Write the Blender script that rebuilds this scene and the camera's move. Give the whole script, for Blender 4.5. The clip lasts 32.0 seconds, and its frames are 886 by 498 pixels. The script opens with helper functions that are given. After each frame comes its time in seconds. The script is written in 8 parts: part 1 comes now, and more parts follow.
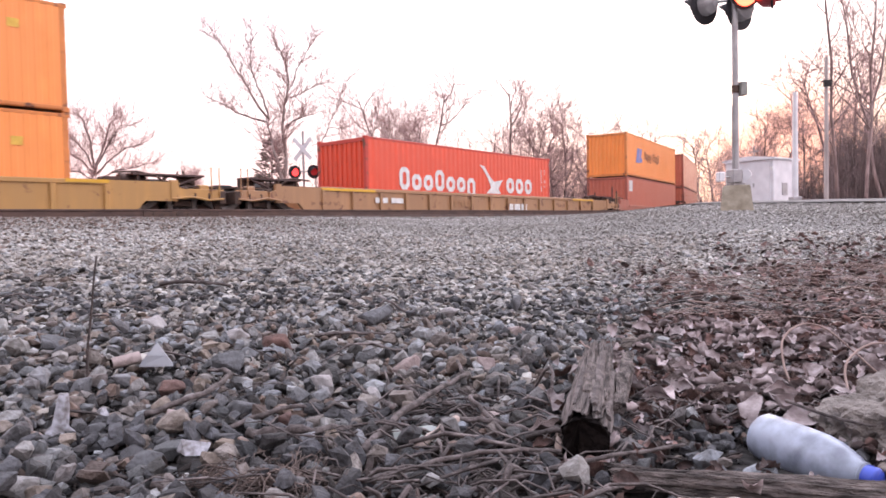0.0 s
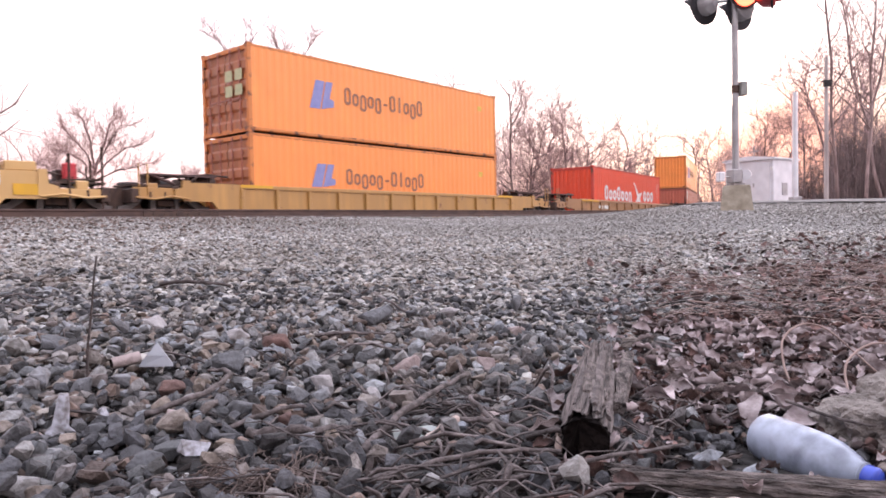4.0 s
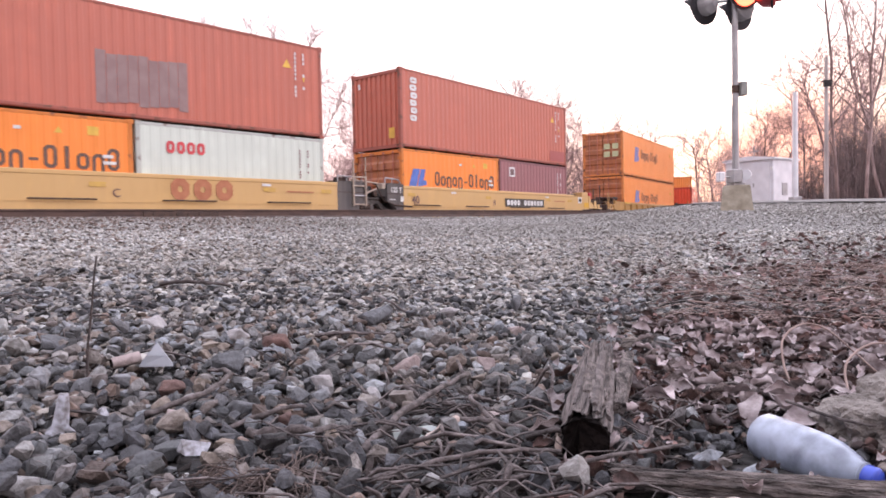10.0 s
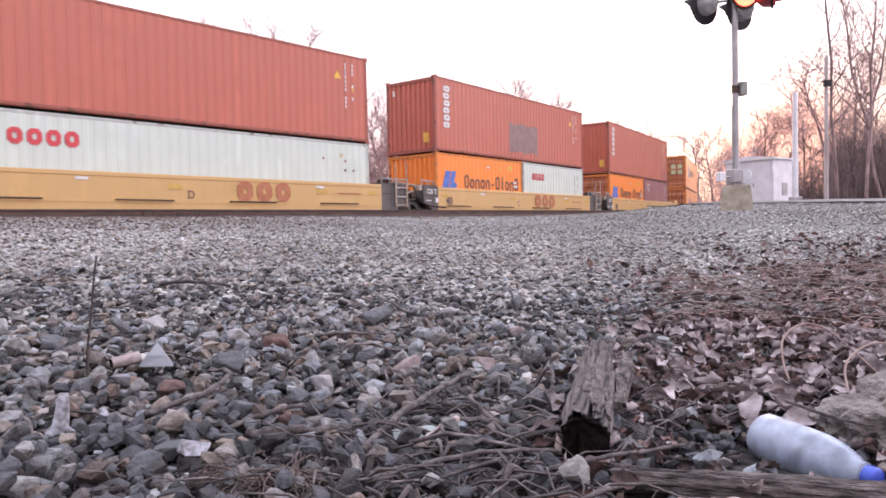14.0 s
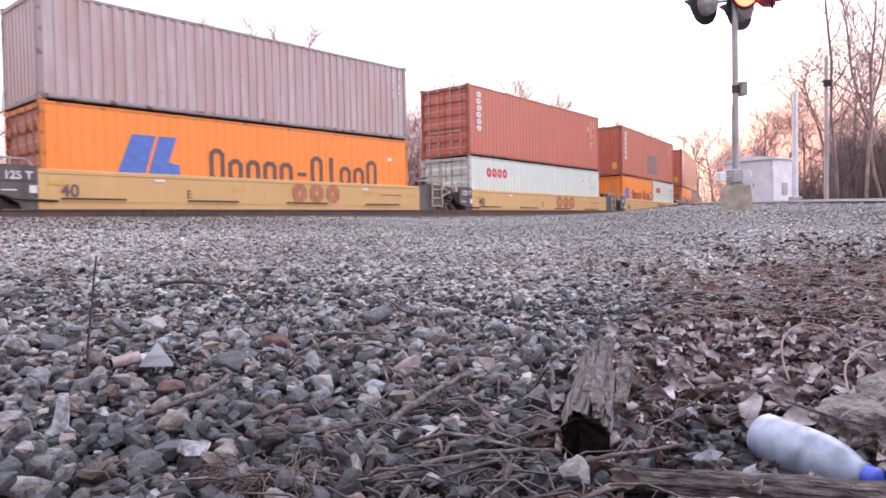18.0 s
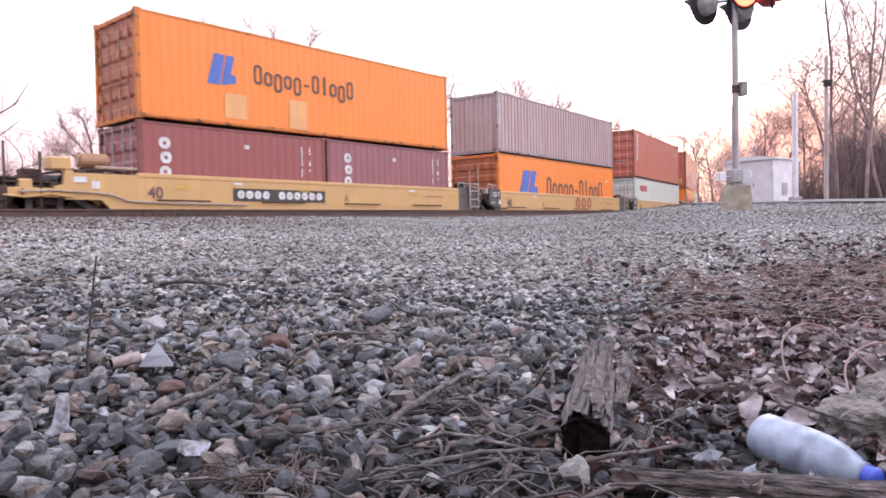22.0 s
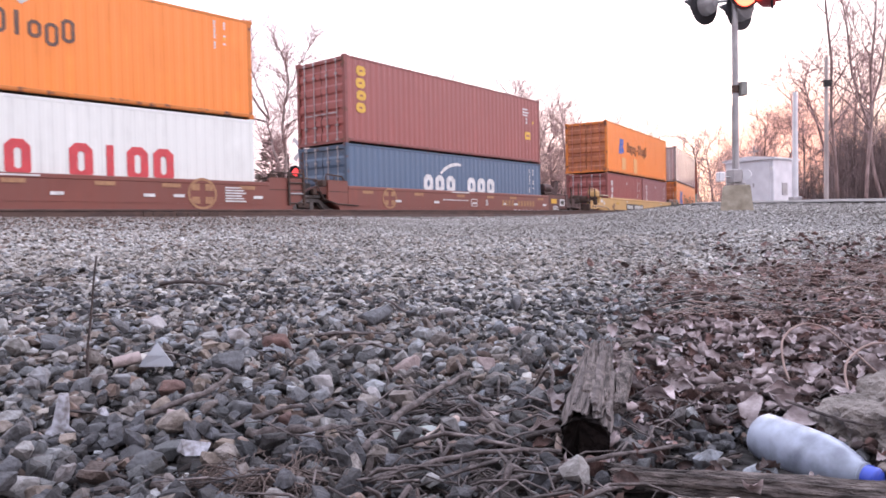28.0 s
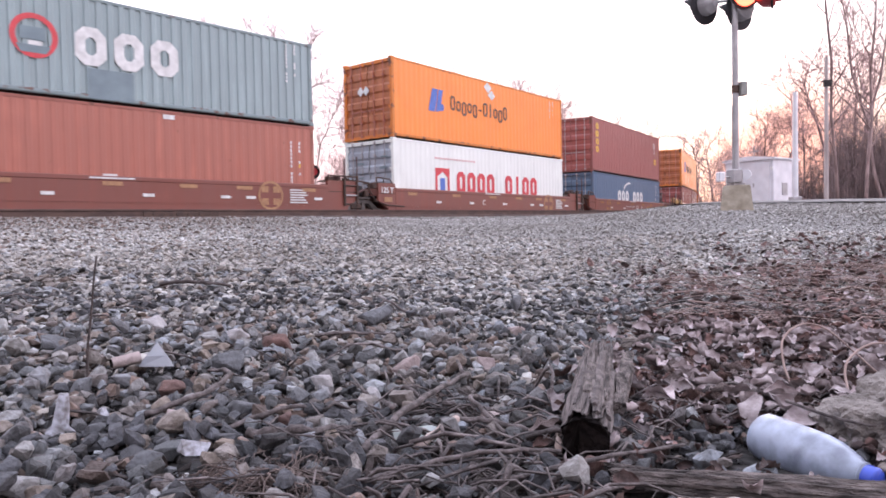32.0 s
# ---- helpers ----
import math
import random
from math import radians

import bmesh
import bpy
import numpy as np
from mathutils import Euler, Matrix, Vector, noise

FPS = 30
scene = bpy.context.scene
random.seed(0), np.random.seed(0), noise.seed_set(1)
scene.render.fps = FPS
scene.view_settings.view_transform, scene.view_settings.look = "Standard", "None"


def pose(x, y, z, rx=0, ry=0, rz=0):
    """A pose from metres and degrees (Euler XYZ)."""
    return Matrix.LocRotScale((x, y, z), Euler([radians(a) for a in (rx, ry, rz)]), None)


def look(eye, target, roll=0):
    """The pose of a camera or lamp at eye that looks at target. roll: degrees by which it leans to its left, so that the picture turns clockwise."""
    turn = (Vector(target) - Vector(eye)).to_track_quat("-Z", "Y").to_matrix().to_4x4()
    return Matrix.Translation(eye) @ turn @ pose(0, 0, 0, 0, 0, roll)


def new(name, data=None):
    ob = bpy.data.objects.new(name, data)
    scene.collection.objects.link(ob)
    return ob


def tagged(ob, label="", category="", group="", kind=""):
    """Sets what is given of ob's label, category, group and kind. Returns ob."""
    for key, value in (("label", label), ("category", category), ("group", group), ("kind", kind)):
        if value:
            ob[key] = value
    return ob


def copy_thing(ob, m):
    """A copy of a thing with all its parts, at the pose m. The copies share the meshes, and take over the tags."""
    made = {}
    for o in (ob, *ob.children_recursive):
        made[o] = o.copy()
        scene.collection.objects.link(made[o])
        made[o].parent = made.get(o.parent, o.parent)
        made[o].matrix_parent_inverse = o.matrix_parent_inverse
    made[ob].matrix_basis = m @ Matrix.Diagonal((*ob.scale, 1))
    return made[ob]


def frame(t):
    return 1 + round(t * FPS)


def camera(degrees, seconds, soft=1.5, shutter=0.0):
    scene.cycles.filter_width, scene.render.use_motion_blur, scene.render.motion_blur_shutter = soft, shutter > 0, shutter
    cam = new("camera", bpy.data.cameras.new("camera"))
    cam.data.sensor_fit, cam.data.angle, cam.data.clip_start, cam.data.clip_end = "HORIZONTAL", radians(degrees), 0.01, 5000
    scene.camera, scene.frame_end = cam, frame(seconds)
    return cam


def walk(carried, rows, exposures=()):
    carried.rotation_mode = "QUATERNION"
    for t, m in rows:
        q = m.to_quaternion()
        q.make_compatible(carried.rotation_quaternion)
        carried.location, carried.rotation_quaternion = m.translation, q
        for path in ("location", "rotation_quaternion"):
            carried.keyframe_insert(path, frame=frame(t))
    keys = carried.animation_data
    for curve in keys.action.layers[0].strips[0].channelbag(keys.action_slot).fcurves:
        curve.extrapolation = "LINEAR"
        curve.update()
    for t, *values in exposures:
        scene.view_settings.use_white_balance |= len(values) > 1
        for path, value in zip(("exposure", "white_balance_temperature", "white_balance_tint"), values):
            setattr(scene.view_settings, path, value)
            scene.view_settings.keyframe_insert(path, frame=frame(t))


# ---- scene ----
# ---- camera ----
Z0 = 0.45          # height of the lens over the ground it stands on
cam = camera(63.89, 32.0, soft=1.7, shutter=0.35)
eye_pose = look((0, 0, Z0), (0, math.cos(radians(1.511)), Z0 - math.sin(radians(1.511))), -1.176)
walk(cam, [(0.0, eye_pose), (32.0, eye_pose)],
     [(0.0, 1.1, 6500, 10), (11.0, 1.1, 6500, 10), (16.5, 1.1, 6150, 10), (32.0, 1.1, 6150, 10)])

# ---- world, sun, exposure ----
SUN_AZ = 25.0      # degrees from +Y towards +X
SUN_EL = 4.0
world = bpy.data.worlds.new("dusk_sky")
scene.world = world
world.use_nodes = True
wn, wl = world.node_tree.nodes, world.node_tree.links
wn.clear()
w_out = wn.new("ShaderNodeOutputWorld")
w_bg = wn.new("ShaderNodeBackground")
w_bg.inputs["Strength"].default_value = 0.15
w_sky = wn.new("ShaderNodeTexSky")
w_sky.sky_type = "NISHITA"
w_sky.sun_disc = False
w_sky.sun_elevation = radians(SUN_EL)
w_sky.sun_rotation = radians(SUN_AZ)
w_sky.altitude = 200
w_sky.air_density, w_sky.dust_density, w_sky.ozone_density = 1.0, 3.0, 1.0
# thin high cloud: a pale veil, pinker towards the horizon
w_geo = wn.new("ShaderNodeNewGeometry")
w_sep = wn.new("ShaderNodeSeparateXYZ")
w_ramp = wn.new("ShaderNodeValToRGB")
w_mix = wn.new("ShaderNodeMix")
w_mix.data_type, w_mix.blend_type = "RGBA", "MIX"
w_mix.inputs[0].default_value = 0.93
w_el = w_ramp.color_ramp.elements
w_el[0].position, w_el[0].color = 0.0, (4.4, 2.9, 2.85, 1)
w_el[1].position, w_el[1].color = 0.9, (7.6, 7.3, 8.6, 1)
for at_, col_ in ((0.08, (4.7, 3.25, 3.25, 1)), (0.2, (5.6, 4.6, 4.75, 1)), (0.42, (7.4, 6.9, 7.7, 1))):
    w_ramp.color_ramp.elements.new(at_).color = col_
wl.new(w_geo.outputs["Normal"], w_sep.inputs[0])
w_neg = wn.new("ShaderNodeMath")
w_neg.operation = "MULTIPLY"
w_neg.inputs[1].default_value = -1.0
wl.new(w_sep.outputs["Z"], w_neg.inputs[0])
w_abs = wn.new("ShaderNodeMath")
w_abs.operation = "ABSOLUTE"
wl.new(w_neg.outputs[0], w_abs.inputs[0])
wl.new(w_abs.outputs[0], w_ramp.inputs["Fac"])
wl.new(w_sky.outputs[0], w_mix.inputs[6])
wl.new(w_ramp.outputs[0], w_mix.inputs[7])
# the sky is brighter round the place where the sun went down
w_tc = wn.new("ShaderNodeTexCoord")
w_dot = wn.new("ShaderNodeVectorMath")
w_dot.operation = "DOT_PRODUCT"
w_dot.inputs[1].default_value = (math.sin(radians(SUN_AZ + 20)), math.cos(radians(SUN_AZ + 20)), 0.1)
w_map = wn.new("ShaderNodeMapRange")
w_map.inputs["From Min"].default_value, w_map.inputs["From Max"].default_value = -1.0, 1.0
w_map.inputs["To Min"].default_value, w_map.inputs["To Max"].default_value = 0.62, 1.48
w_mul = wn.new("ShaderNodeMix")
w_mul.data_type, w_mul.blend_type = "RGBA", "MULTIPLY"
w_mul.inputs[0].default_value = 1.0
wl.new(w_tc.outputs["Generated"], w_dot.inputs[0])
wl.new(w_dot.outputs["Value"], w_map.inputs["Value"])
wl.new(w_mix.outputs[2], w_mul.inputs[6])
wl.new(w_map.outputs[0], w_mul.inputs[7])
# the last orange glow low over the place of the sunset
w_dot2 = wn.new("ShaderNodeVectorMath")
w_dot2.operation = "DOT_PRODUCT"
w_dot2.inputs[1].default_value = (math.sin(radians(SUN_AZ + 1)) * 0.997, math.cos(radians(SUN_AZ + 1)) * 0.997, 0.075)
w_map2 = wn.new("ShaderNodeMapRange")
w_map2.interpolation_type = "SMOOTHERSTEP"
w_map2.inputs["From Min"].default_value, w_map2.inputs["From Max"].default_value = 0.9915, 1.0
w_map2.inputs["To Max"].default_value = 0.95
w_glow = wn.new("ShaderNodeMix")
w_glow.data_type = "RGBA"
w_glow.inputs[7].default_value = (8.0, 3.9, 2.9, 1)
wl.new(w_tc.outputs["Generated"], w_dot2.inputs[0])
wl.new(w_dot2.outputs["Value"], w_map2.inputs["Value"])
wl.new(w_map2.outputs[0], w_glow.inputs[0])
wl.new(w_mul.outputs[2], w_glow.inputs[6])
wl.new(w_glow.outputs[2], w_bg.inputs["Color"])
wl.new(w_bg.outputs[0], w_out.inputs[0])

sun_data = bpy.data.lights.new("low_sun", "SUN")
sun_data.energy, sun_data.angle, sun_data.color = 0.6, radians(12), (1.0, 0.78, 0.6)
sun = new("low_sun", sun_data)
sd = Vector((math.sin(radians(SUN_AZ)) * math.cos(radians(SUN_EL)), math.cos(radians(SUN_AZ)) * math.cos(radians(SUN_EL)), math.sin(radians(SUN_EL))))
sun.matrix_world = look(sd * 100, (0, 0, 0))

# ---- materials ----
def noise_mix(nt, base, dark, scale, lo=0.35, hi=0.7, detail=6.0, coord="Object", stretch=(1, 1, 1)):
    """A colour that wanders between base and dark."""
    n, l = nt.nodes, nt.links
    tc = n.new("ShaderNodeTexCoord")
    mp = n.new("ShaderNodeMapping")
    mp.inputs["Scale"].default_value = stretch
    tx = n.new("ShaderNodeTexNoise")
    tx.inputs["Scale"].default_value, tx.inputs["Detail"].default_value = scale, detail
    rp = n.new("ShaderNodeValToRGB")
    rp.color_ramp.elements[0].position, rp.color_ramp.elements[1].position = lo, hi
    rp.color_ramp.elements[0].color, rp.color_ramp.elements[1].color = (*dark, 1), (*base, 1)
    l.new(tc.outputs[coord], mp.inputs[0])
    l.new(mp.outputs[0], tx.inputs["Vector"])
    l.new(tx.outputs["Fac"], rp.inputs[0])
    return rp, tx, mp


def mixed(nt, a, b, fac, kind="MIX"):
    m = nt.nodes.new("ShaderNodeMix")
    m.data_type, m.blend_type = "RGBA", kind
    if isinstance(fac, float):
        m.inputs[0].default_value = fac
    else:
        nt.links.new(fac, m.inputs[0])
    for sock, v in ((m.inputs[6], a), (m.inputs[7], b)):
        if isinstance(v, tuple):
            sock.default_value = (*v, 1)
        else:
            nt.links.new(v, sock)
    return m.outputs[2]


def material(name, base, dark=None, scale=6.0, rough=0.6, metal=0.0, bump=0.0, bump_scale=40.0, stretch=(1, 1, 1), rust=None, rust_amount=0.62, island=0.0, per_object=0.0, streak=None):
    m = bpy.data.materials.new(name)
    m.use_nodes = True
    nt = m.node_tree
    n, l = nt.nodes, nt.links
    bs = n["Principled BSDF"]
    bs.inputs["Roughness"].default_value, bs.inputs["Metallic"].default_value = rough, metal
    dark = dark or tuple(c * 0.72 for c in base)
    rp, tx, mp = noise_mix(nt, base, dark, scale, stretch=stretch)
    col = rp.outputs[0]
    if streak:                                      # dirt running down
        rs, _, _ = noise_mix(nt, (1, 1, 1), (0, 0, 0), 1.6, 0.42, 0.66, 5.0, stretch=(3.0, 3.0, 0.22))
        col = mixed(nt, streak, col, rs.outputs[0])
    if rust:
        rr, _, _ = noise_mix(nt, (1, 1, 1), (0, 0, 0), 3.2, rust_amount, rust_amount + 0.09, 9.0)
        col = mixed(nt, col, rust, rr.outputs[0])
    if island or per_object:
        g = n.new("ShaderNodeNewGeometry") if island else n.new("ShaderNodeObjectInfo")
        ra = n.new("ShaderNodeMapRange")
        k = island or per_object
        ra.inputs["To Min"].default_value, ra.inputs["To Max"].default_value = 1 - k, 1 + k
        l.new(g.outputs["Random Per Island"] if island else g.outputs["Random"], ra.inputs["Value"])
        col = mixed(nt, col, ra.outputs[0], 1.0, "MULTIPLY")
    l.new(col, bs.inputs["Base Color"])
    if bump:
        t2 = n.new("ShaderNodeTexNoise")
        t2.inputs["Scale"].default_value, t2.inputs["Detail"].default_value = bump_scale, 8.0
        l.new(mp.outputs[0], t2.inputs["Vector"])
        bp = n.new("ShaderNodeBump")
        bp.inputs["Strength"].default_value, bp.inputs["Distance"].default_value = bump, 0.02
        l.new(t2.outputs["Fac"], bp.inputs["Height"])
        l.new(bp.outputs[0], bs.inputs["Normal"])
    return m


def paint(name, base, rust=(0.16, 0.07, 0.04), dirt=0.7, amount=0.66, gloss=0.36):
    return material(name, base, tuple(c * 0.80 for c in base), 1.3, gloss, 0.0, 0.05, 60, rust=rust, rust_amount=amount, streak=tuple(c * dirt + 0.01 for c in base))


def worn(mat, base):
    """The same paint on rails and posts: scuffed darker, with rust coming through; the dark tone also paints in gap
    shade.
    """
    return material("worn_" + mat.name, tuple(c * 0.80 for c in base), tuple(c * 0.55 for c in base), 2.2, 0.55, 0, 0.12, 60, rust=(0.13, 0.055, 0.035), rust_amount=0.57, streak=tuple(c * 0.62 + 0.01 for c in base))


def glow(name, colour, strength):
    m = bpy.data.materials.new(name)
    m.use_nodes = True
    bs = m.node_tree.nodes["Principled BSDF"]
    bs.inputs["Base Color"].default_value = (*colour, 1)
    bs.inputs["Emission Color"].default_value = (*colour, 1)
    bs.inputs["Emission Strength"].default_value = strength
    return m


M_ORANGE = paint("orange_paint", (0.95, 0.32, 0.075), dirt=0.86, amount=0.74)
M_ORANGE_B = paint("deep_orange_paint", (0.94, 0.272, 0.036), dirt=0.88, amount=0.74)
M_RED = paint("bright_red_paint", (0.78, 0.085, 0.034), dirt=0.8, amount=0.75)
M_MAROON = paint("red_brown_paint", (0.54, 0.15, 0.096), dirt=0.8, amount=0.72)
M_MAROON_B = paint("dark_maroon_paint", (0.34, 0.10, 0.09), dirt=0.8, amount=0.72)
M_PLUM = paint("faded_plum_paint", (0.33, 0.13, 0.14), dirt=0.75, amount=0.70)
M_BROWN = paint("rust_brown_paint", (0.44, 0.15, 0.105), dirt=0.75, amount=0.68)
M_GREY = material("purple_grey_paint", (0.50, 0.44, 0.445), (0.41, 0.345, 0.35), 1.3, 0.28, 0, 0.05, 60, rust=(0.30, 0.16, 0.13), rust_amount=0.66, streak=(0.41, 0.29, 0.28))
M_WHITE = paint("dull_white_paint", (0.66, 0.73, 0.65), dirt=0.82, amount=0.76)
M_REEFER = paint("clean_white_paint", (0.79, 0.82, 0.78), dirt=0.9, amount=0.80)
M_NAVY = paint("faded_navy_paint", (0.095, 0.16, 0.255), dirt=0.8, amount=0.76)
M_TEAL = paint("grey_teal_paint", (0.33, 0.42, 0.43), dirt=0.75, amount=0.72)
M_TAN = paint("tan_yellow_paint", (0.64, 0.405, 0.16), dirt=0.85, amount=0.74)
M_TAN_B = paint("ribbed_tan_paint", (0.50, 0.28, 0.09), dirt=0.75, amount=0.66)
M_RIB_BROWN = paint("dusty_brown_paint", (0.41, 0.225, 0.11), dirt=0.75, amount=0.6)
M_YELLOW = paint("yellow_edge_paint", (0.75, 0.42, 0.03), dirt=0.8, amount=0.75)
M_CAR_RED = paint("oxide_red_paint", (0.215, 0.066, 0.047), dirt=0.8, amount=0.70)
TRIM = {M_ORANGE: worn(M_ORANGE, (0.90, 0.30, 0.075)), M_ORANGE_B: worn(M_ORANGE_B, (0.90, 0.27, 0.035)), M_RED: worn(M_RED, (0.72, 0.07, 0.045)), M_MAROON: worn(M_MAROON, (0.46, 0.12, 0.08)),
        M_MAROON_B: worn(M_MAROON_B, (0.32, 0.095, 0.085)), M_PLUM: worn(M_PLUM, (0.31, 0.12, 0.13)), M_BROWN: worn(M_BROWN, (0.42, 0.14, 0.10)), M_GREY: worn(M_GREY, (0.44, 0.38, 0.385)),
        M_WHITE: worn(M_WHITE, (0.66, 0.70, 0.64)), M_NAVY: worn(M_NAVY, (0.09, 0.15, 0.24)), M_TEAL: worn(M_TEAL, (0.31, 0.40, 0.41))}
M_GRIME = material("grimy_oxide_red", (0.105, 0.055, 0.048), (0.05, 0.032, 0.03), 4, 0.75, 0, 0.2, 40)
M_GRIME_R = material("soiled_oxide_red", (0.145, 0.062, 0.05), (0.095, 0.05, 0.043), 1.5, 0.7, 0, 0.1, 40)
M_FRAME = material("dusty_truck_casting", (0.20, 0.18, 0.172), (0.10, 0.088, 0.082), 5, 0.75, 0.1, 0.3, 30)
M_LADDER = material("pale_dusty_steel", (0.46, 0.38, 0.30), (0.28, 0.22, 0.18), 6, 0.7, 0.1)
M_CHAR = material("dusty_charcoal_paint", (0.082, 0.076, 0.076), (0.05, 0.045, 0.045), 2.5, 0.6, 0, 0.1, 30, streak=(0.115, 0.10, 0.095))
M_BLACK = material("sooty_black_steel", (0.05, 0.045, 0.045), (0.025, 0.022, 0.022), 5, 0.7, 0.2, 0.2, 30)
M_STEEL = material("rusty_dark_steel", (0.10, 0.06, 0.045), (0.05, 0.035, 0.03), 8, 0.65, 0.4, 0.25, 40)
M_RAIL = material("rusty_rail_side", (0.12, 0.075, 0.06), (0.07, 0.045, 0.04), 9, 0.75, 0.2, 0.2, 60, stretch=(0.3, 0.3, 1))
M_GALV = material("galvanised_grey", (0.42, 0.41, 0.42), (0.30, 0.29, 0.30), 4, 0.5, 0.4, 0.05)
M_MARK_W = material("white_marking", (0.75, 0.75, 0.74), (0.55, 0.55, 0.54), 5, 0.6)
M_MARK_K = material("dark_marking", (0.155, 0.09, 0.068), (0.11, 0.07, 0.055), 5, 0.6)
M_MARK_B = material("blue_marking", (0.10, 0.19, 0.55), (0.08, 0.14, 0.42), 5, 0.6)
M_MARK_R = material("red_marking", (0.62, 0.07, 0.08), (0.5, 0.06, 0.07), 5, 0.6)
M_MARK_Y = material("yellow_marking", (0.75, 0.48, 0.08), (0.6, 0.36, 0.06), 5, 0.6)
M_MARK_O = material("rust_red_marking", (0.45, 0.18, 0.09), (0.36, 0.13, 0.06), 5, 0.6)
M_MARK_T = material("tan_emblem", (0.42, 0.24, 0.12), (0.3, 0.16, 0.09), 9, 0.7)
M_PATCH = material("grey_patch", (0.17, 0.10, 0.10), (0.13, 0.08, 0.08), 3, 0.6)
M_PATCH_K = material("black_panel", (0.06, 0.055, 0.045), (0.045, 0.04, 0.035), 3, 0.6)
M_CONCRETE = material("weathered_concrete", (0.40, 0.36, 0.29), (0.24, 0.21, 0.16), 5, 0.9, 0, 0.3, 30)
M_CABIN = material("white_cabin_metal", (0.72, 0.72, 0.76), (0.58, 0.58, 0.62), 2, 0.45, 0.1, 0.05)
M_BARK = material("grey_bark", (0.36, 0.26, 0.245), (0.18, 0.125, 0.12), 3, 0.9, 0, 0.5, 20, stretch=(1, 1, 0.25))
M_BARK_P = material("pale_bark", (0.44, 0.35, 0.33), (0.22, 0.165, 0.155), 2.2, 0.9, 0, 0.4, 20, stretch=(1, 1, 0.3))
M_TWIG = material("bare_twigs", (0.52, 0.34, 0.33), (0.36, 0.235, 0.225), 1, 0.9)
M_NEEDLE = material("dark_needles", (0.23, 0.18, 0.155), (0.14, 0.11, 0.095), 2, 0.9, island=0.3)
M_POLE_W = material("grey_wood_pole", (0.52, 0.46, 0.45), (0.34, 0.29, 0.28), 3, 0.9, 0, 0.4, 20, stretch=(1, 1, 0.15))
M_ASPHALT = material("worn_asphalt", (0.17, 0.16, 0.155), (0.11, 0.105, 0.10), 3, 0.9, 0, 0.3, 120)
M_REEFDOOR = paint("blue_grey_door", (0.40, 0.45, 0.52), dirt=0.7, amount=0.74)
# darker copy of the orange: weaker light on the rear doors painted in
M_DOOR_SHADED = paint("shaded_orange_door", (0.50, 0.165, 0.065), dirt=0.6, amount=0.66)


def gravel_ground(name):
    """Bare ground strewn with grit: cells of many tones over dark soil, crease shade painted at their rims."""
    m = bpy.data.materials.new(name)
    m.use_nodes = True
    nt = m.node_tree
    n, l = nt.nodes, nt.links
    bs = n["Principled BSDF"]
    bs.inputs["Roughness"].default_value = 0.95
    tc = n.new("ShaderNodeTexCoord")
    vo = n.new("ShaderNodeTexVoronoi")
    vo.inputs["Scale"].default_value = 32
    l.new(tc.outputs["Object"], vo.inputs["Vector"])
    rp = n.new("ShaderNodeValToRGB")
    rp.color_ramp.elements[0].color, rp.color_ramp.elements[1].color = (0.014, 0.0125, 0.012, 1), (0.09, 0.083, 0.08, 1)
    sp = n.new("ShaderNodeSeparateColor")
    l.new(vo.outputs["Color"], sp.inputs[0])
    l.new(sp.outputs[0], rp.inputs[0])
    r2, _, _ = noise_mix(nt, (1, 1, 1), (0.3, 0.28, 0.26), 0.9, 0.35, 0.65)
    col = mixed(nt, rp.outputs[0], r2.outputs[0], 1.0, "MULTIPLY")
    # cell rims multiplied darker: crease shade put into the colour
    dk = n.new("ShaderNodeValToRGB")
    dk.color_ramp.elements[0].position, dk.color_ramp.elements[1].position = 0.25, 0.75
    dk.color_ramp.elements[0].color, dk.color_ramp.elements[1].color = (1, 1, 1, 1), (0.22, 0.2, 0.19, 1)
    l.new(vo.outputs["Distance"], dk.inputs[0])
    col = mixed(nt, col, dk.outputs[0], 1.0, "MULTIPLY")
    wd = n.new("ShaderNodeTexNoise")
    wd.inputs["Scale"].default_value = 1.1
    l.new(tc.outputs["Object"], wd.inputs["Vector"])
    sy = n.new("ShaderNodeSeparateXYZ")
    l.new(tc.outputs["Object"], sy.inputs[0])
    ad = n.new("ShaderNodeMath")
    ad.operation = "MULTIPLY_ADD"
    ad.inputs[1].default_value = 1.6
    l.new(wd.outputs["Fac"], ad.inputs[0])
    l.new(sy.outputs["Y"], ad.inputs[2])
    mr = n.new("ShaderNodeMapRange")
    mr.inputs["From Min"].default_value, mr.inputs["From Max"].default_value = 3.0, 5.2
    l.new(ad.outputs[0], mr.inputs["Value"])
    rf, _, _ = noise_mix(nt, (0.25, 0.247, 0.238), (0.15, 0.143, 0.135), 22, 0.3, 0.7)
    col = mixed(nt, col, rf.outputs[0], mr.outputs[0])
    l.new(col, bs.inputs["Base Color"])
    bp = n.new("ShaderNodeBump")
    bp.invert = True
    bp.inputs["Strength"].default_value, bp.inputs["Distance"].default_value = 1.0, 0.03
    l.new(vo.outputs["Distance"], bp.inputs["Height"])
    l.new(bp.outputs[0], bs.inputs["Normal"])
    return m


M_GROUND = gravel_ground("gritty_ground")


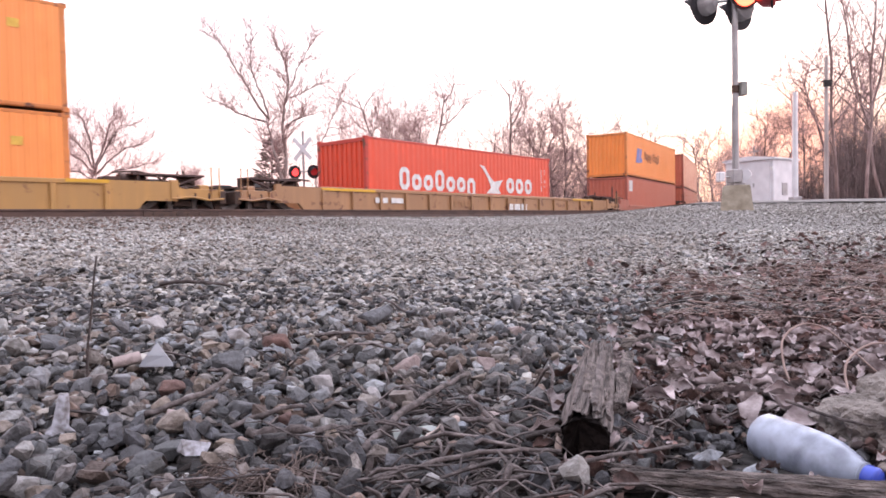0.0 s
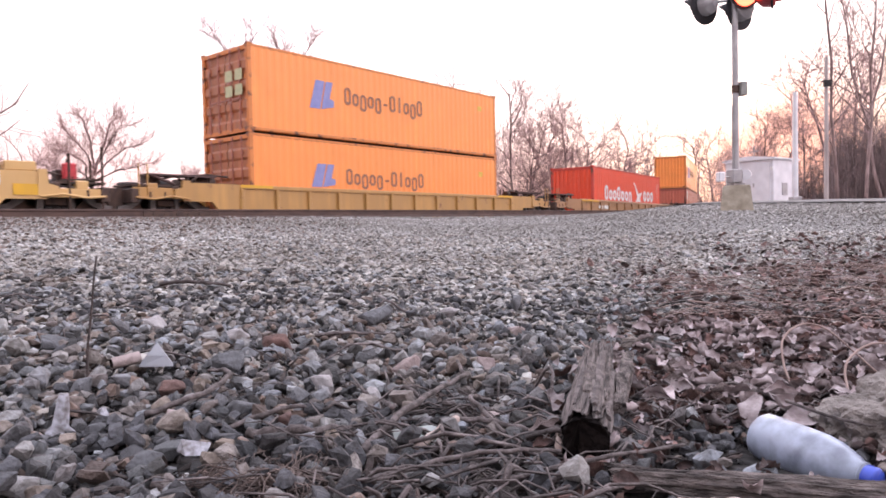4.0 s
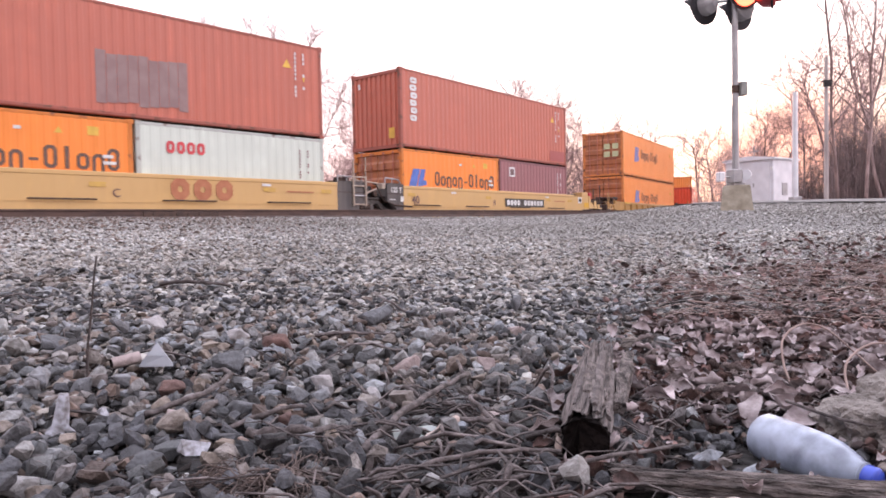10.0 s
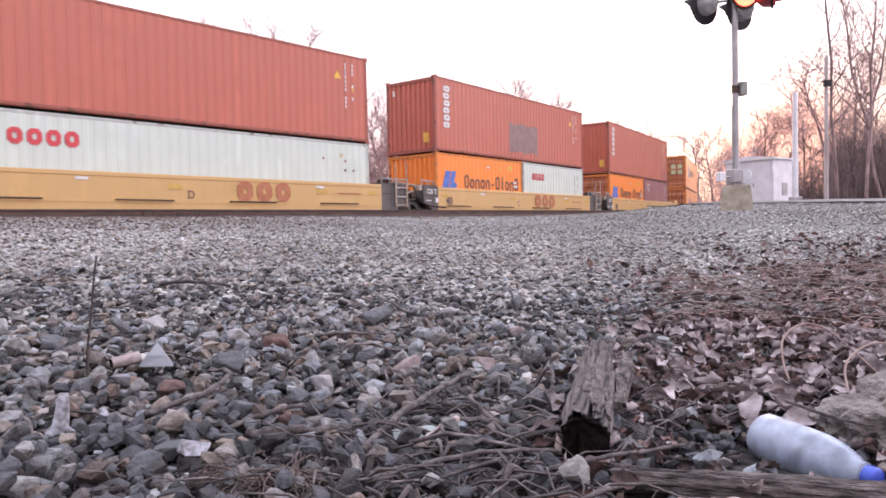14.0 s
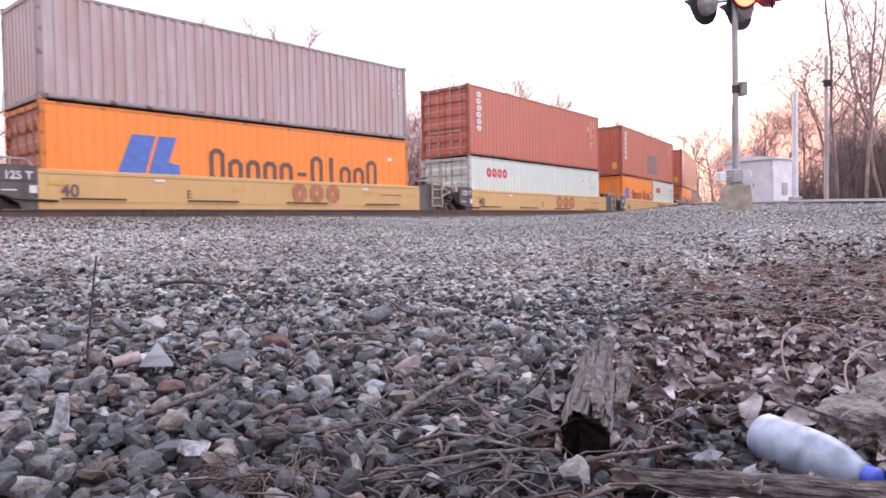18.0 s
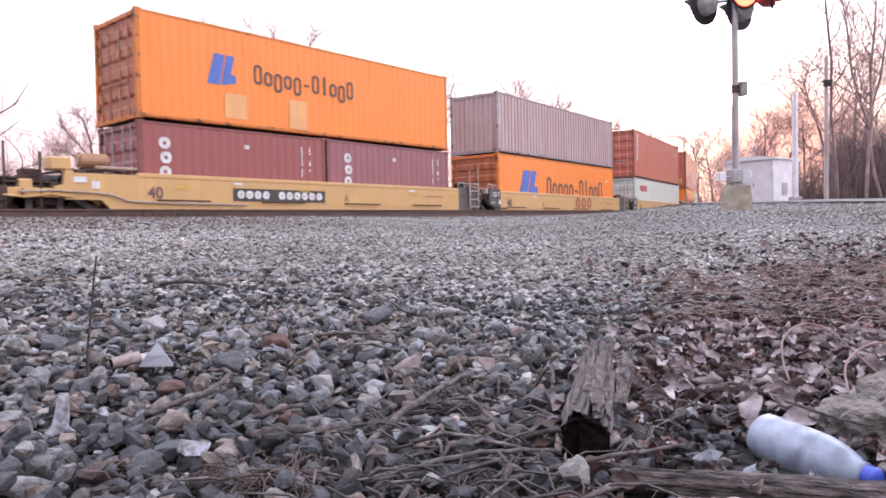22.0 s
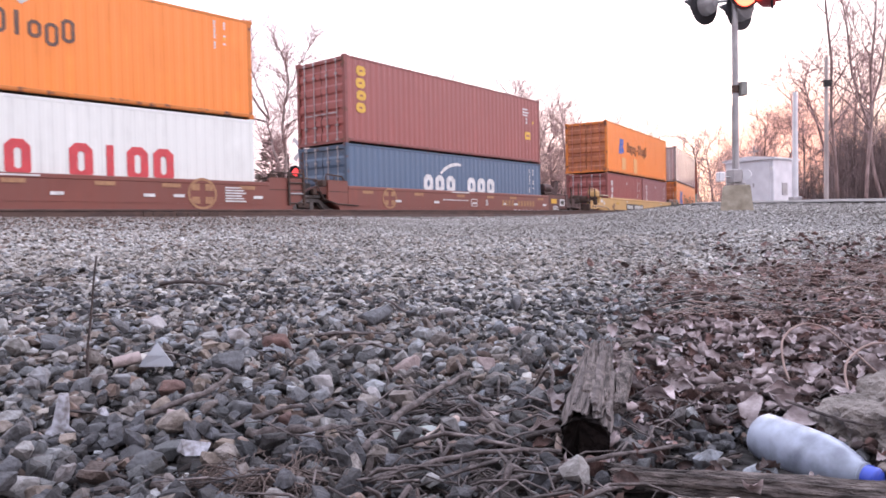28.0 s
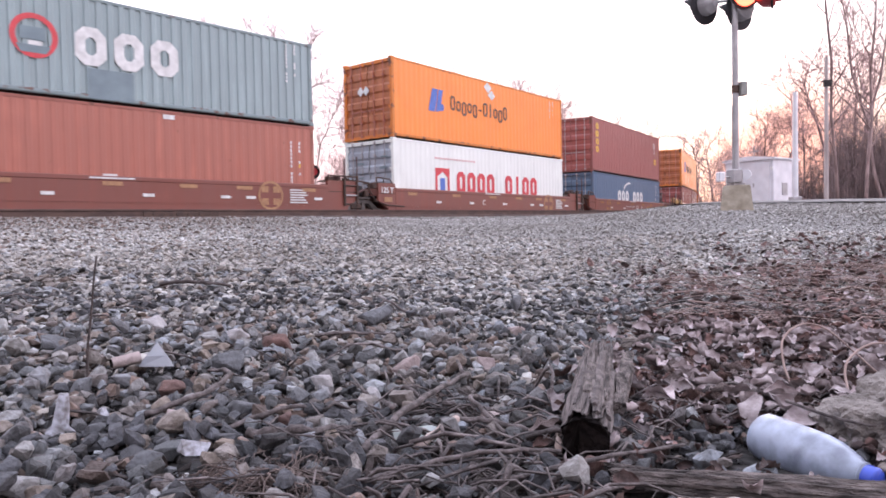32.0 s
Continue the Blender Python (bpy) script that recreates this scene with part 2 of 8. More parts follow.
def stone_mat(name, a, b, c, rough=0.85, stops=(), single=False, mottle=0.36, stain=None):
    """Crushed stone: every piece takes its own tone."""
    m = bpy.data.materials.new(name)
    m.use_nodes = True
    nt = m.node_tree
    n, l = nt.nodes, nt.links
    bs = n["Principled BSDF"]
    bs.inputs["Roughness"].default_value = rough
    g = n.new("ShaderNodeObjectInfo" if single else "ShaderNodeNewGeometry")
    rp = n.new("ShaderNodeValToRGB")
    e = rp.color_ramp.elements
    e[0].position, e[0].color = 0.0, (*b, 1)
    e[1].position, e[1].color = 1.0, (*c, 1)
    x = e.new(0.55)
    x.color = (*a, 1)
    y = e.new(0.9)
    y.color = (*[min(1, v * 1.5) for v in a], 1)
    if stops:
        for q in list(e)[1:-1]:
            e.remove(q)
        for pos, cc in stops:
            e.new(pos).color = (*cc, 1)
    l.new(g.outputs["Random" if single else "Random Per Island"], rp.inputs[0])
    r2, tx, mp = noise_mix(nt, (1.12, 1.12, 1.13), (mottle, mottle * 0.95, mottle * 0.91), 55, 0.34, 0.66, 8.0)
    col = mixed(nt, rp.outputs[0], r2.outputs[0], 1.0, "MULTIPLY")
    if stain:                                       # old oil and soil in wide patches
        r3, _, _ = noise_mix(nt, (1.08, 1.08, 1.08), stain, 0.42, 0.36, 0.62, 5.0)
        col = mixed(nt, col, r3.outputs[0], 1.0, "MULTIPLY")
    l.new(col, bs.inputs["Base Color"])
    bp = n.new("ShaderNodeBump")
    bp.inputs["Strength"].default_value, bp.inputs["Distance"].default_value = 0.7, 0.012
    t2 = n.new("ShaderNodeTexNoise")
    t2.inputs["Scale"].default_value, t2.inputs["Detail"].default_value = 90, 6
    l.new(mp.outputs[0], t2.inputs["Vector"])
    l.new(t2.outputs["Fac"], bp.inputs["Height"])
    l.new(bp.outputs[0], bs.inputs["Normal"])
    return m


M_BALLAST = stone_mat("crushed_grey_stone", (0.330, 0.333, 0.323), (0.198, 0.194, 0.187), (0.422, 0.424, 0.409), stops=((0.2, (0.209, 0.210, 0.207)), (0.34, (0.310, 0.284, 0.251)), (0.5, (0.310, 0.327, 0.334)), (0.66, (0.257, 0.233, 0.209)), (0.8, (0.376, 0.383, 0.372)), (0.92, (0.416, 0.407, 0.381))), mottle=0.7, stain=(0.74, 0.71, 0.69))
M_BALLAST_F = stone_mat("dusty_far_stone", (0.29, 0.29, 0.28), (0.20, 0.195, 0.187), (0.36, 0.355, 0.34), stops=((0.3, (0.255, 0.25, 0.24)), (0.6, (0.29, 0.29, 0.283)), (0.85, (0.325, 0.323, 0.312))), mottle=0.78, stain=(0.74, 0.72, 0.69))
M_BALLAST_D = stone_mat("soiled_dark_stone", (0.160, 0.158, 0.155), (0.032, 0.031, 0.029), (0.531, 0.547, 0.524), stops=((0.12, (0.051, 0.052, 0.054)), (0.26, (0.133, 0.142, 0.150)), (0.38, (0.133, 0.103, 0.087)), (0.50, (0.212, 0.235, 0.262)), (0.60, (0.091, 0.084, 0.084)), (0.70, (0.218, 0.180, 0.149)), (0.80, (0.248, 0.268, 0.286)), (0.90, (0.329, 0.338, 0.337)), (0.95, (0.160, 0.140, 0.130))), mottle=0.56)
M_PIECE = stone_mat("loose_ballast_stone", (0.100, 0.104, 0.107), (0.042, 0.043, 0.044), (0.309, 0.318, 0.318), stops=((0.2, (0.081, 0.085, 0.093)), (0.32, (0.111, 0.086, 0.073)), (0.5, (0.139, 0.152, 0.172)), (0.64, (0.128, 0.107, 0.094)), (0.78, (0.166, 0.179, 0.192)), (0.9, (0.224, 0.231, 0.235))), single=True, mottle=0.56)
# near-black small stones: shade of the gaps put into their colour
M_GRIT = stone_mat("gap_shade_grit", (0.020, 0.018, 0.017), (0.006, 0.0055, 0.0055), (0.06, 0.056, 0.055))
M_BALLAST_B = stone_mat("soiled_brown_stone", (0.138, 0.101, 0.084), (0.046, 0.033, 0.029), (0.251, 0.207, 0.176), mottle=0.56)

# ---- mesh helpers ----
def part(name, bm, mat, parent=None, label="", smooth=False):
    me = bpy.data.meshes.new(name)
    bm.to_mesh(me)
    bm.free()
    for m in (mat if isinstance(mat, (list, tuple)) else [mat]):
        me.materials.append(m)
    if smooth:
        for p in me.polygons:
            p.use_smooth = True
    ob = new(name, me)
    if parent is not None:
        ob.parent = parent
    if label:
        ob["label"] = label
    return ob


def share(name, me, parent, loc=(0, 0, 0), rot=(0, 0, 0)):
    ob = new(name, me)
    ob.parent = parent
    ob.location, ob.rotation_euler = loc, rot
    return ob


def add_box(bm, lo, hi, mat=0):
    vs = [bm.verts.new((x, y, z)) for x in (lo[0], hi[0]) for y in (lo[1], hi[1]) for z in (lo[2], hi[2])]
    for f in ((0, 1, 3, 2), (4, 6, 7, 5), (0, 4, 5, 1), (2, 3, 7, 6), (0, 2, 6, 4), (1, 5, 7, 3)):
        fc = bm.faces.new([vs[i] for i in f])
        fc.material_index = mat
    return vs


def box(lo, hi, bevel=0.0):
    bm = bmesh.new()
    add_box(bm, lo, hi)
    if bevel:
        bmesh.ops.bevel(bm, geom=bm.edges[:], offset=bevel, segments=1, affect="EDGES")
    return bm


def add_cyl(bm, a, b, r, n=10, r2=None, caps=True):
    """A round bar from a to b."""
    a, b = Vector(a), Vector(b)
    r2 = r if r2 is None else r2
    d = (b - a).normalized()
    u = d.orthogonal().normalized()
    v = d.cross(u)
    ra, rb = [], []
    for i in range(n):
        w = u * math.cos(2 * math.pi * i / n) + v * math.sin(2 * math.pi * i / n)
        ra.append(bm.verts.new(a + w * r))
        rb.append(bm.verts.new(b + w * r2))
    for i in range(n):
        bm.faces.new((ra[i], ra[(i + 1) % n], rb[(i + 1) % n], rb[i]))
    if caps:
        bm.faces.new(ra[::-1])
        bm.faces.new(rb)


def cyl(a, b, r, n=10, r2=None):
    bm = bmesh.new()
    add_cyl(bm, a, b, r, n, r2)
    return bm


def prism(outline, y0, y1):
    """An outline in x and z, pulled along y."""
    bm = bmesh.new()
    a = [bm.verts.new((x, y0, z)) for x, z in outline]
    b = [bm.verts.new((x, y1, z)) for x, z in outline]
    n = len(outline)
    for i in range(n):
        bm.faces.new((a[i], a[(i + 1) % n], b[(i + 1) % n], b[i]))
    bm.faces.new(a[::-1])
    bm.faces.new(b)
    bmesh.ops.recalc_face_normals(bm, faces=bm.faces[:])
    return bm


def empty(name, label, category, group=""):
    ob = new(name)
    ob.empty_display_size = 0.2
    return tagged(ob, label, category, group)

# ---- the line of the track ----
TX, TY, TH, TK0, TK1 = -18.9286, 8.6759, 0.766348, 0.00343320, 0.0000693716
S_END = 95.0       # the bend is even from here on
_S = np.arange(-160.0, 330.0, 0.1)
_A = np.where(_S < -15, TH + TK0 * -15 + TK1 * 112.5, np.where(_S < S_END, TH + TK0 * _S + TK1 * _S ** 2 / 2, TH + TK0 * S_END + TK1 * S_END ** 2 / 2 + 0.002 * (_S - S_END)))
_i0 = int(np.argmin(abs(_S)))
_X = np.concatenate([[0], np.cumsum((np.cos(_A[1:]) + np.cos(_A[:-1])) / 2 * 0.1)])
_Y = np.concatenate([[0], np.cumsum((np.sin(_A[1:]) + np.sin(_A[:-1])) / 2 * 0.1)])
_X += TX - _X[_i0]
_Y += TY - _Y[_i0]


def on_track(s, off=0.0):
    x, y, a = np.interp(s, _S, _X), np.interp(s, _S, _Y), np.interp(s, _S, _A)
    return float(x - off * math.sin(a)), float(y + off * math.cos(a)), float(a)


RAIL_Z = Z0 + 0.05          # top of rail under the train
NEAR_OFF = -4.27            # the nearer, higher track
def near_rail_z(s):
    return Z0 + 0.535 + 0.0062 * max(0.0, s - 10.0) + 0.00022 * max(0.0, s - 24.0) ** 2


def gone(t):
    """How far the train has rolled by t."""
    return 4.22846 * t + 0.0086019 * t * t - 0.000106257 * t ** 3


def ride(s, length, z):
    """The pose of a body whose rear end is at s and whose front is length further on."""
    x0, y0, _ = on_track(s)
    x1, y1, _ = on_track(s + length)
    return Matrix.Translation(((x0 + x1) / 2, (y0 + y1) / 2, z)) @ Matrix.Rotation(math.atan2(y1 - y0, x1 - x0), 4, "Z")


MOVING = []        # (thing, rear end at 0 s, length, height of its base)
WHEELS = []        # (wheelset, rear end of its unit)


# ---- ground ----
def smooth_step(a, b, v):
    k = min(1.0, max(0.0, (v - a) / (b - a)))
    return k * k * (3 - 2 * k)


P_Q = [-60, -6, -1.6, 0.2, 5.4, 8.2, 10.3, 11.66, 12.9, 13.7, 30]
P_Z = [0.0, -0.02, 0.30, 0.37, 0.15, -0.03, -0.19, -0.28, -0.40, -0.43, -0.5]


def ground_z(x, y):
    q = 14.44 - 0.695 * y + (0.719 if x < 0 else 0.45) * x
    z = float(np.interp(q, P_Q, P_Z))
    d = math.hypot(x, y)
    k = smooth_step(0.12, 0.40, x / max(y, 0.5)) * smooth_step(4.5, 11.5, d)
    z = z * (1 - k) + k * min(0.21 + 0.043 * (y - 10.7), 0.58)
    far = smooth_step(45, 80, d)
    z = z * (1 - far) + far * 0.1
    return Z0 + z + 0.02 * noise.noise(Vector((x * 0.9, y * 0.9, 0.3))) * (1 - far)


def ground_sheet():
    """One sheet, fine before the camera and coarse towards the horizon."""
    rs = [0.0, 0.3]
    while rs[-1] < 3000:
        rs.append(rs[-1] * (1.035 if rs[-1] < 40 else 1.25) + 0.02)
    angs = [radians(a) for a in list(np.arange(-46, 46.1, 0.8)) + list(range(55, 311, 12))]
    verts, faces = [], []
    for r in rs:
        for a in angs:
            x, y = r * math.sin(a), r * math.cos(a)
            verts.append((x, y, ground_z(x, y) if y > 0 else Z0 - 0.45 + 0.02 * noise.noise(Vector((x, y, 0)))))
    n = len(angs)
    for i in range(len(rs) - 1):
        for j in range(n):
            faces.append((i * n + j, i * n + (j + 1) % n, (i + 1) * n + (j + 1) % n, (i + 1) * n + j))
    me = bpy.data.meshes.new("ground")
    me.from_pydata(verts, [], faces)
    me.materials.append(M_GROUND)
    for p in me.polygons:
        p.use_smooth = True
    return tagged(new("ground", me), "grey gravel ground rising gently to the railway", "ground", kind="structure")


ground = ground_sheet()

# ---- containers ----
W2 = 1.219


def corrugated(length, z0, z1, pitch=0.28, depth=0.036, flat=0.42):
    """A folded steel sheet in x and z, its outer folds at y = 0, the inner at +depth."""
    n = max(2, round(length / pitch))
    p = length / n
    xs, ys = [], []
    for i in range(n):
        for k, y in ((0.0, 0), (flat, 0), (0.5, depth), (0.5 + flat, depth)):
            xs.append((i + k) * p)
            ys.append(y)
    xs.append(length)
    ys.append(0)
    verts = [(x, y, z) for z in (z0, z1) for x, y in zip(xs, ys)]
    m = len(xs)
    return verts, [(i, i + 1, m + i + 1, m + i) for i in range(m - 1)]


def sheet(name, verts, faces, mat, parent, m):
    me = bpy.data.meshes.new(name)
    me.from_pydata([m @ Vector(v) for v in verts], [], faces)
    me.materials.append(mat)
    ob = new(name, me)
    ob.parent = parent
    return ob


BASE = {}          # half length, height of the base over the lens, and side face of each body of the train


def mark(parent, u0, u1, z0, z1, mat, name="marking", proud=0.003):
    """A flat painted bar on the side that faces the lineside; u runs from the rear end."""
    half, zb, yf = BASE[parent.name]
    ob = part(name, box((u0 - half, yf - proud - 0.004, z0 - zb), (u1 - half, yf - proud, z1 - zb)), mat, parent)
    return ob


def shape_mark(parent, pts, mat, name="emblem", proud=0.003):
    half, zb, yf = BASE[parent.name]
    return part(name, prism([(a - half, b - zb) for a, b in pts], yf - proud - 0.004, yf - proud), mat, parent)


def add_ring(bm, cx, cz, rx, rz, st, y):
    """A flat upright ring with blunted corners; its face at y."""
    out, inn = [], []
    cut = 0.55 * min(rx, rz)
    for ring_, ax, az, c in ((out, rx, rz, cut), (inn, max(rx - st, rx * 0.2), max(rz - st, rz * 0.2), max(0.2 * cut, cut - st * 0.5))):
        for sx, sz, first in ((1, 1, 0), (1, 1, 1), (-1, 1, 1), (-1, 1, 0), (-1, -1, 0), (-1, -1, 1), (1, -1, 1), (1, -1, 0)):
            ring_.append((cx + sx * (ax - (c if first else 0)), cz + sz * (az - (0 if first else c))))
    rows = [[bm.verts.new((x, yy, z)) for x, z in ring_] for ring_, yy in ((out, y - 0.004), (inn, y - 0.004), (inn, y), (out, y))]
    for k in range(4):
        a, b = rows[k], rows[(k + 1) % 4]
        for i in range(8):
            bm.faces.new((a[i], a[(i + 1) % 8], b[(i + 1) % 8], b[i]))


def bars(parent, word, u0, u1, z0, z1, mat, thick=0.62, name="lettering_bar", lift=0.0):
    """A brand's word as a row of plain bars: one a letter, as tall as the letter."""
    n = len(word)
    step = (u1 - u0) / n
    for i, ch in enumerate(word):
        if ch == " ":
            continue
        a, b = z0, z1
        x = z1 - z0
        if ch in "acegmnopqrsuvwxyz":
            b = z0 + 0.72 * x
        if ch in "gpqy":
            a = z0 - 0.25 * x
        if ch == "-":
            a, b = z0 + 0.3 * x, z0 + 0.42 * x
        w = step * (0.26 if ch in "lI" else (0.55 if ch == "-" else 0.8))
        c = u0 + (i + 0.5) * step
        st = min(thick * 0.4 * step, w / 2.4)
        half, zb, yf = BASE[parent.name]
        if ch in "lI-":
            mark(parent, c - w / 2, c + w / 2, a, b, mat, name)
            continue
        bm = bmesh.new()
        add_ring(bm, c - half, (a + b) / 2 - zb, w / 2, (b - a) / 2, st, yf - 0.003 - lift)
        part(name, bm, mat, parent)


def writing(parent, text, u, z, size, mat, name="lettering", proud=0.004, bold=0.0):
    half, zb, yf = BASE[parent.name]
    cu = bpy.data.curves.new(name, "FONT")
    cu.body, cu.size, cu.extrude, cu.offset = text, size, 0.002, bold
    tmp = bpy.data.objects.new(name, cu)
    me = bpy.data.meshes.new_from_object(tmp)
    bpy.data.objects.remove(tmp)
    me.transform(pose(u - half, yf - proud, z - zb, 90, 0, 0))
    me.materials.append(mat)
    ob = new(name, me)
    ob.parent = parent
    return ob


def container(name, h, length, mat, rear, label, ribs=0.28, depth=0.008, trim=None, front="panel", category="shipping container", door_mat=None, rod_mat=None):
    """A freight container: u from 0 at the rear, base at z = 0. rear: door or panel."""
    trim = trim or TRIM.get(mat, mat)
    top = empty(name, label, category, "containers on the train")
    r = 0.12
    for y, nm in ((-1, "side_panel"), (1, "side_panel")):
        v, f = corrugated(length - 2 * r, r, h - r * 0.7, ribs, depth)
        m = pose(r, -W2 + 0.004, 0) if y < 0 else pose(length - r, W2 - 0.004, 0, 0, 0, 180)
        sheet(nm, v, f, mat, top, m)
    for y in (-W2, W2 - 0.07):
        part("top_rail", box((0.1, y, h - 0.11), (length - 0.1, y + 0.07, h - 0.024), 0.012), trim, top)
        part("bottom_rail", box((0.1, y - (0.008 if y < 0 else -0.008), 0.036), (length - 0.1, y + 0.07, 0.16), 0.03), trim, top)
    for x in (0.0, length - 0.13):
        for y in (-W2, W2 - 0.13):
            bm = box((x, y, 0.10), (x + 0.13, y + 0.13, h - 0.10), 0.012)
            part("corner_post", bm, trim, top)
            for z in (0.0, h - 0.118):
                bm = box((x - 0.006, y - 0.006, z), (x + 0.168, y + 0.156, z + 0.118), 0.01)
                part("corner_casting", bm, trim, top)
    part("roof", box((0.08, -W2 + 0.03, h - 0.07), (length - 0.08, W2 - 0.03, h - 0.04)), mat, top)
    part("floor_beam", box((0.1, -W2 + 0.12, 0.06), (length - 0.1, W2 - 0.12, 0.12)), M_STEEL, top)
    for end in ("rear", "front"):
        kind = rear if end == "rear" else front
        m0 = Matrix.Identity(4) if end == "rear" else pose(length, 0, 0, 0, 0, 180)
        if kind == "panel":
            v, f = corrugated(2 * W2 - 0.24, 0.12, h - 0.12, 0.24, 0.045)
            sheet("end_panel", v, f, mat, top, m0 @ pose(0.02, W2 - 0.12, 0, 0, 0, -90))
            for z in (0.06, h - 0.13):
                bm = box((0.0, -W2 + 0.13, z - 0.05), (0.09, W2 - 0.13, z + 0.07))
                bm.transform(m0)
                part("end_sill", bm, trim, top)
        else:
            for sgn in (-1, 1):
                y0, y1 = (-1.1, -0.012) if sgn < 0 else (0.012, 1.1)
                v, f = corrugated(h - 0.26, 0.0, 1.08, 0.52, 0.04, 0.36)
                dm = m0 @ pose(0.03, y1, 0.13) @ Matrix(((0, 1, 0, 0), (0, 0, -1, 0), (1, 0, 0, 0), (0, 0, 0, 1)))
                door = sheet("door", v, f, door_mat or mat, top, dm)
                for ry in (y0 + 0.28 * (y1 - y0), y0 + 0.72 * (y1 - y0)):
                    bm = bmesh.new()
                    add_cyl(bm, (0.0, ry, 0.08), (0.0, ry, h - 0.08), 0.02, 6)
                    for z in (0.12, 0.6, h - 0.6, h - 0.14):
                        add_box(bm, (-0.02, ry - 0.05, z - 0.03), (0.04, ry + 0.05, z + 0.03))
                    add_box(bm, (-0.03, ry - 0.02, 1.0), (0.0, ry + 0.38 * -sgn, 1.04))
                    bm.transform(m0)
                    part("locking_rod", bm, rod_mat or mat, door)
                for z in (0.35, h * 0.38, h * 0.62, h - 0.35):
                    yh = y0 if sgn < 0 else y1
                    bm = box((-0.01, yh - 0.06, z - 0.05), (0.05, yh + 0.06, z + 0.05))
                    bm.transform(m0)
                    part("hinge", bm, trim, door)
            for z in (0.06, h - 0.13):
                bm = box((0.0, -W2 + 0.13, z - 0.05), (0.09, W2 - 0.13, z + 0.07))
                bm.transform(m0)
                part("end_sill", bm, trim, top)
    return top


def load(ob, s, length, zf):
    """Sets a container on the train: its rear end at s when the clip begins, its base at height zf over the lens."""
    for c in ob.children:
        c.location.x -= length / 2
    MOVING.append((ob, s, length, Z0 + zf))
    BASE[ob.name] = (length / 2, zf, -W2 - 0.002)
    return ob


# ---- well cars ----
WHEEL_R = 0.46


def wheelset(parent, x, s_rear, z=WHEEL_R):
    ob = None
    bm = bmesh.new()
    for y in (-0.72, 0.72):
        s = 1 if y > 0 else -1
        add_cyl(bm, (0, y - 0.065, 0), (0, y + 0.065, 0), WHEEL_R, 28)
        add_cyl(bm, (0, y - s * 0.065, 0), (0, y - s * 0.095, 0), WHEEL_R + 0.03, 28)
        add_cyl(bm, (0, y + s * 0.06, 0), (0, y + s * 0.10, 0), 0.12, 12)
        for k in range(6):
            a = k * math.pi / 3
            add_box(bm, (0.26 * math.cos(a) - 0.03, y + s * 0.064 - 0.006, 0.26 * math.sin(a) - 0.03), (0.26 * math.cos(a) + 0.03, y + s * 0.064 + 0.006, 0.26 * math.sin(a) + 0.03))
    add_cyl(bm, (0, -0.95, 0), (0, 0.95, 0), 0.075, 12)
    ob = part("wheelset", bm, M_STEEL, parent)
    ob.location = (x, 0, z)
    WHEELS.append((ob, s_rear))
    return ob


def add_prism(bm, outline, y0, y1):
    b2 = prism(outline, y0, y1)
    me = bpy.data.meshes.new("tmp")
    b2.to_mesh(me)
    b2.free()
    bm.from_mesh(me)
    bpy.data.meshes.remove(me)


def truck(unit, x, s_rear):
    """A two-axle truck: cast side frames with open windows, springs, bolster, wheelsets."""
    for y in (-1.02, 0.90):
        bm = bmesh.new()
        upper = [(-1.28, 0.60), (-0.98, 0.62), (-0.72, 0.80), (-0.62, 0.92), (0.62, 0.92), (0.72, 0.80), (0.98, 0.62), (1.28, 0.60), (1.28, 0.72), (1.05, 0.76), (0.82, 0.92), (0.66, 1.03), (-0.66, 1.03), (-0.82, 0.92), (-1.05, 0.76), (-1.28, 0.72)]
        add_prism(bm, [(x + a, b) for a, b in upper], y, y + 0.13)
        lower = [(-0.98, 0.56), (-0.6, 0.24), (0.6, 0.24), (0.98, 0.56), (0.80, 0.58), (0.5, 0.36), (-0.5, 0.36), (-0.80, 0.58)]
        add_prism(bm, [(x + a, b) for a, b in lower], y + 0.005, y + 0.125)
        for k in (-0.34, 0.34):
            add_box(bm, (x + k - 0.07, y + 0.003, 0.34), (x + k + 0.07, y + 0.127, 0.925))
        side = part("side_frame", bm, M_FRAME, unit, "dusty cast steel side frame")
        for k in (-0.92, 0.92):
            bm = cyl((x + k, y - 0.06, WHEEL_R), (x + k, y + 0.18, WHEEL_R), 0.14, 12)
            add_cyl(bm, (x + k, y - 0.08, WHEEL_R), (x + k, y - 0.06, WHEEL_R), 0.08, 8)
            part("bearing_cap", bm, M_STEEL, side)
        for k in (-0.18, 0.0, 0.18):
            bm = bmesh.new()
            for i in range(7):
                add_cyl(bm, (x + k, y + 0.04, 0.37 + i * 0.05), (x + k, y + 0.04, 0.40 + i * 0.05), 0.075, 8)
            part("spring", bm, M_BLACK, side)
        part("bolster_end", box((x - 0.24, y - 0.03, 0.73), (x + 0.24, y + 0.16, 0.90), 0.02), M_STEEL, side)
    part("bolster", box((x - 0.22, -0.88, 0.55), (x + 0.22, 0.88, 0.80), 0.02), M_BLACK, unit)
    for k in (-0.92, 0.92):
        wheelset(unit, x + k, s_rear)


WY = 1.42          # half the width over the sills


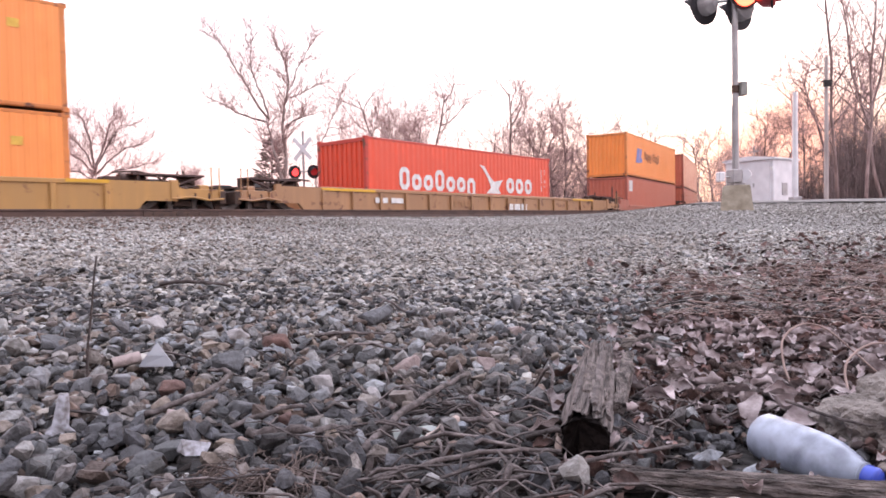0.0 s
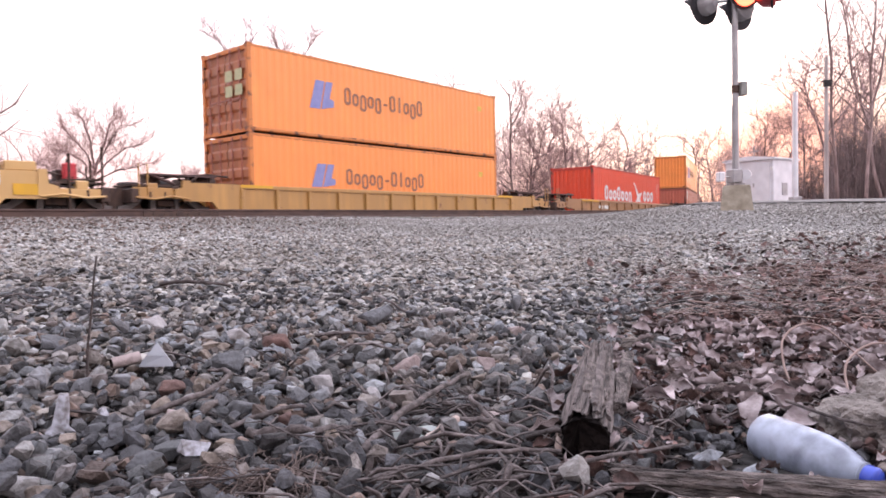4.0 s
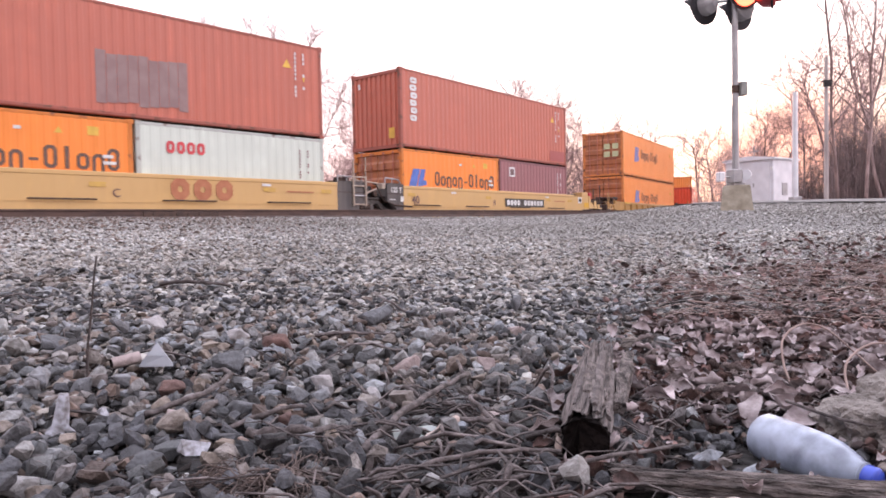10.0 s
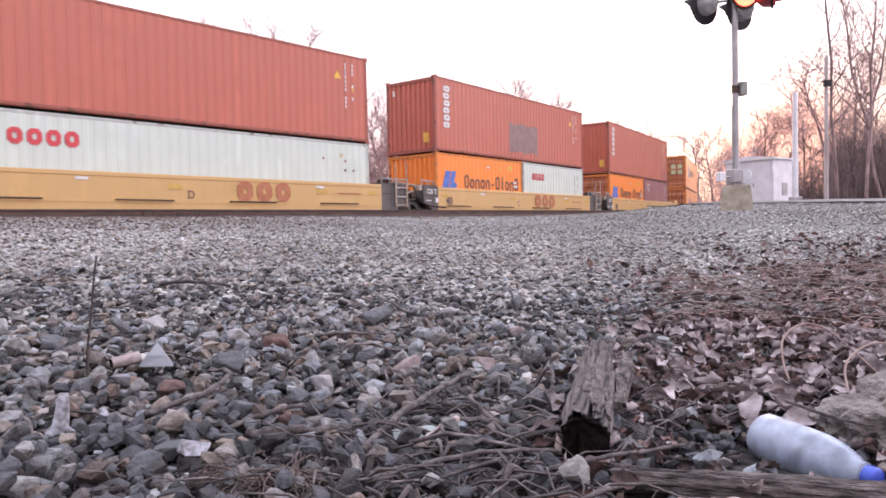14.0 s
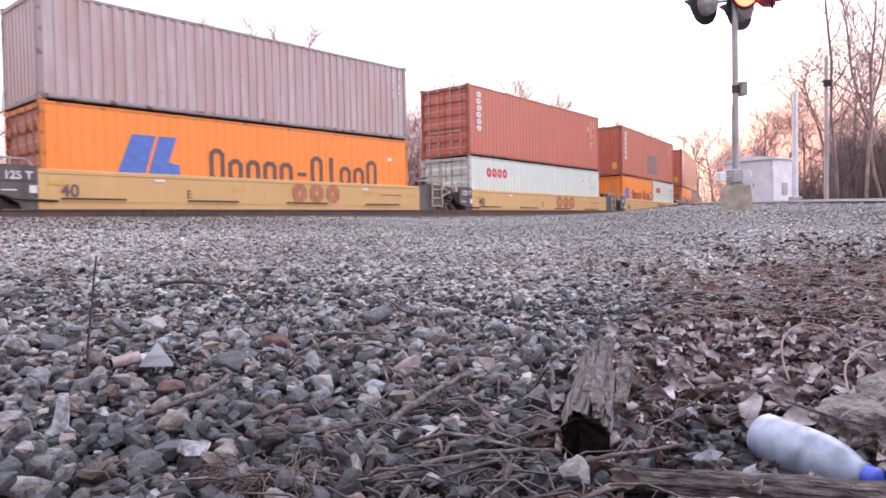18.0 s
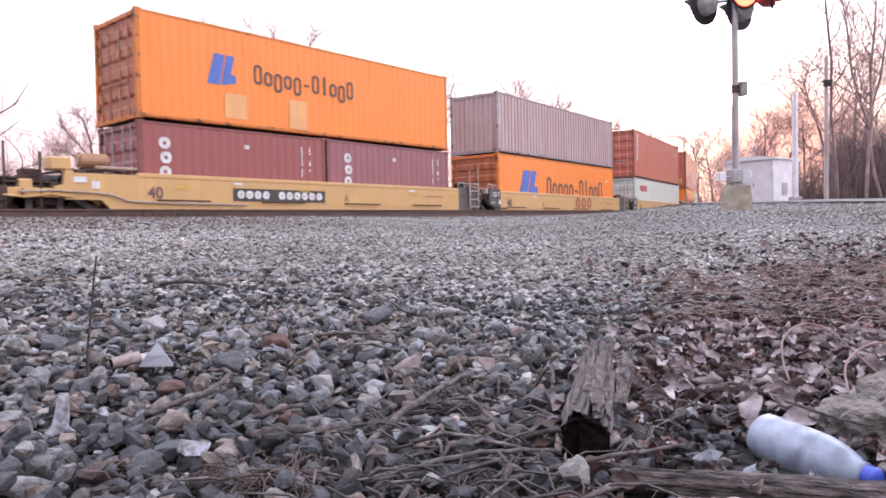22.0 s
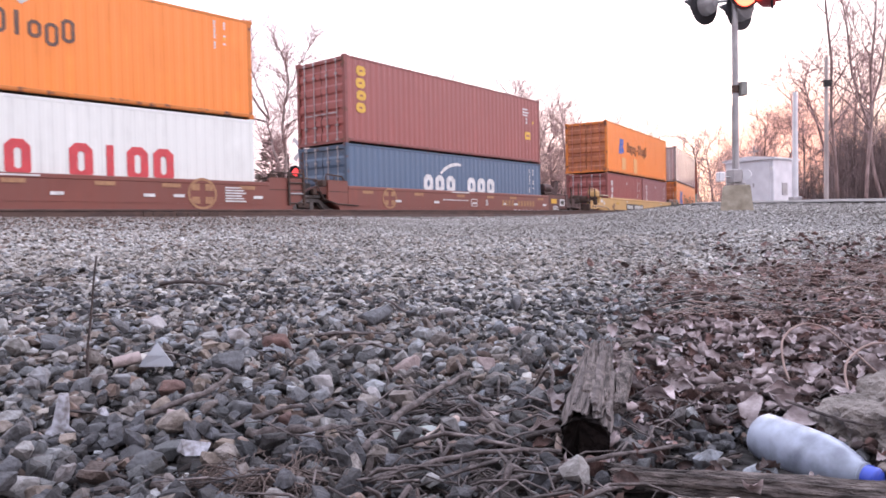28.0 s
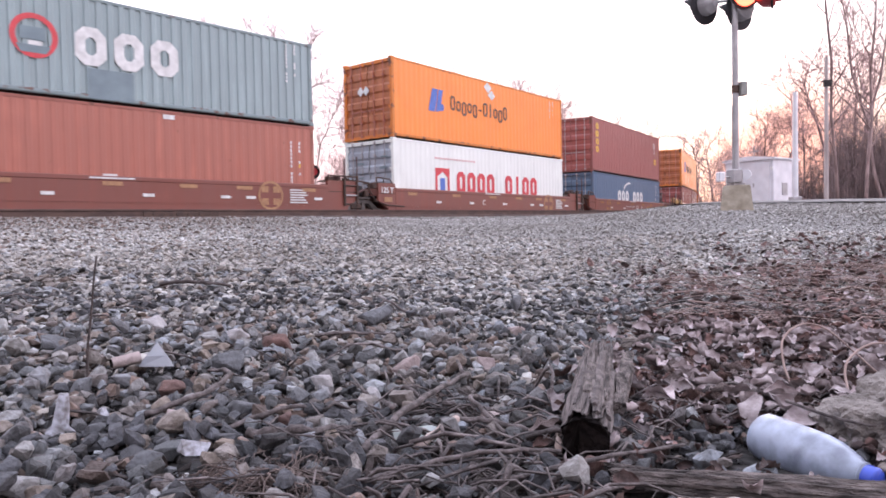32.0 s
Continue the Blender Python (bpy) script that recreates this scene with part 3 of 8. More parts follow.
def end_platform(unit, u, way, paint_, s_rear, trim):
    """The outer end of a car: deck on a truck, coupler, brake gear, grab irons. way: -1 rear, 1 front."""
    k = way
    mat = M_GRIME if paint_ is M_CAR_RED else paint_
    ribbed = trim is M_YELLOW
    tp = 1.36 if trim is M_YELLOW else 1.50
    pts = [(u, 0.25), (u, tp), (u + k * 1.55, tp), (u + k * 1.62, tp - 0.06), (u + k * 1.75, 0.86), (u + k * 0.9, 0.86), (u + k * 0.5, 0.42), (u + k * 0.25, 0.25)]
    for y in (-WY, WY - 0.1):
        part("end_plate", prism(pts, y, y + 0.1), M_GRIME_R if paint_ is M_CAR_RED else mat, unit)
        part("end_sill", box((min(u + k * 1.7, u + k * 3.1), y + 0.04, 0.94 if ribbed else 0.90), (max(u + k * 1.7, u + k * 3.1), y + 0.12, 1.20 if ribbed else 1.12), 0.01), mat, unit)
    lo, hi = sorted((u + k * 0.1, u + k * 3.0))
    part("deck", box((lo, -WY + 0.15, 1.02), (hi, WY - 0.15, 1.10)), M_STEEL, unit)
    lo, hi = sorted((u + k * 2.95, u + k * 3.15))
    part("end_beam", box((lo, -WY + 0.02, 0.80), (hi, WY - 0.02, 1.16), 0.02), M_STEEL, unit)
    bm = bmesh.new()
    lo, hi = sorted((u + k * 1.2, u + k * 3.72))
    add_box(bm, (lo, -0.17, 0.68), (hi, 0.17, 0.98))
    lo, hi = sorted((u + k * 3.4, u + k * 3.85))
    add_box(bm, (lo, -0.22, 0.64), (hi, 0.2, 1.02))
    part("coupler", bm, M_STEEL, unit)
    part("draft_housing", prism([(u + k * 3.16, 0.62), (u + k * 3.16, 1.2), (u + k * 3.62, 1.16), (u + k * 3.5, 0.66)], -0.95, 0.9), M_STEEL, unit, "dark rusty draft gear housing")
    for dx, dy, w, d_, z_, h_, mt in ((1.45, -1.05, 0.35, 0.3, 1.1, 0.32, M_STEEL), (2.55, -1.2, 0.3, 0.25, 1.1, 0.22, mat), (1.95, -1.28, 0.22, 0.2, 1.1, 0.16, M_STEEL), (2.3, 0.5, 0.5, 0.4, 1.1, 0.35, M_BLACK), (0.7, 0.3, 0.6, 0.5, tp, 0.22, M_STEEL)):
        part("valve_box", box((u + k * dx - w / 2, dy - d_ / 2, z_), (u + k * dx + w / 2, dy + d_ / 2, z_ + h_), 0.03), mt, unit)
    part("air_hose", cyl((u + k * 3.1, 0.45, 0.85), (u + k * 3.6, 0.42, 0.42), 0.035, 8), M_BLACK, unit)
    truck(unit, u + k * 2.05, s_rear)
    for x, y, zt in ((3.05, WY - 0.06, 1.9),) if ribbed else ((2.25, -WY + 0.06, 1.95), (3.0, -WY + 0.06, 2.15), (3.05, -0.4, 1.9), (3.05, WY - 0.06, 2.1)):
        part("grab_iron", cyl((u + k * x, y, 0.5), (u + k * x, y, zt), 0.03, 6), M_STEEL, unit)
    part("walkway", box((min(u + k * 2.0, u + k * 3.1), -WY + 0.12, 1.24), (max(u + k * 2.0, u + k * 3.1), -0.3, 1.29)), M_STEEL, unit)
    # brake gear on the deck
    red = paint_ is M_CAR_RED
    tank = M_GRIME if red else (M_RIB_BROWN if paint_ is M_TAN else M_STEEL)
    high = red or (paint_ is M_TAN and k < 0)
    zt = 1.86 if high else 1.4
    res = part("brake_reservoir", cyl((u + k * 0.50, -0.75, zt), (u + k * 1.15, -0.75, zt), 0.20, 18), tank, unit)
    for x in (0.46, 1.13):
        part("tank_end", cyl((u + k * x, -0.75, zt), (u + k * (x + 0.06), -0.75, zt), 0.17, 18, 0.12 if x > 1 else 0.17), tank, res)
    part("reservoir_bracket", box((min(u + k * 0.6, u + k * 1.1), -0.85, 1.05), (max(u + k * 0.6, u + k * 1.1), -0.65, zt - 0.17)), M_STEEL, res)
    bm = cyl((u + k * 1.5, -0.2, 1.35), (u + k * 1.95, -0.2, 1.35), 0.17, 12)
    add_cyl(bm, (u + k * 1.4, 0.1, 1.4), (u + k * 2.1, 0.25, 1.25), 0.05, 6)
    part("brake_cylinder", bm, M_BLACK, unit)
    part("brake_valve", box((min(u + k * 2.1, u + k * 2.5), -0.9, 1.29), (max(u + k * 2.1, u + k * 2.5), -0.55, 1.6), 0.03), M_STEEL, unit)
    part("top_deck", box((min(u + k * 0.02, u + k * 1.4), -WY + 0.1, tp - 0.02), (max(u + k * 0.02, u + k * 1.4), WY - 0.1, tp + 0.02)), M_STEEL, unit)
    for i, line in enumerate((((1.2, -1.25, 1.55), (1.5, -1.22, 1.36), (2.0, -1.15, 1.2)), ((1.9, -1.2, 1.2), (2.3, -1.28, 1.16), (2.9, -1.25, 0.95)), ((0.2, -1.1, 1.58), (0.8, -1.05, 1.63), (1.3, -1.0, 1.56)), ((1.6, -1.46, 0.92), (2.1, -1.47, 0.98), (2.6, -1.46, 0.90), (3.05, -1.44, 0.94)), ((1.4, -0.95, 1.3), (1.7, -1.0, 1.55), (2.2, -1.0, 1.45), (2.6, -0.9, 1.2)))):
        bm = bmesh.new()
        for a, b in zip(line, line[1:]):
            add_cyl(bm, (u + k * a[0], a[1], a[2]), (u + k * b[0], b[1], b[2]), 0.028, 6)
        part("air_pipe", bm, mat if i == 3 else (M_BLACK if i % 2 else M_STEEL), unit)
    part("step_bracket", prism([(u + k * 1.56, 0.92), (u + k * 1.56, tp + 0.05), (u + k * 1.75, tp + 0.05), (u + k * 1.78, 1.22), (u + k * 2.0, 1.16), (u + k * 2.0, 0.92)], -WY - 0.03, -WY + 0.10), mat, unit)
    for x in (1.85, 2.25, 2.65):                           # holes and gussets in the end sill
        part("sill_gusset", box((u + k * x - 0.02, -WY + 0.02, 0.92), (u + k * x + 0.02, -WY + 0.041, 1.09)), M_STEEL, unit)
    if ribbed:
        lo, hi = sorted((u + k * 0.65, u + k * 2.6))
        part("walkway_plank", box((lo, -1.25, 1.53), (hi, -0.7, 1.58)), M_GRIME, unit, "dark red-brown walkway plank")
        part("plank_brace", cyl((u + k * 2.5, -1.2, 1.53), (u + k * 1.85, -1.2, 1.30), 0.035, 6), M_GRIME, unit)
        for x in (0.8, 1.5):
            part("plank_stay", box((u + k * x - 0.03, -1.22, tp), (u + k * x + 0.03, -1.14, 1.53)), M_STEEL, unit)
        for x in (2.72, 2.95):
            part("grab_iron", cyl((u + k * x, -WY + 0.02, 1.0), (u + k * x, -WY + 0.02, 1.80), 0.018, 6), paint_, unit)
    else:
        part("tread_walk", prism([(u + k * 1.8, 1.24), (u + k * 2.2, 1.36), (u + k * 3.05, 1.38), (u + k * 3.05, 1.34), (u + k * 2.2, 1.30)], -WY + 0.2, -0.5), M_GRIME if red else M_STEEL, unit)
        for i in range(7):
            x = u + k * (2.25 + i * 0.12)
            part("tread_tooth", box((x - 0.02, -WY + 0.19, 1.38), (x + 0.02, -WY + 0.23, 1.41)), M_STEEL, unit)
    if red:
        part("hand_brake_stand", prism([(u + k * 0.85, 1.50), (u + k * 1.95, 1.50), (u + k * 2.08, 1.75), (u + k * 2.12, 2.22), (u + k * 1.80, 2.24), (u + k * 1.72, 1.95), (u + k * 1.35, 1.72)], -0.72, -0.52), M_GRIME, unit)
        bm = cyl((u + k * 2.12, -0.62, 2.02), (u + k * 2.18, -0.62, 2.02), 0.05, 10)
        for i in range(18):
            a0, a1 = 2 * math.pi * i / 18, 2 * math.pi * (i + 1) / 18
            add_cyl(bm, (u + k * 2.15, -0.62 + 0.25 * math.cos(a0), 2.02 + 0.25 * math.sin(a0)), (u + k * 2.15, -0.62 + 0.25 * math.cos(a1), 2.02 + 0.25 * math.sin(a1)), 0.02, 5)
        for i in range(4):
            a0 = math.pi * i / 2
            add_cyl(bm, (u + k * 2.15, -0.62, 2.02), (u + k * 2.15, -0.62 + 0.25 * math.cos(a0), 2.02 + 0.25 * math.sin(a0)), 0.015, 5)
        part("brake_wheel", bm, M_GRIME, unit)


def joint(unit, u, k, mat, s):
    """Half of the articulated joint between two wells: corner plates, deck, truck on the rear half, ladder on the front half."""
    tan = mat is M_TAN
    dark = M_CHAR if tan else mat
    pale = M_LADDER if tan else M_STEEL
    if k < 0:
        pts = [(u, 0.3), (u, 1.60), (u - 0.85, 1.60), (u - 0.85, 1.0), (u - 0.40, 0.76), (u - 0.24, 0.3)]
    else:
        pts = [(u, 0.3), (u, 1.60), (u + 1.20, 1.60), (u + 1.20, 1.02), (u + 0.82, 0.78), (u + 0.66, 0.3)]
    for y in (-WY + 0.01, WY - 0.11):
        plate = part("joint_plate", prism(pts, y, y + 0.1), dark, unit)
        lo, hi = sorted((u + k * 0.02, u + k * (0.84 if k < 0 else 1.19)))
        part("plate_lip", box((lo, y - 0.012 if y < 0 else y + 0.1, 1.575), (hi, y if y < 0 else y + 0.112, 1.615)), dark, plate)
        part("plate_seam", box((lo, y - 0.008 if y < 0 else y + 0.1, 1.245), (hi, y if y < 0 else y + 0.108, 1.268)), M_STEEL, plate)
    part("bulkhead", box((u - 0.05, -WY + 0.1, 0.3), (u + 0.05, WY - 0.1, 1.5)), dark, unit)
    lo, hi = sorted((u, u + k * 1.55))
    part("deck", box((lo, -0.8, 0.95), (hi, 0.8, 1.10)), M_STEEL, unit)
    if k > 0:
        for x in (0.66, 1.19):                             # a ladder whose stiles run on as tall posts
            part("ladder_stile", box((u + x - 0.035, -WY - 0.06, 0.80), (u + x + 0.035, -WY + 0.0, 1.80), 0.008), pale, unit)
        for i, z in enumerate((0.86, 1.15, 1.47, 1.76)):
            part("rung", cyl((u + 0.66, -WY - 0.03, z), (u + 1.19, -WY - 0.03, z), 0.026, 8), M_GALV if i == 1 else pale, unit)
        for x in (0.66, 1.19):
            part("grab_iron", cyl((u + x, -WY - 0.03, 1.78), (u + x, -WY - 0.03, 2.32 + 0.1 * (x > 1)), 0.026, 6), pale if tan else M_GRIME, unit)
        bm = bmesh.new()
        add_cyl(bm, (u + 0.10, -WY + 0.12, 1.79), (u + 1.15, -WY + 0.12, 1.76), 0.024, 6)
        for x in (0.12, 0.5, 0.85, 1.13):
            add_cyl(bm, (u + x, -WY + 0.12, 1.55), (u + x, -WY + 0.12, 1.78), 0.02, 6)
        part("hand_rail", bm, M_GALV if tan else M_STEEL, unit)
        part("tread_plate", box((u + 0.1, -WY + 0.14, 1.60), (u + 1.15, -0.75, 1.64)), M_STEEL, unit)
        for x, w, h, m in ((0.30, 0.22, 0.12, M_STEEL), (0.62, 0.16, 0.16, M_GRIME), (0.98, 0.2, 0.1, pale)):
            part("bracket", box((u + x - w / 2, -1.2, 1.64), (u + x + w / 2, -1.0, 1.64 + h), 0.015), m, unit)
        return
    truck(unit, u - 1.55, s)
    bm = bmesh.new()
    rail = [(u - 0.90, 1.60), (u - 0.88, 1.80), (u - 0.22, 1.76), (u - 0.10, 1.62)]
    for (x0, z0), (x1, z1) in zip(rail, rail[1:]):
        add_cyl(bm, (x0, -WY + 0.06, z0), (x1, -WY + 0.06, z1), 0.026, 6)
    add_cyl(bm, (u - 0.55, -WY + 0.06, 1.58), (u - 0.55, -WY + 0.06, 1.78), 0.022, 6)
    part("hand_rail", bm, M_GALV if tan else M_STEEL, unit)
    part("corner_bracket", box((u - 1.07, -WY + 0.04, 1.42), (u - 0.88, -1.12, 1.62), 0.02), pale, unit)
    part("tread_plate", box((u - 0.86, -WY + 0.14, 1.60), (u - 0.05, -0.7, 1.64)), M_STEEL, unit)
    for i, line in enumerate((((1.95, -1.1, 1.66), (1.78, -1.16, 1.30), (1.72, -1.18, 1.16)), ((1.78, -1.15, 1.17), (1.45, -1.18, 1.33), (1.10, -1.2, 1.42)),
                              ((2.3, -1.0, 1.62), (1.7, -1.05, 1.68), (1.0, -1.1, 1.62), (0.7, -1.15, 1.55)), ((1.25, -1.25, 1.58), (1.12, -1.3, 1.30), (0.95, -1.32, 1.02), (0.5, -1.46, 0.86), (-0.4, -1.46, 0.82)))):
        bm = bmesh.new()
        for p_, q_ in zip(line, line[1:]):
            add_cyl(bm, (u - p_[0], p_[1], p_[2]), (u - q_[0], q_[1], q_[2]), 0.035 if i < 2 else 0.026, 8)
        part("air_line", bm, (M_LADDER if i < 3 else M_STEEL) if tan else (M_GRIME if i < 2 else M_STEEL), unit, "bent air pipe")
    part("control_valve", box((u - 1.62, -1.05, 1.16), (u - 1.22, -0.75, 1.52), 0.04), M_BLACK, unit)
    part("retainer_valve", box((u - 1.34, -1.26, 1.14), (u - 1.16, -1.08, 1.36), 0.03), M_STEEL, unit)
    part("dirt_collector", cyl((u - 1.86, -1.12, 1.1), (u - 1.86, -1.12, 1.40), 0.09, 12), M_BLACK, unit)
    tank = part("air_tank", cyl((u - 2.1, -0.25, 1.40), (u - 0.95, -0.25, 1.40), 0.24, 18), M_STEEL, unit)
    for x in (1.85, 1.2):
        part("tank_strap", cyl((u - x - 0.03, -0.25, 1.40), (u - x + 0.03, -0.25, 1.40), 0.25, 18), M_BLACK, tank)
    part("cross_beam", box((u - 2.4, -0.62, 1.10), (u - 0.05, 0.62, 1.22), 0.02), M_BLACK, unit)
    part("brake_beam", box((u - 2.2, -1.08, 1.06), (u - 0.9, -0.98, 1.14), 0.01), M_FRAME, unit)
    bm = cyl((u - 1.5, -0.7, 1.32), (u - 0.85, -0.7, 1.28), 0.13, 12)
    add_cyl(bm, (u - 0.85, -0.7, 1.28), (u - 0.55, -0.7, 1.26), 0.04, 8)
    part("brake_cylinder", bm, M_BLACK, unit)


def well_unit(name, label, style, s, mat, rear, front, well=(-0.15, 12.55), height=1.55):
    """One well of a double-stack car. u runs from the rear end of the box in it; z from the top of rail."""
    unit = empty(name, label, "well car", "cars of the train")
    u0, u1 = well
    for y in (-WY, WY - 0.09):
        part("side_sill", box((u0, y + (0.03 if style == "ribbed" and y < 0 else 0), 0.28), (u1, y + 0.09, height - 0.05)), mat, unit)
        part("top_chord", box((u0, y - 0.015, height - 0.10), (u1, y + 0.12, height + 0.015), 0.015), mat, unit)
        part("bottom_chord", box((u0, y - 0.03, 0.24), (u1, y + 0.2, 0.36), 0.015), mat, unit)
    if style == "ribbed":
        n = round((u1 - u0) / 1.28)
        for i in range(n + 1):
            x = u0 + 0.06 + i * (u1 - u0 - 0.12) / n
            part("rib", box((x - 0.06, -WY - 0.06, 0.36), (x + 0.06, -WY + 0.03, height - 0.10), 0.012), mat, unit)
    else:
        for i in range(4 if mat is not M_CAR_RED else 0):  # grab bars along the foot of the sill
            x = u0 + 0.5 + i * 3.2
            bm = bmesh.new()
            add_cyl(bm, (x, -WY - 0.07, 0.88), (x + 1.5, -WY - 0.07, 0.88), 0.022, 6)
            for e in (x, x + 1.5):
                add_cyl(bm, (e, -WY - 0.07, 0.88), (e, -WY + 0.01, 0.88), 0.016, 6)
            part("grab_bar", bm, M_STEEL, unit)
        part("lower_seam", box((u0, -WY - 0.012, 0.815), (u1, -WY, 0.84)), mat, unit)
    part("well_floor", box((u0, -WY + 0.05, 0.26), (u1, WY - 0.05, 0.33)), M_STEEL, unit)
    for u, way, kind in ((u0, -1, rear), (u1, 1, front)):
        if kind == "end":
            end_platform(unit, u, way, mat, s, M_YELLOW if style == "ribbed" else M_STEEL)
            continue
        k = way
        joint(unit, u, k, mat, s)
    for c in unit.children:
        c.location.x -= 6.095
    MOVING.append((unit, s, 12.19, RAIL_Z))
    BASE[unit.name] = (6.095, RAIL_Z - Z0, -WY - 0.016)
    return unit


FL = 0.40          # height of the well floors over the lens
# --- the car with a single red box
WH = well_unit("well_car", "dusty brown ribbed well car carrying one red container", "ribbed", 22.4, M_RIB_BROWN, "end", "end", (-2.2, 16.2), 1.38)
BH = c = container("container", 2.9, 12.19, M_RED, "panel", "bright red forty-foot container alone in a brown well car")
load(c, 22.4, 12.19, FL - 0.03)
u = well_unit("well_car", "brown well car of a double stack ahead of the red box", "smooth", 44.5, M_BROWN, "end", "joint", (-0.3, 12.6), 1.2)
BJ = c = container("container", 2.59, 12.19, M_MAROON, "panel", "maroon forty-foot container under an orange one")
load(c, 44.5, 12.19, FL)
BJ3 = c = container("container", 2.59, 12.19, M_ORANGE, "panel", "faded orange forty-foot container stacked on a maroon one")
load(c, 44.5, 12.19, FL + 2.6)
u = well_unit("well_car", "brown well car unit under two maroon containers", "smooth", 60.1, M_BROWN, "joint", "joint", (-0.15, 12.6), 1.2)
for k in range(2):
    c = container("container", 2.59, 12.19, M_MAROON, "panel", "maroon forty-foot container in a double stack")
    load(c, 60.1, 12.19, FL + 2.6 * k)
# --- the tan ribbed car with two orange boxes
WP = well_unit("well_car", "tan ribbed well car with two orange containers", "ribbed", 0.84, M_TAN_B, "end", "end", (-0.5, 13.0), 1.34)
BP = []
for k in range(2):
    c = container("container", 2.59, 12.19, M_ORANGE, "door", "orange forty-foot container in a stack of two alike", rod_mat=M_BROWN, door_mat=M_DOOR_SHADED)
    load(c, 0.84, 12.19, FL + 2.6 * k)
    BP.append(c)
# --- five tan units in one articulated car
WT = []
for i, (s, lab) in enumerate(((-18.9, "B"), (-34.58, "C"), (-50.17, "D"), (-65.94, "E"), (-81.43, "A"))):
    u = well_unit("well_car", "tan smooth-sided unit of an articulated well car", "smooth", s, M_TAN, "end" if i == 4 else "joint", "end" if i == 0 else "joint")
    WT.append(u)
L20 = 6.058
def stack(s, specs, zf):
    made = []
    for (nm, h, ln, mat, rear, lab, du, dz) in specs:
        c = container(nm, h, ln, mat, rear, lab, depth=0.034 if mat in (M_GREY, M_TEAL) else (0.007 if mat in (M_ORANGE_B, M_REEFER, M_WHITE) else 0.012), rod_mat=M_BROWN if mat in (M_ORANGE_B, M_ORANGE) else M_GALV, door_mat=M_DOOR_SHADED if mat is M_ORANGE_B else (M_REEFDOOR if mat is M_REEFER else None))
        load(c, s + du, ln, zf + dz)
        made.append(c)
    return made


A1, A2, A3 = stack(-18.9, [("container", 2.59, L20, M_ORANGE_B, "door", "orange twenty-foot container low in a tan well", 0.02, 0),
    ("container", 2.59, L20, M_PLUM, "panel", "plum twenty-foot container low in a tan well", 6.12, 0),
    ("container", 2.88, 12.19, M_MAROON, "panel", "red-brown forty-foot container with white side letters", 0, 2.6)], FL)
B1, B2, B3 = stack(-34.58, [("container", 2.59, L20, M_ORANGE_B, "panel", "orange twenty-foot container beside a white one", 0.02, 0),
    ("container", 2.59, L20, M_WHITE, "panel", "dull white twenty-foot container with red letters", 6.12, 0),
    ("container", 2.88, 12.19, M_MAROON, "panel", "red-brown container with a grey square patch", 0, 2.6)], FL)
C1, C3 = stack(-50.17, [("container", 2.59, 12.19, M_WHITE, "door", "dull white forty-foot container under a maroon one", 0, 0),
    ("container", 2.88, 12.19, M_MAROON, "door", "red-brown forty-foot container stacked on a white one", 0, 2.6)], FL)
D1, D3 = stack(-65.94, [("container", 2.88, 12.19, M_ORANGE_B, "door", "bright orange container under a grey one", 0, 0),
    ("container", 2.59, 12.19, M_GREY, "panel", "weathered purple-grey container with deep corrugations", 0, 2.89)], FL - 0.02)
E1, E2, E3 = stack(-81.43, [("container", 2.59, L20, M_MAROON_B, "door", "dark maroon twenty-foot container with white letters", 0.02, 0.03),
    ("container", 2.59, L20, M_PLUM, "panel", "faded plum twenty-foot container with white letters", 6.12, 0.03),
    ("container", 2.84, 12.19, M_ORANGE_B, "door", "bright orange forty-foot container with a blue emblem", 0, 2.66)], FL)
# --- the oxide red articulated car
WR = []
for i, s in enumerate((-101.27, -116.91, -132.56)):
    u = well_unit("well_car", "oxide red smooth-sided unit of an articulated well car", "smooth", s, M_CAR_RED, "joint", "end" if i == 0 else "joint", (-0.15, 12.55), 1.45)
    WR.append(u)
G1, G3 = stack(-101.27, [("container", 2.57, 12.19, M_NAVY, "door", "faded navy forty-foot container with white letters", 0, 0),
    ("container", 2.90, 12.19, M_MAROON_B, "door", "dark maroon container with yellow side letters", 0, 2.58)], FL)
Y1, Y3 = stack(-116.91, [("container", 2.9, 12.19, M_REEFER, "door", "white refrigerated container with red letters", 0, 0.04),
    ("container", 2.85, 12.19, M_ORANGE_B, "door", "bright orange container on a white refrigerated one", 0, 2.95)], FL)
Q1, Q3 = stack(-132.56, [("container", 2.9, 12.19, M_BROWN, "panel", "rust-brown forty-foot container under a teal one", 0, 0.05),
    ("container", 2.56, 12.19, M_TEAL, "panel", "grey-teal forty-foot container with white letters", 0, 2.96)], FL)

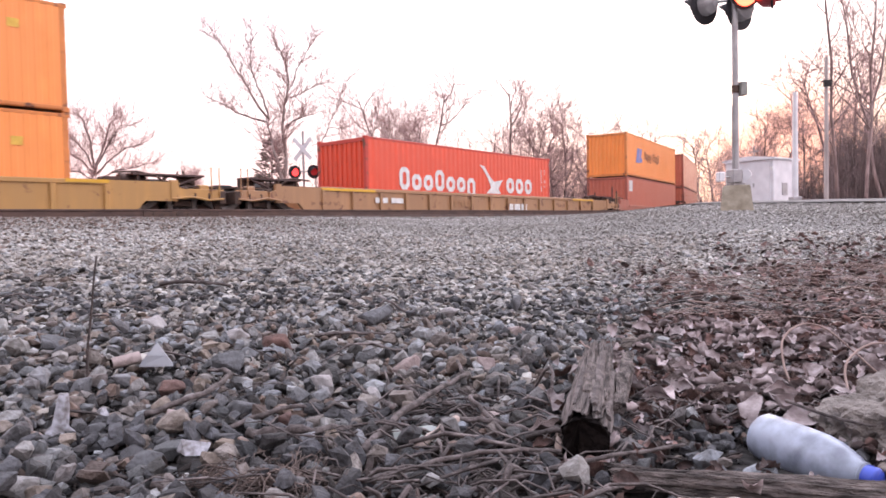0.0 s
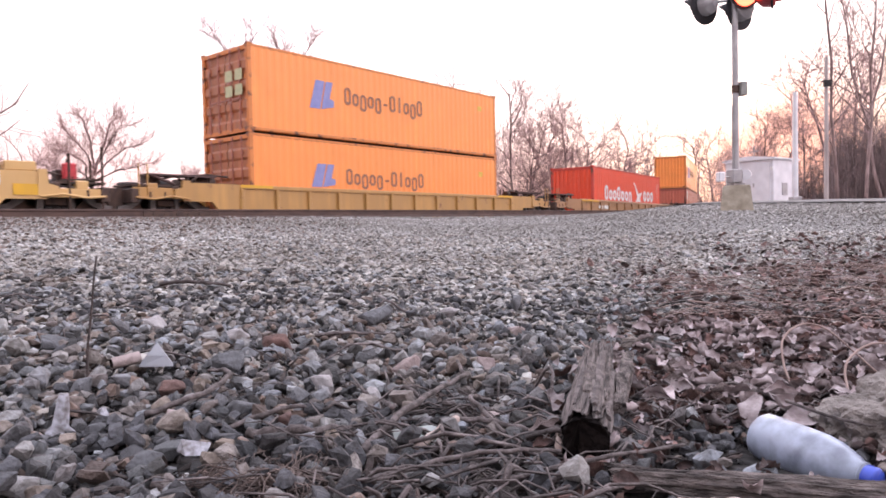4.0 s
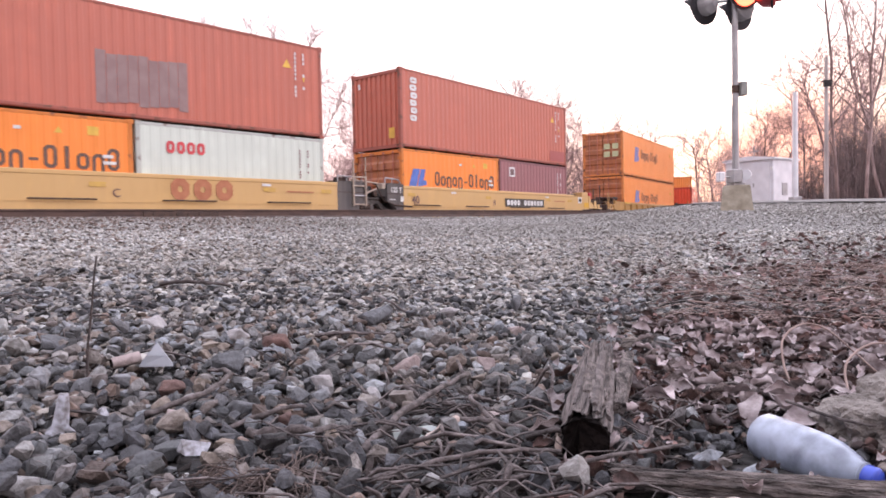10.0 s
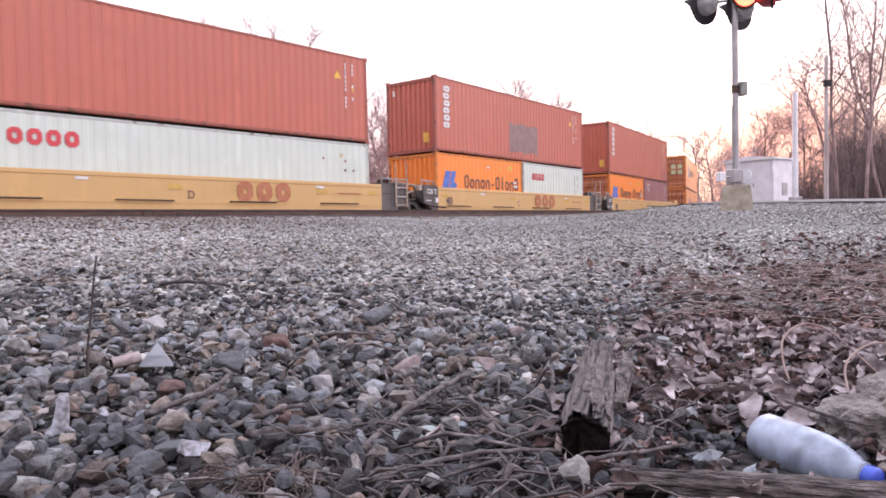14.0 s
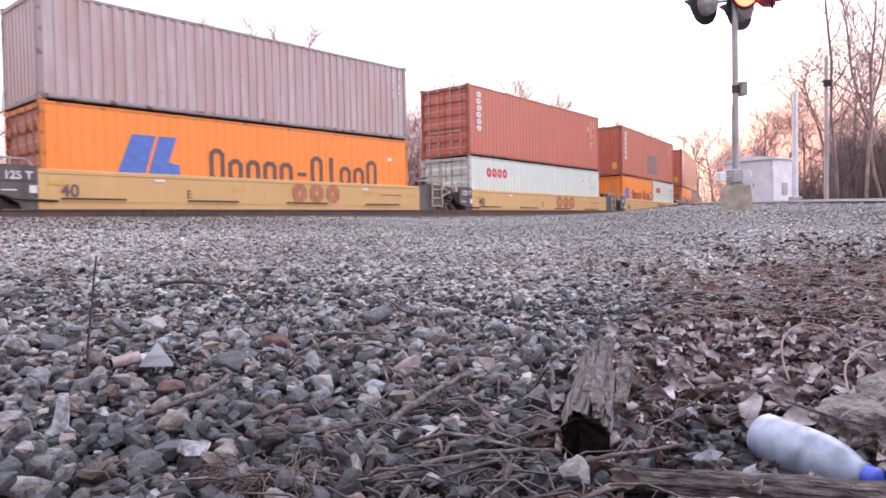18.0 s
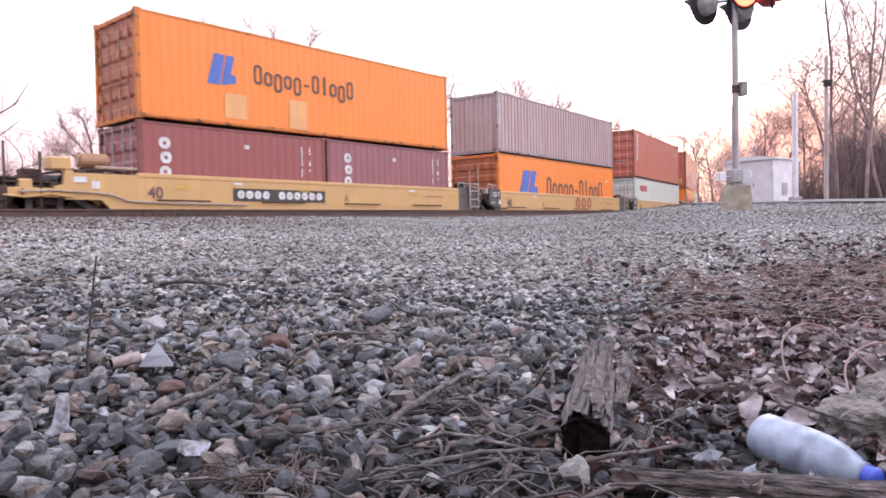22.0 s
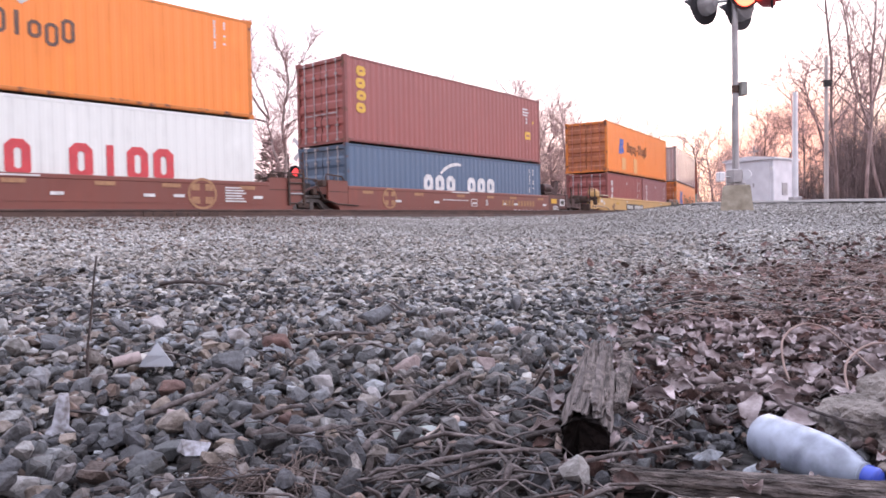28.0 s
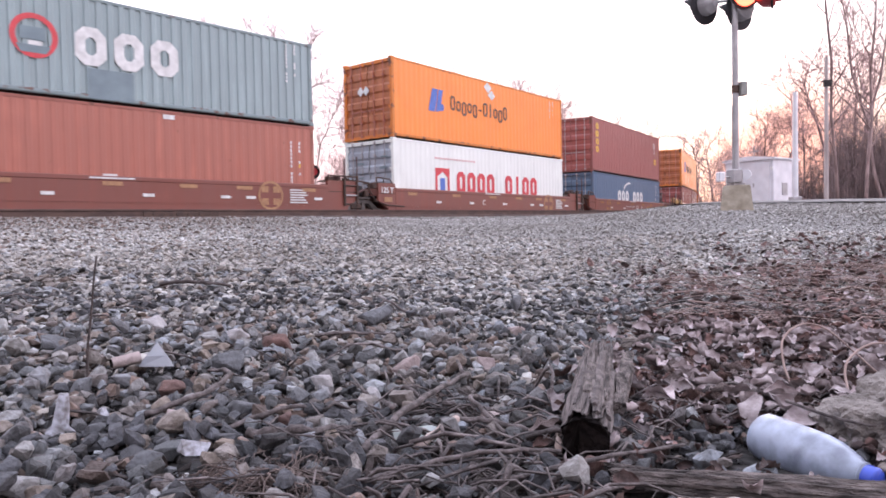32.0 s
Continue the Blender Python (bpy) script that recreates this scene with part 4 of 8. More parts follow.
# ---- near track ----
def near_track():
    rails = []
    for off, nm in ((NEAR_OFF - 0.75, "rail"), (NEAR_OFF + 0.75, "rail")):
        prof = [(-0.07, 0.0), (0.07, 0.0), (0.07, 0.012), (0.012, 0.03), (0.012, 0.13), (0.036, 0.14), (0.036, 0.168), (0.03, 0.172), (-0.03, 0.172), (-0.036, 0.168), (-0.036, 0.14), (-0.012, 0.13), (-0.012, 0.03), (-0.07, 0.012)]
        ss = np.arange(-14, 60, 1.0)
        verts, faces, k = [], [], len(prof)
        for s in ss:
            zr = near_rail_z(s) - 0.172
            for a, b in prof:
                x, y, _ = on_track(s, off + a)
                verts.append((x, y, zr + b))
        for i in range(len(ss) - 1):
            for j in range(k):
                faces.append((i * k + j, i * k + (j + 1) % k, (i + 1) * k + (j + 1) % k, (i + 1) * k + j))
        me = bpy.data.meshes.new("rail")
        me.from_pydata(verts, [], faces)
        me.materials.append(M_RAIL)
        ob = tagged(new("rail", me), "rusty steel rail along gravel ballast", "rail", "rails of the near track")
        sj = 13.85                                   # a bolted joint
        for side in (-1, 1):
            bm = bmesh.new()
            for k in range(2):
                s0, s1 = sj - 0.82 + k * 0.82, sj + k * 0.82
                vs = []
                for s_ in (s0, s1):
                    for a, b in ((0.016, 0.03), (0.045, 0.02), (0.04, 0.12), (0.016, 0.13)):
                        x, y, _ = on_track(s_, off + side * a)
                        vs.append(bm.verts.new((x, y, near_rail_z(s_) - 0.172 + b)))
                for i in range(4):
                    bm.faces.new((vs[i], vs[(i + 1) % 4], vs[4 + (i + 1) % 4], vs[4 + i]))
                bm.faces.new(vs[3::-1])
                bm.faces.new(vs[4:])
            part("joint_bar", bm, M_STEEL, ob)
            for k in range(6):
                s_ = sj - 0.62 + k * 0.248
                x, y, a = on_track(s_, off + side * 0.045)
                part("bolt", cyl((x, y, near_rail_z(s_) - 0.10), (x + side * -math.sin(a) * 0.03, y + side * math.cos(a) * 0.03, near_rail_z(s_) - 0.10), 0.02, 8), M_STEEL, ob)


near_track()

# ---- loose ground cover ----
rng = np.random.default_rng(7)


def hull_stone(seed, n=12, flat=0.62):
    """A broken stone: the hull of a few random points; unit size."""
    r = random.Random(seed)
    bm = bmesh.new()
    wide, lean = r.uniform(0.36, 0.52), r.uniform(-0.12, 0.12)
    for _ in range(n):
        v = Vector((r.gauss(0, 1), r.gauss(0, 1), r.gauss(0, 1))).normalized()
        v *= r.uniform(0.72, 0.88) / max(abs(v.x), abs(v.y), abs(v.z)) ** 0.75
        bm.verts.new((v.x * 0.62, v.y * wide, v.z * 0.5 * flat + v.x * lean))
    res = bmesh.ops.convex_hull(bm, input=bm.verts[:])
    junk = [e for e in res["geom_interior"] if isinstance(e, bmesh.types.BMVert)]
    bmesh.ops.delete(bm, geom=junk, context="VERTS")
    bmesh.ops.triangulate(bm, faces=bm.faces[:])
    return bm


def as_arrays(bm):
    bm.verts.index_update()
    v = np.array([tuple(x.co) for x in bm.verts])
    f = np.array([[x.index for x in fc.verts] for fc in bm.faces])
    bm.free()
    return v, f


def scatter_mesh(name, shapes, places, mat, label, category, kind="stuff", smooth=False):
    """Many small pieces in one mesh. places: rows of x, y, z, size, turn, tilt about x, tilt about y."""
    vs, fs, base = [], [], 0
    pick = rng.integers(0, len(shapes), len(places))
    for k, (v, f) in enumerate(shapes):
        p = places[pick == k]
        if not len(p):
            continue
        ca, sa = np.cos(p[:, 4]), np.sin(p[:, 4])
        cx, sx = np.cos(p[:, 5]), np.sin(p[:, 5])
        cy, sy = np.cos(p[:, 6]), np.sin(p[:, 6])
        q = v[None] * p[:, 3, None, None]
        x, y, z = q[..., 0], q[..., 1], q[..., 2]
        y, z = y * cx[:, None] - z * sx[:, None], y * sx[:, None] + z * cx[:, None]
        x, z = x * cy[:, None] + z * sy[:, None], -x * sy[:, None] + z * cy[:, None]
        x, y = x * ca[:, None] - y * sa[:, None], x * sa[:, None] + y * ca[:, None]
        vs.append(np.stack([x + p[:, 0, None], y + p[:, 1, None], z + p[:, 2, None]], -1).reshape(-1, 3))
        n = len(v)
        fs.append((f[None] + (np.arange(len(p)) * n)[:, None, None] + base).reshape(-1, 3))
        base += n * len(p)
    vs, fs = np.concatenate(vs), np.concatenate(fs)
    return tri_mesh(name, vs, fs, mat, label, category, kind, smooth)


def tri_mesh(name, vs, fs, mat, label="", category="", kind="", smooth=False, parent=None):
    me = bpy.data.meshes.new(name)
    me.vertices.add(len(vs))
    me.vertices.foreach_set("co", np.asarray(vs, dtype=np.float32).ravel())
    me.loops.add(len(fs) * 3)
    me.loops.foreach_set("vertex_index", np.asarray(fs, dtype=np.int32).ravel())
    me.polygons.add(len(fs))
    me.polygons.foreach_set("loop_start", np.arange(len(fs), dtype=np.int32) * 3)
    me.polygons.foreach_set("use_smooth", np.full(len(fs), smooth))
    me.update(calc_edges=True)
    me.materials.append(mat)
    ob = new(name, me)
    if parent is not None:
        ob.parent = parent
    return tagged(ob, label, category, kind=kind)


def leafy(x, y):
    """How much dead leaf covers the ground: the verge of litter by the bottle, thinning out towards the stones."""
    d = math.hypot(x, y)
    a = x / max(y, 0.1)
    edge = 0.16 + 0.034 * max(0.0, d - 1.3) + 0.07 * noise.noise(Vector((x * 1.3, y * 1.3, 5.0)))
    patch = 0.72 + 0.8 * noise.noise(Vector((x * 2.1, y * 1.3, 9.0)))
    return smooth_step(edge - 0.07, edge + 0.20, a) * (1 - smooth_step(4.6, 7.6, d - 3.0 * (a - 0.3))) * max(0.12, min(1.0, patch))


def twiggy(x, y):
    a = x / max(y, 0.1)
    return smooth_step(-0.22, -0.05, a) * (1 - smooth_step(1.28, 1.75, y + 0.25 * abs(a - 0.1)))


def fan(n, r0, r1, amax=0.66):
    """Random places in the fan before the lens, even over the ground."""
    r = np.sqrt(rng.uniform(r0 * r0, r1 * r1, n))
    a = np.arctan(rng.uniform(-amax, amax, n))
    return r * np.sin(a), r * np.cos(a)


def track_side(x, y):
    return 14.30 - 0.695 * y + 0.719 * x


ROAD = [Vector(p) for p in ((45, 25), (22, 17.6), (12.6, 15.6), (9.4, 17.6), (8.8, 24), (9.6, 40))]


def off_road(x, y):
    """How far a place is from the middle of the road."""
    p, best = Vector((x, y)), 99.0
    if y < 10:
        return best
    for a, b in zip(ROAD, ROAD[1:]):
        t = max(0.0, min(1.0, (p - a).dot(b - a) / (b - a).length_squared))
        best = min(best, (p - a.lerp(b, t)).length)
    return best


# litter and the like that lies open on top: no loose stones over it
CLEAR = ((-0.443, 1.23, 0.045), (-0.715, 1.45, 0.04), (-0.735, 1.82, 0.055), (-0.83, 1.79, 0.05), (-0.746, 1.36, 0.045), (-0.044, 1.33, 0.05), (0.60, 1.22, 0.06), (0.57, 1.26, 0.06), (0.64, 1.14, 0.05), (0.62, 1.10, 0.05), (0.54, 1.19, 0.05), (0.56, 1.13, 0.05),
         (0.24, 1.185, 0.055), (0.225, 1.22, 0.05), (0.29, 1.09, 0.045), (0.35, 1.065, 0.05), (0.42, 1.04, 0.05), (0.49, 1.02, 0.05), (0.56, 1.0, 0.05), (0.63, 0.98, 0.05), (0.38, 1.11, 0.05), (0.46, 1.08, 0.05))


def spread(n, r0, r1, s0, s1, sink=0.25, power=1.6, skip_leaf=0.8, tip=0.45):
    rows = []
    xs, ys = fan(n, r0, r1)
    for x, y in zip(xs, ys):
        if y < 0.6 or track_side(x, y) < 0.2 or off_road(x, y) < 3.0:
            continue
        if y < 2 and any((x - a) ** 2 + (y - b) ** 2 < c * c for a, b, c in CLEAR):
            continue
        lf = leafy(x, y)
        if lf > 0.05 and rng.random() < lf * skip_leaf - 0.1:
            continue
        s = s0 + (s1 - s0) * rng.random() ** power
        if y < 1.28 and s > 0.024 and skip_leaf > 0.5 and rng.random() < 0.38:   # closest by, more mould than stone
            continue
        if lf > 0.3:
            s *= 0.8
        rows.append((x, y, ground_z(x, y) + s * (0.12 + sink * rng.random()), s, rng.uniform(0, 6.28), rng.normal(0, tip), rng.normal(0, tip)))
    return np.array(rows)


STONES_A = [as_arrays(hull_stone(i, 17, 0.72)) for i in range(18)]
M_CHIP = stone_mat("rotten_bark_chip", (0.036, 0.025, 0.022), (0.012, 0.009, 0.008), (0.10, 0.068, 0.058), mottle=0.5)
CHIPS = [(as_arrays(hull_stone(500 + i, 12, 0.3))[0] * np.array((1.5, 0.55, 0.8)), as_arrays(hull_stone(500 + i, 12, 0.3))[1]) for i in range(8)]
STONES_R = [as_arrays(hull_stone(130 + i, 20, 0.8)) for i in range(5)]
STONES_C = [as_arrays(hull_stone(90 + i, 8, 0.42)) for i in range(8)]
STONES_B = [as_arrays(hull_stone(50 + i, 11, 0.5)) for i in range(12)]
scatter_mesh("gravel", STONES_A + STONES_R, np.concatenate([spread(4600, 0.75, 2.7, 0.013, 0.042, 0.9, 1.5), spread(850, 0.75, 2.6, 0.036, 0.062, 0.8, 1.6, tip=0.4)]), M_BALLAST_D, "crushed dark grey ballast stones, loose and soiled", "gravel")
scatter_mesh("gravel", STONES_A, spread(9000, 0.75, 2.6, 0.006, 0.02, 0.0, 1.0), M_GRIT, "near-black grit standing for shade between the ballast stones", "gravel")
# bark debris; its near-black tone also paints shade into the gaps
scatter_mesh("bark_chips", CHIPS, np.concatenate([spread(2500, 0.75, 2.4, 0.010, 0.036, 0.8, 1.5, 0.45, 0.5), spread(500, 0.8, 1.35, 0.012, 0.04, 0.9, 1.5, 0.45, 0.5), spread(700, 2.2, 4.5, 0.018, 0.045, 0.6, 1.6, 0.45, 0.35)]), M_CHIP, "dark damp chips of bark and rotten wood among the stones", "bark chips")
scatter_mesh("gravel", STONES_A + STONES_R, spread(1100, 0.75, 2.8, 0.014, 0.052, 0.6, 1.6), M_BALLAST_B, "scattered brown and reddish stones in the ballast", "gravel")
scatter_mesh("gravel", STONES_B, np.concatenate([spread(4600, 2.2, 4.2, 0.018, 0.062, 0.4, 1.9, tip=0.3), spread(1300, 4.2, 7.0, 0.028, 0.06, 0.3, 2.0, tip=0.25)]), M_BALLAST_D, "dark grey ballast stones in the middle ground", "gravel")
scatter_mesh("gravel", STONES_B, np.concatenate([spread(1600, 1.7, 2.5, 0.012, 0.045, 0.5, 2.0), spread(12000, 2.4, 4.2, 0.016, 0.05, 0.3, 2.2, tip=0.28), spread(30000, 4.2, 8.0, 0.026, 0.062, 0.25, 2.2, tip=0.25)]), M_BALLAST, "pale grey ballast stones on the rise", "gravel")
scatter_mesh("gravel", STONES_C, np.concatenate([spread(50000, 8.0, 15.0, 0.028, 0.056, 0.15, 2.0, tip=0.22), spread(30000, 15.0, 27.0, 0.04, 0.085, 0.15, 1.6, tip=0.2)]), M_BALLAST_F, "grey ballast stones spread up to the rails", "gravel")

scatter_mesh("gravel", STONES_A, np.concatenate([spread(1500, 0.8, 1.5, 0.018, 0.052, 0.9, 1.4), spread(2600, 1.4, 3.4, 0.016, 0.045, 0.75, 1.6)]), stone_mat("damp_slate_stone", (0.055, 0.057, 0.064), (0.022, 0.021, 0.022), (0.11, 0.105, 0.105), mottle=0.56), "damp dark slate stones closest to the litter", "gravel")
# the bank gets less sky: brown stones put that shade into its colour
bank = spread(30000, 5.5, 22.0, 0.03, 0.062, 0.3, 1.8, tip=0.25)
bank = bank[np.clip((-bank[:, 0] / bank[:, 1] - 0.08) / 0.40, 0, 1) > rng.random(len(bank))]
scatter_mesh("gravel", STONES_B, bank, M_BALLAST_B, "brown ballast stones painting shade onto the bank below the rails", "gravel")

ring = []
for _ in range(15000):                               # the lot goes on round the lens and beside it
    a_, r_ = rng.uniform(0, 6.283), math.sqrt(rng.uniform(0.3, 120))
    x, y = r_ * math.sin(a_), r_ * math.cos(a_)
    if (y > 0.6 and abs(x) / y < 0.66) or track_side(x, y) < 0.2 or r_ < 0.5:
        continue
    s_ = rng.uniform(0.025, 0.08)
    ring.append((x, y, (ground_z(x, y) if y > 0 else Z0 - 0.45) + s_ * 0.2, s_, rng.uniform(0, 6.28), rng.normal(0, 0.4), rng.normal(0, 0.4)))
scatter_mesh("gravel", STONES_C, np.array(ring), M_BALLAST, "loose grey ballast stones beside the verge", "gravel")

# ---- stones near by that one could pick up one by one ----
PIECES = []
for i in range(16):
    bm = hull_stone(300 + i, 14 if i % 3 else 22, 0.72)
    me = bpy.data.meshes.new("stone")
    bm.to_mesh(me)
    bm.free()
    me.materials.append(M_PIECE)
    PIECES.append(me)
near_rows = spread(600, 0.9, 1.75, 0.024, 0.054, 0.2, 1.3, 1.0)
for i, row in enumerate(near_rows[:290]):
    ob = share("stone", PIECES[i % 16], ground, (row[0], row[1], row[2] + 0.014), (row[5], row[6], row[4]))
    ob.scale = (row[3], row[3], row[3])

# ---- larger single stones ----
M_STONE_G = material("grey_blue_stone", (0.122, 0.126, 0.137), (0.061, 0.063, 0.068), 22, 0.85, 0, 0.5, 80)
M_STONE_W = material("pale_stone", (0.370, 0.361, 0.370), (0.229, 0.216, 0.216), 18, 0.85, 0, 0.4, 80)
M_STONE_P = material("pinkish_stone", (0.33, 0.275, 0.265), (0.20, 0.155, 0.15), 20, 0.85, 0, 0.4, 80)
M_STONE_R = material("red_brown_stone", (0.15, 0.085, 0.072), (0.07, 0.042, 0.037), 25, 0.9, 0, 0.5, 80)
M_STONE_T = material("tan_rough_stone", (0.33, 0.30, 0.28), (0.13, 0.115, 0.105), 13, 0.95, 0, 1.0, 70)


def single_stone(x, y, size, mat, label, seed, squash=(1, 1, 1), turn=0.0, name="stone", n=16):
    bm = hull_stone(seed, n, 0.8)
    for v in bm.verts:
        v.co = Vector((v.co.x * squash[0], v.co.y * squash[1], v.co.z * squash[2])) * size
    bmesh.ops.bevel(bm, geom=bm.edges[:], offset=size * 0.03, segments=1, affect="EDGES")
    ob = part(name, bm, mat)
    ob.matrix_world = pose(x, y, ground_z(x, y) + 0.008 + size * 0.38 * squash[2], 0, 0, turn)
    return tagged(ob, label, "stone", "larger stones")


for row in ((-0.301, 1.69, 0.075, M_STONE_W, "pale angular stone among grey ballast", 3), (-0.105, 1.86, 0.085, M_STONE_P, "rounded pinkish stone on the ballast", 4), (-0.25, 2.56, 0.14, M_STONE_G, "flat grey slab of stone", 5),
            (-0.642, 2.2, 0.085, M_STONE_W, "whitish stone among ballast", 6), (-0.502, 2.13, 0.095, M_STONE_R, "red-brown rounded stone on ballast", 7), (-0.577, 1.87, 0.09, M_STONE_G, "blue-grey angular stone on ballast", 8),
            (-0.945, 2.33, 0.09, M_STONE_W, "pale flat stone in the ballast", 9), (-0.322, 1.42, 0.055, M_STONE_R, "red-brown brick fragment on ballast", 10), (-0.63, 1.62, 0.07, M_STONE_R, "brownish stone beside a twig", 11),
            (-0.50, 1.17, 0.062, M_STONE_G, "dark grey stone close by", 12), (-0.72, 1.21, 0.06, M_STONE_G, "blue-grey stone close by", 13), (-0.66, 1.33, 0.06, M_STONE_G, "dull grey stone among ballast", 14), (-0.37, 1.21, 0.06, M_STONE_T, "tan stone with pale faces", 15),
            (-0.26, 1.25, 0.05, M_STONE_G, "grey angular stone among twigs", 16), (-0.16, 1.18, 0.055, M_STONE_T, "small tan stone under twigs", 17), (0.11, 1.95, 0.065, M_STONE_P, "small pinkish stone on ballast", 18), (0.16, 2.05, 0.06, M_STONE_T, "small tan stone on ballast", 19),
            (-0.43, 1.5, 0.065, M_STONE_G, "flat grey stone on ballast", 20), (-0.33, 1.58, 0.07, M_STONE_G, "dark blue-grey stone on ballast", 21), (-0.56, 1.45, 0.06, M_STONE_P, "pinkish grey stone near twigs", 22), (-0.83, 1.62, 0.07, M_STONE_G, "slate grey stone near a weed", 23),
            (-0.92, 1.36, 0.07, M_STONE_G, "pale grey stone near litter", 24), (-0.08, 2.2, 0.06, M_STONE_W, "small whitish stone on ballast", 25), (0.02, 2.75, 0.08, M_STONE_W, "whitish stone further up", 26), (-1.1, 2.0, 0.09, M_STONE_G, "grey-blue stone on dark ballast", 27),
            (0.3, 3.0, 0.09, M_STONE_G, "flat grey stone on ballast", 28), (-0.2, 1.95, 0.05, M_STONE_T, "ochre stone between grey ones", 29), (0.25, 2.5, 0.07, M_STONE_P, "flat pinkish stone on ballast", 30), (0.243, 1.165, 0.052, M_STONE_R, "brown stone before the hollow wood", 31), (-0.55, 1.98, 0.075, M_STONE_G, "pale blue-grey stone on ballast", 32), (-0.16, 1.60, 0.06, M_STONE_W, "whitish broken stone on ballast", 33)):
    single_stone(*row, turn=row[5] * 47)
def rock(x, y, size, label, seed):
    """A rough boulder: a ball pushed about by noise at three scales."""
    bm = bmesh.new()
    bmesh.ops.create_icosphere(bm, subdivisions=5, radius=1.0)
    for v in bm.verts:
        d = v.co.normalized()
        k = 1 + 0.38 * noise.noise(d * 1.3 + Vector((seed, 0, 0))) + 0.22 * noise.noise(d * 3.1 + Vector((0, seed, 0))) + 0.09 * noise.noise(d * 9 + Vector((0, 0, seed)))
        k += 0.05 * noise.noise(d * 22 + Vector((seed, 1, 0))) - 0.10 * abs(noise.noise(d * 4.3 + Vector((2, seed, 0))))
        v.co = Vector((d.x * 0.62, d.y * 0.5, d.z * 0.42)) * k * size
    ob = part("rock", bm, M_STONE_T)
    ob.matrix_world = pose(x, y, ground_z(x, y) + size * 0.24, 0, 0, 15)
    return tagged(ob, label, "rock")


rock(0.812, 1.27, 0.205, "large rough tan rock beside the plastic bottle", 3.3)

# ---- dead leaves ----
M_LEAF = material("dead_leaf_brown", (0.165, 0.095, 0.083), (0.038, 0.023, 0.021), 40, 0.8, 0, 0.3, 90, island=0.7)
M_LEAF_P = material("bleached_leaf", (0.42, 0.37, 0.375), (0.19, 0.15, 0.15), 45, 0.8, 0, 0.2, 90, island=0.35)

M_LEAF_1 = stone_mat("loose_dry_leaf", (0.2, 0.15, 0.14), (0.06, 0.035, 0.03), (0.45, 0.41, 0.41), 0.8, ((0.25, (0.15, 0.085, 0.07)), (0.45, (0.20, 0.13, 0.11)), (0.6, (0.11, 0.07, 0.06)), (0.75, (0.32, 0.27, 0.26)), (0.9, (0.42, 0.37, 0.37))), True)


def leaf_arrays(seed, curl):
    """A curled dry leaf, about one unit long, with a pointed lobed edge."""
    r = random.Random(seed)
    verts, faces = [], []
    nx = 6
    tw = r.uniform(-0.5, 0.5)
    for i in range(nx + 1):
        t = i / nx
        w = 0.34 * math.sin(math.pi * (0.06 + 0.92 * t)) ** 0.8 * (1 + 0.10 * math.sin(i * 2.4 + seed))
        for side in (-1, -0.5, 0, 0.5, 1):
            y = side * w
            z = curl * (abs(side) ** 1.6) * w * 1.3 + 0.35 * curl * (t - 0.5) ** 2 + tw * side * t * 0.12 + r.uniform(-0.012, 0.012)
            verts.append((t - 0.5, y, z))
    for i in range(nx):
        for j in range(4):
            a = i * 5 + j
            faces += [(a, a + 1, a + 6), (a, a + 6, a + 5)]
    return np.array(verts), np.array(faces)


LEAVES = [leaf_arrays(i, (-1) ** i * (0.3 + 0.09 * i)) for i in range(10)]


def rolled_leaf(seed):
    """A broad dry leaf, one unit long, rolled across, bent along and wavy at its lobed rim."""
    r = random.Random(seed)
    roll, bend, skew = r.uniform(0.5, 2.4), r.uniform(-1.5, 1.5), r.uniform(-0.5, 0.5)
    nx, ny = 8, 6
    verts, faces = [], []
    for i in range(nx + 1):
        t = i / nx
        w = 0.40 * math.sin(math.pi * (0.05 + 0.92 * t)) ** 0.7 * (1 + 0.09 * math.sin(t * 17 + seed))
        for j in range(ny + 1):
            s = 2 * j / ny - 1
            a = s * roll + skew * t
            y, z = w * math.sin(a) / max(roll, 0.8), w * (1 - math.cos(a)) / max(roll, 0.8)
            z += abs(s) * 0.07 * math.sin(t * 11 + s * 3 + seed) + r.uniform(-0.015, 0.015)
            b = (t - 0.5) * bend
            verts.append((math.sin(b) / bend * (1 - z * bend) if abs(bend) > 0.05 else t - 0.5, y + 0.05 * math.sin(t * 5 + seed), z + ((1 - math.cos(b)) / bend if abs(bend) > 0.05 else 0)))
    for i in range(nx):
        for j in range(ny):
            a = i * (ny + 1) + j
            faces += [(a, a + 1, a + ny + 2), (a, a + ny + 2, a + ny + 1)]
    return np.array(verts), np.array(faces)


ROLLED = [rolled_leaf(i * 3 + 1) for i in range(14)]


def leaf_rows(n, r0, r1, s0, s1, lift=0.03):
    rows = []
    xs, ys = fan(n, r0, r1)
    for x, y in zip(xs, ys):
        d_ = (x - 0.556) * 0.88 + (y - 1.283) * 0.475
        if 0.9 < y < 1.36 and (-0.10 < d_ < 0.07 or (-0.19 < d_ < 0.07 and rng.random() < 0.85)):   # clear of the bottle
            continue
        if x > 0.22 and -0.20 < y - 1.13 + 0.41 * (x - 0.264) < 0.04 and rng.random() < 0.96:   # few on the log
            continue
        if y > 0.6 and rng.random() < leafy(x, y):
            s = rng.uniform(s0, s1)
            rows.append((x, y, ground_z(x, y) + 0.012 + lift * rng.random(), s, rng.uniform(0, 6.28), rng.normal(0, 0.5), rng.normal(0, 0.4)))
    return np.array(rows)


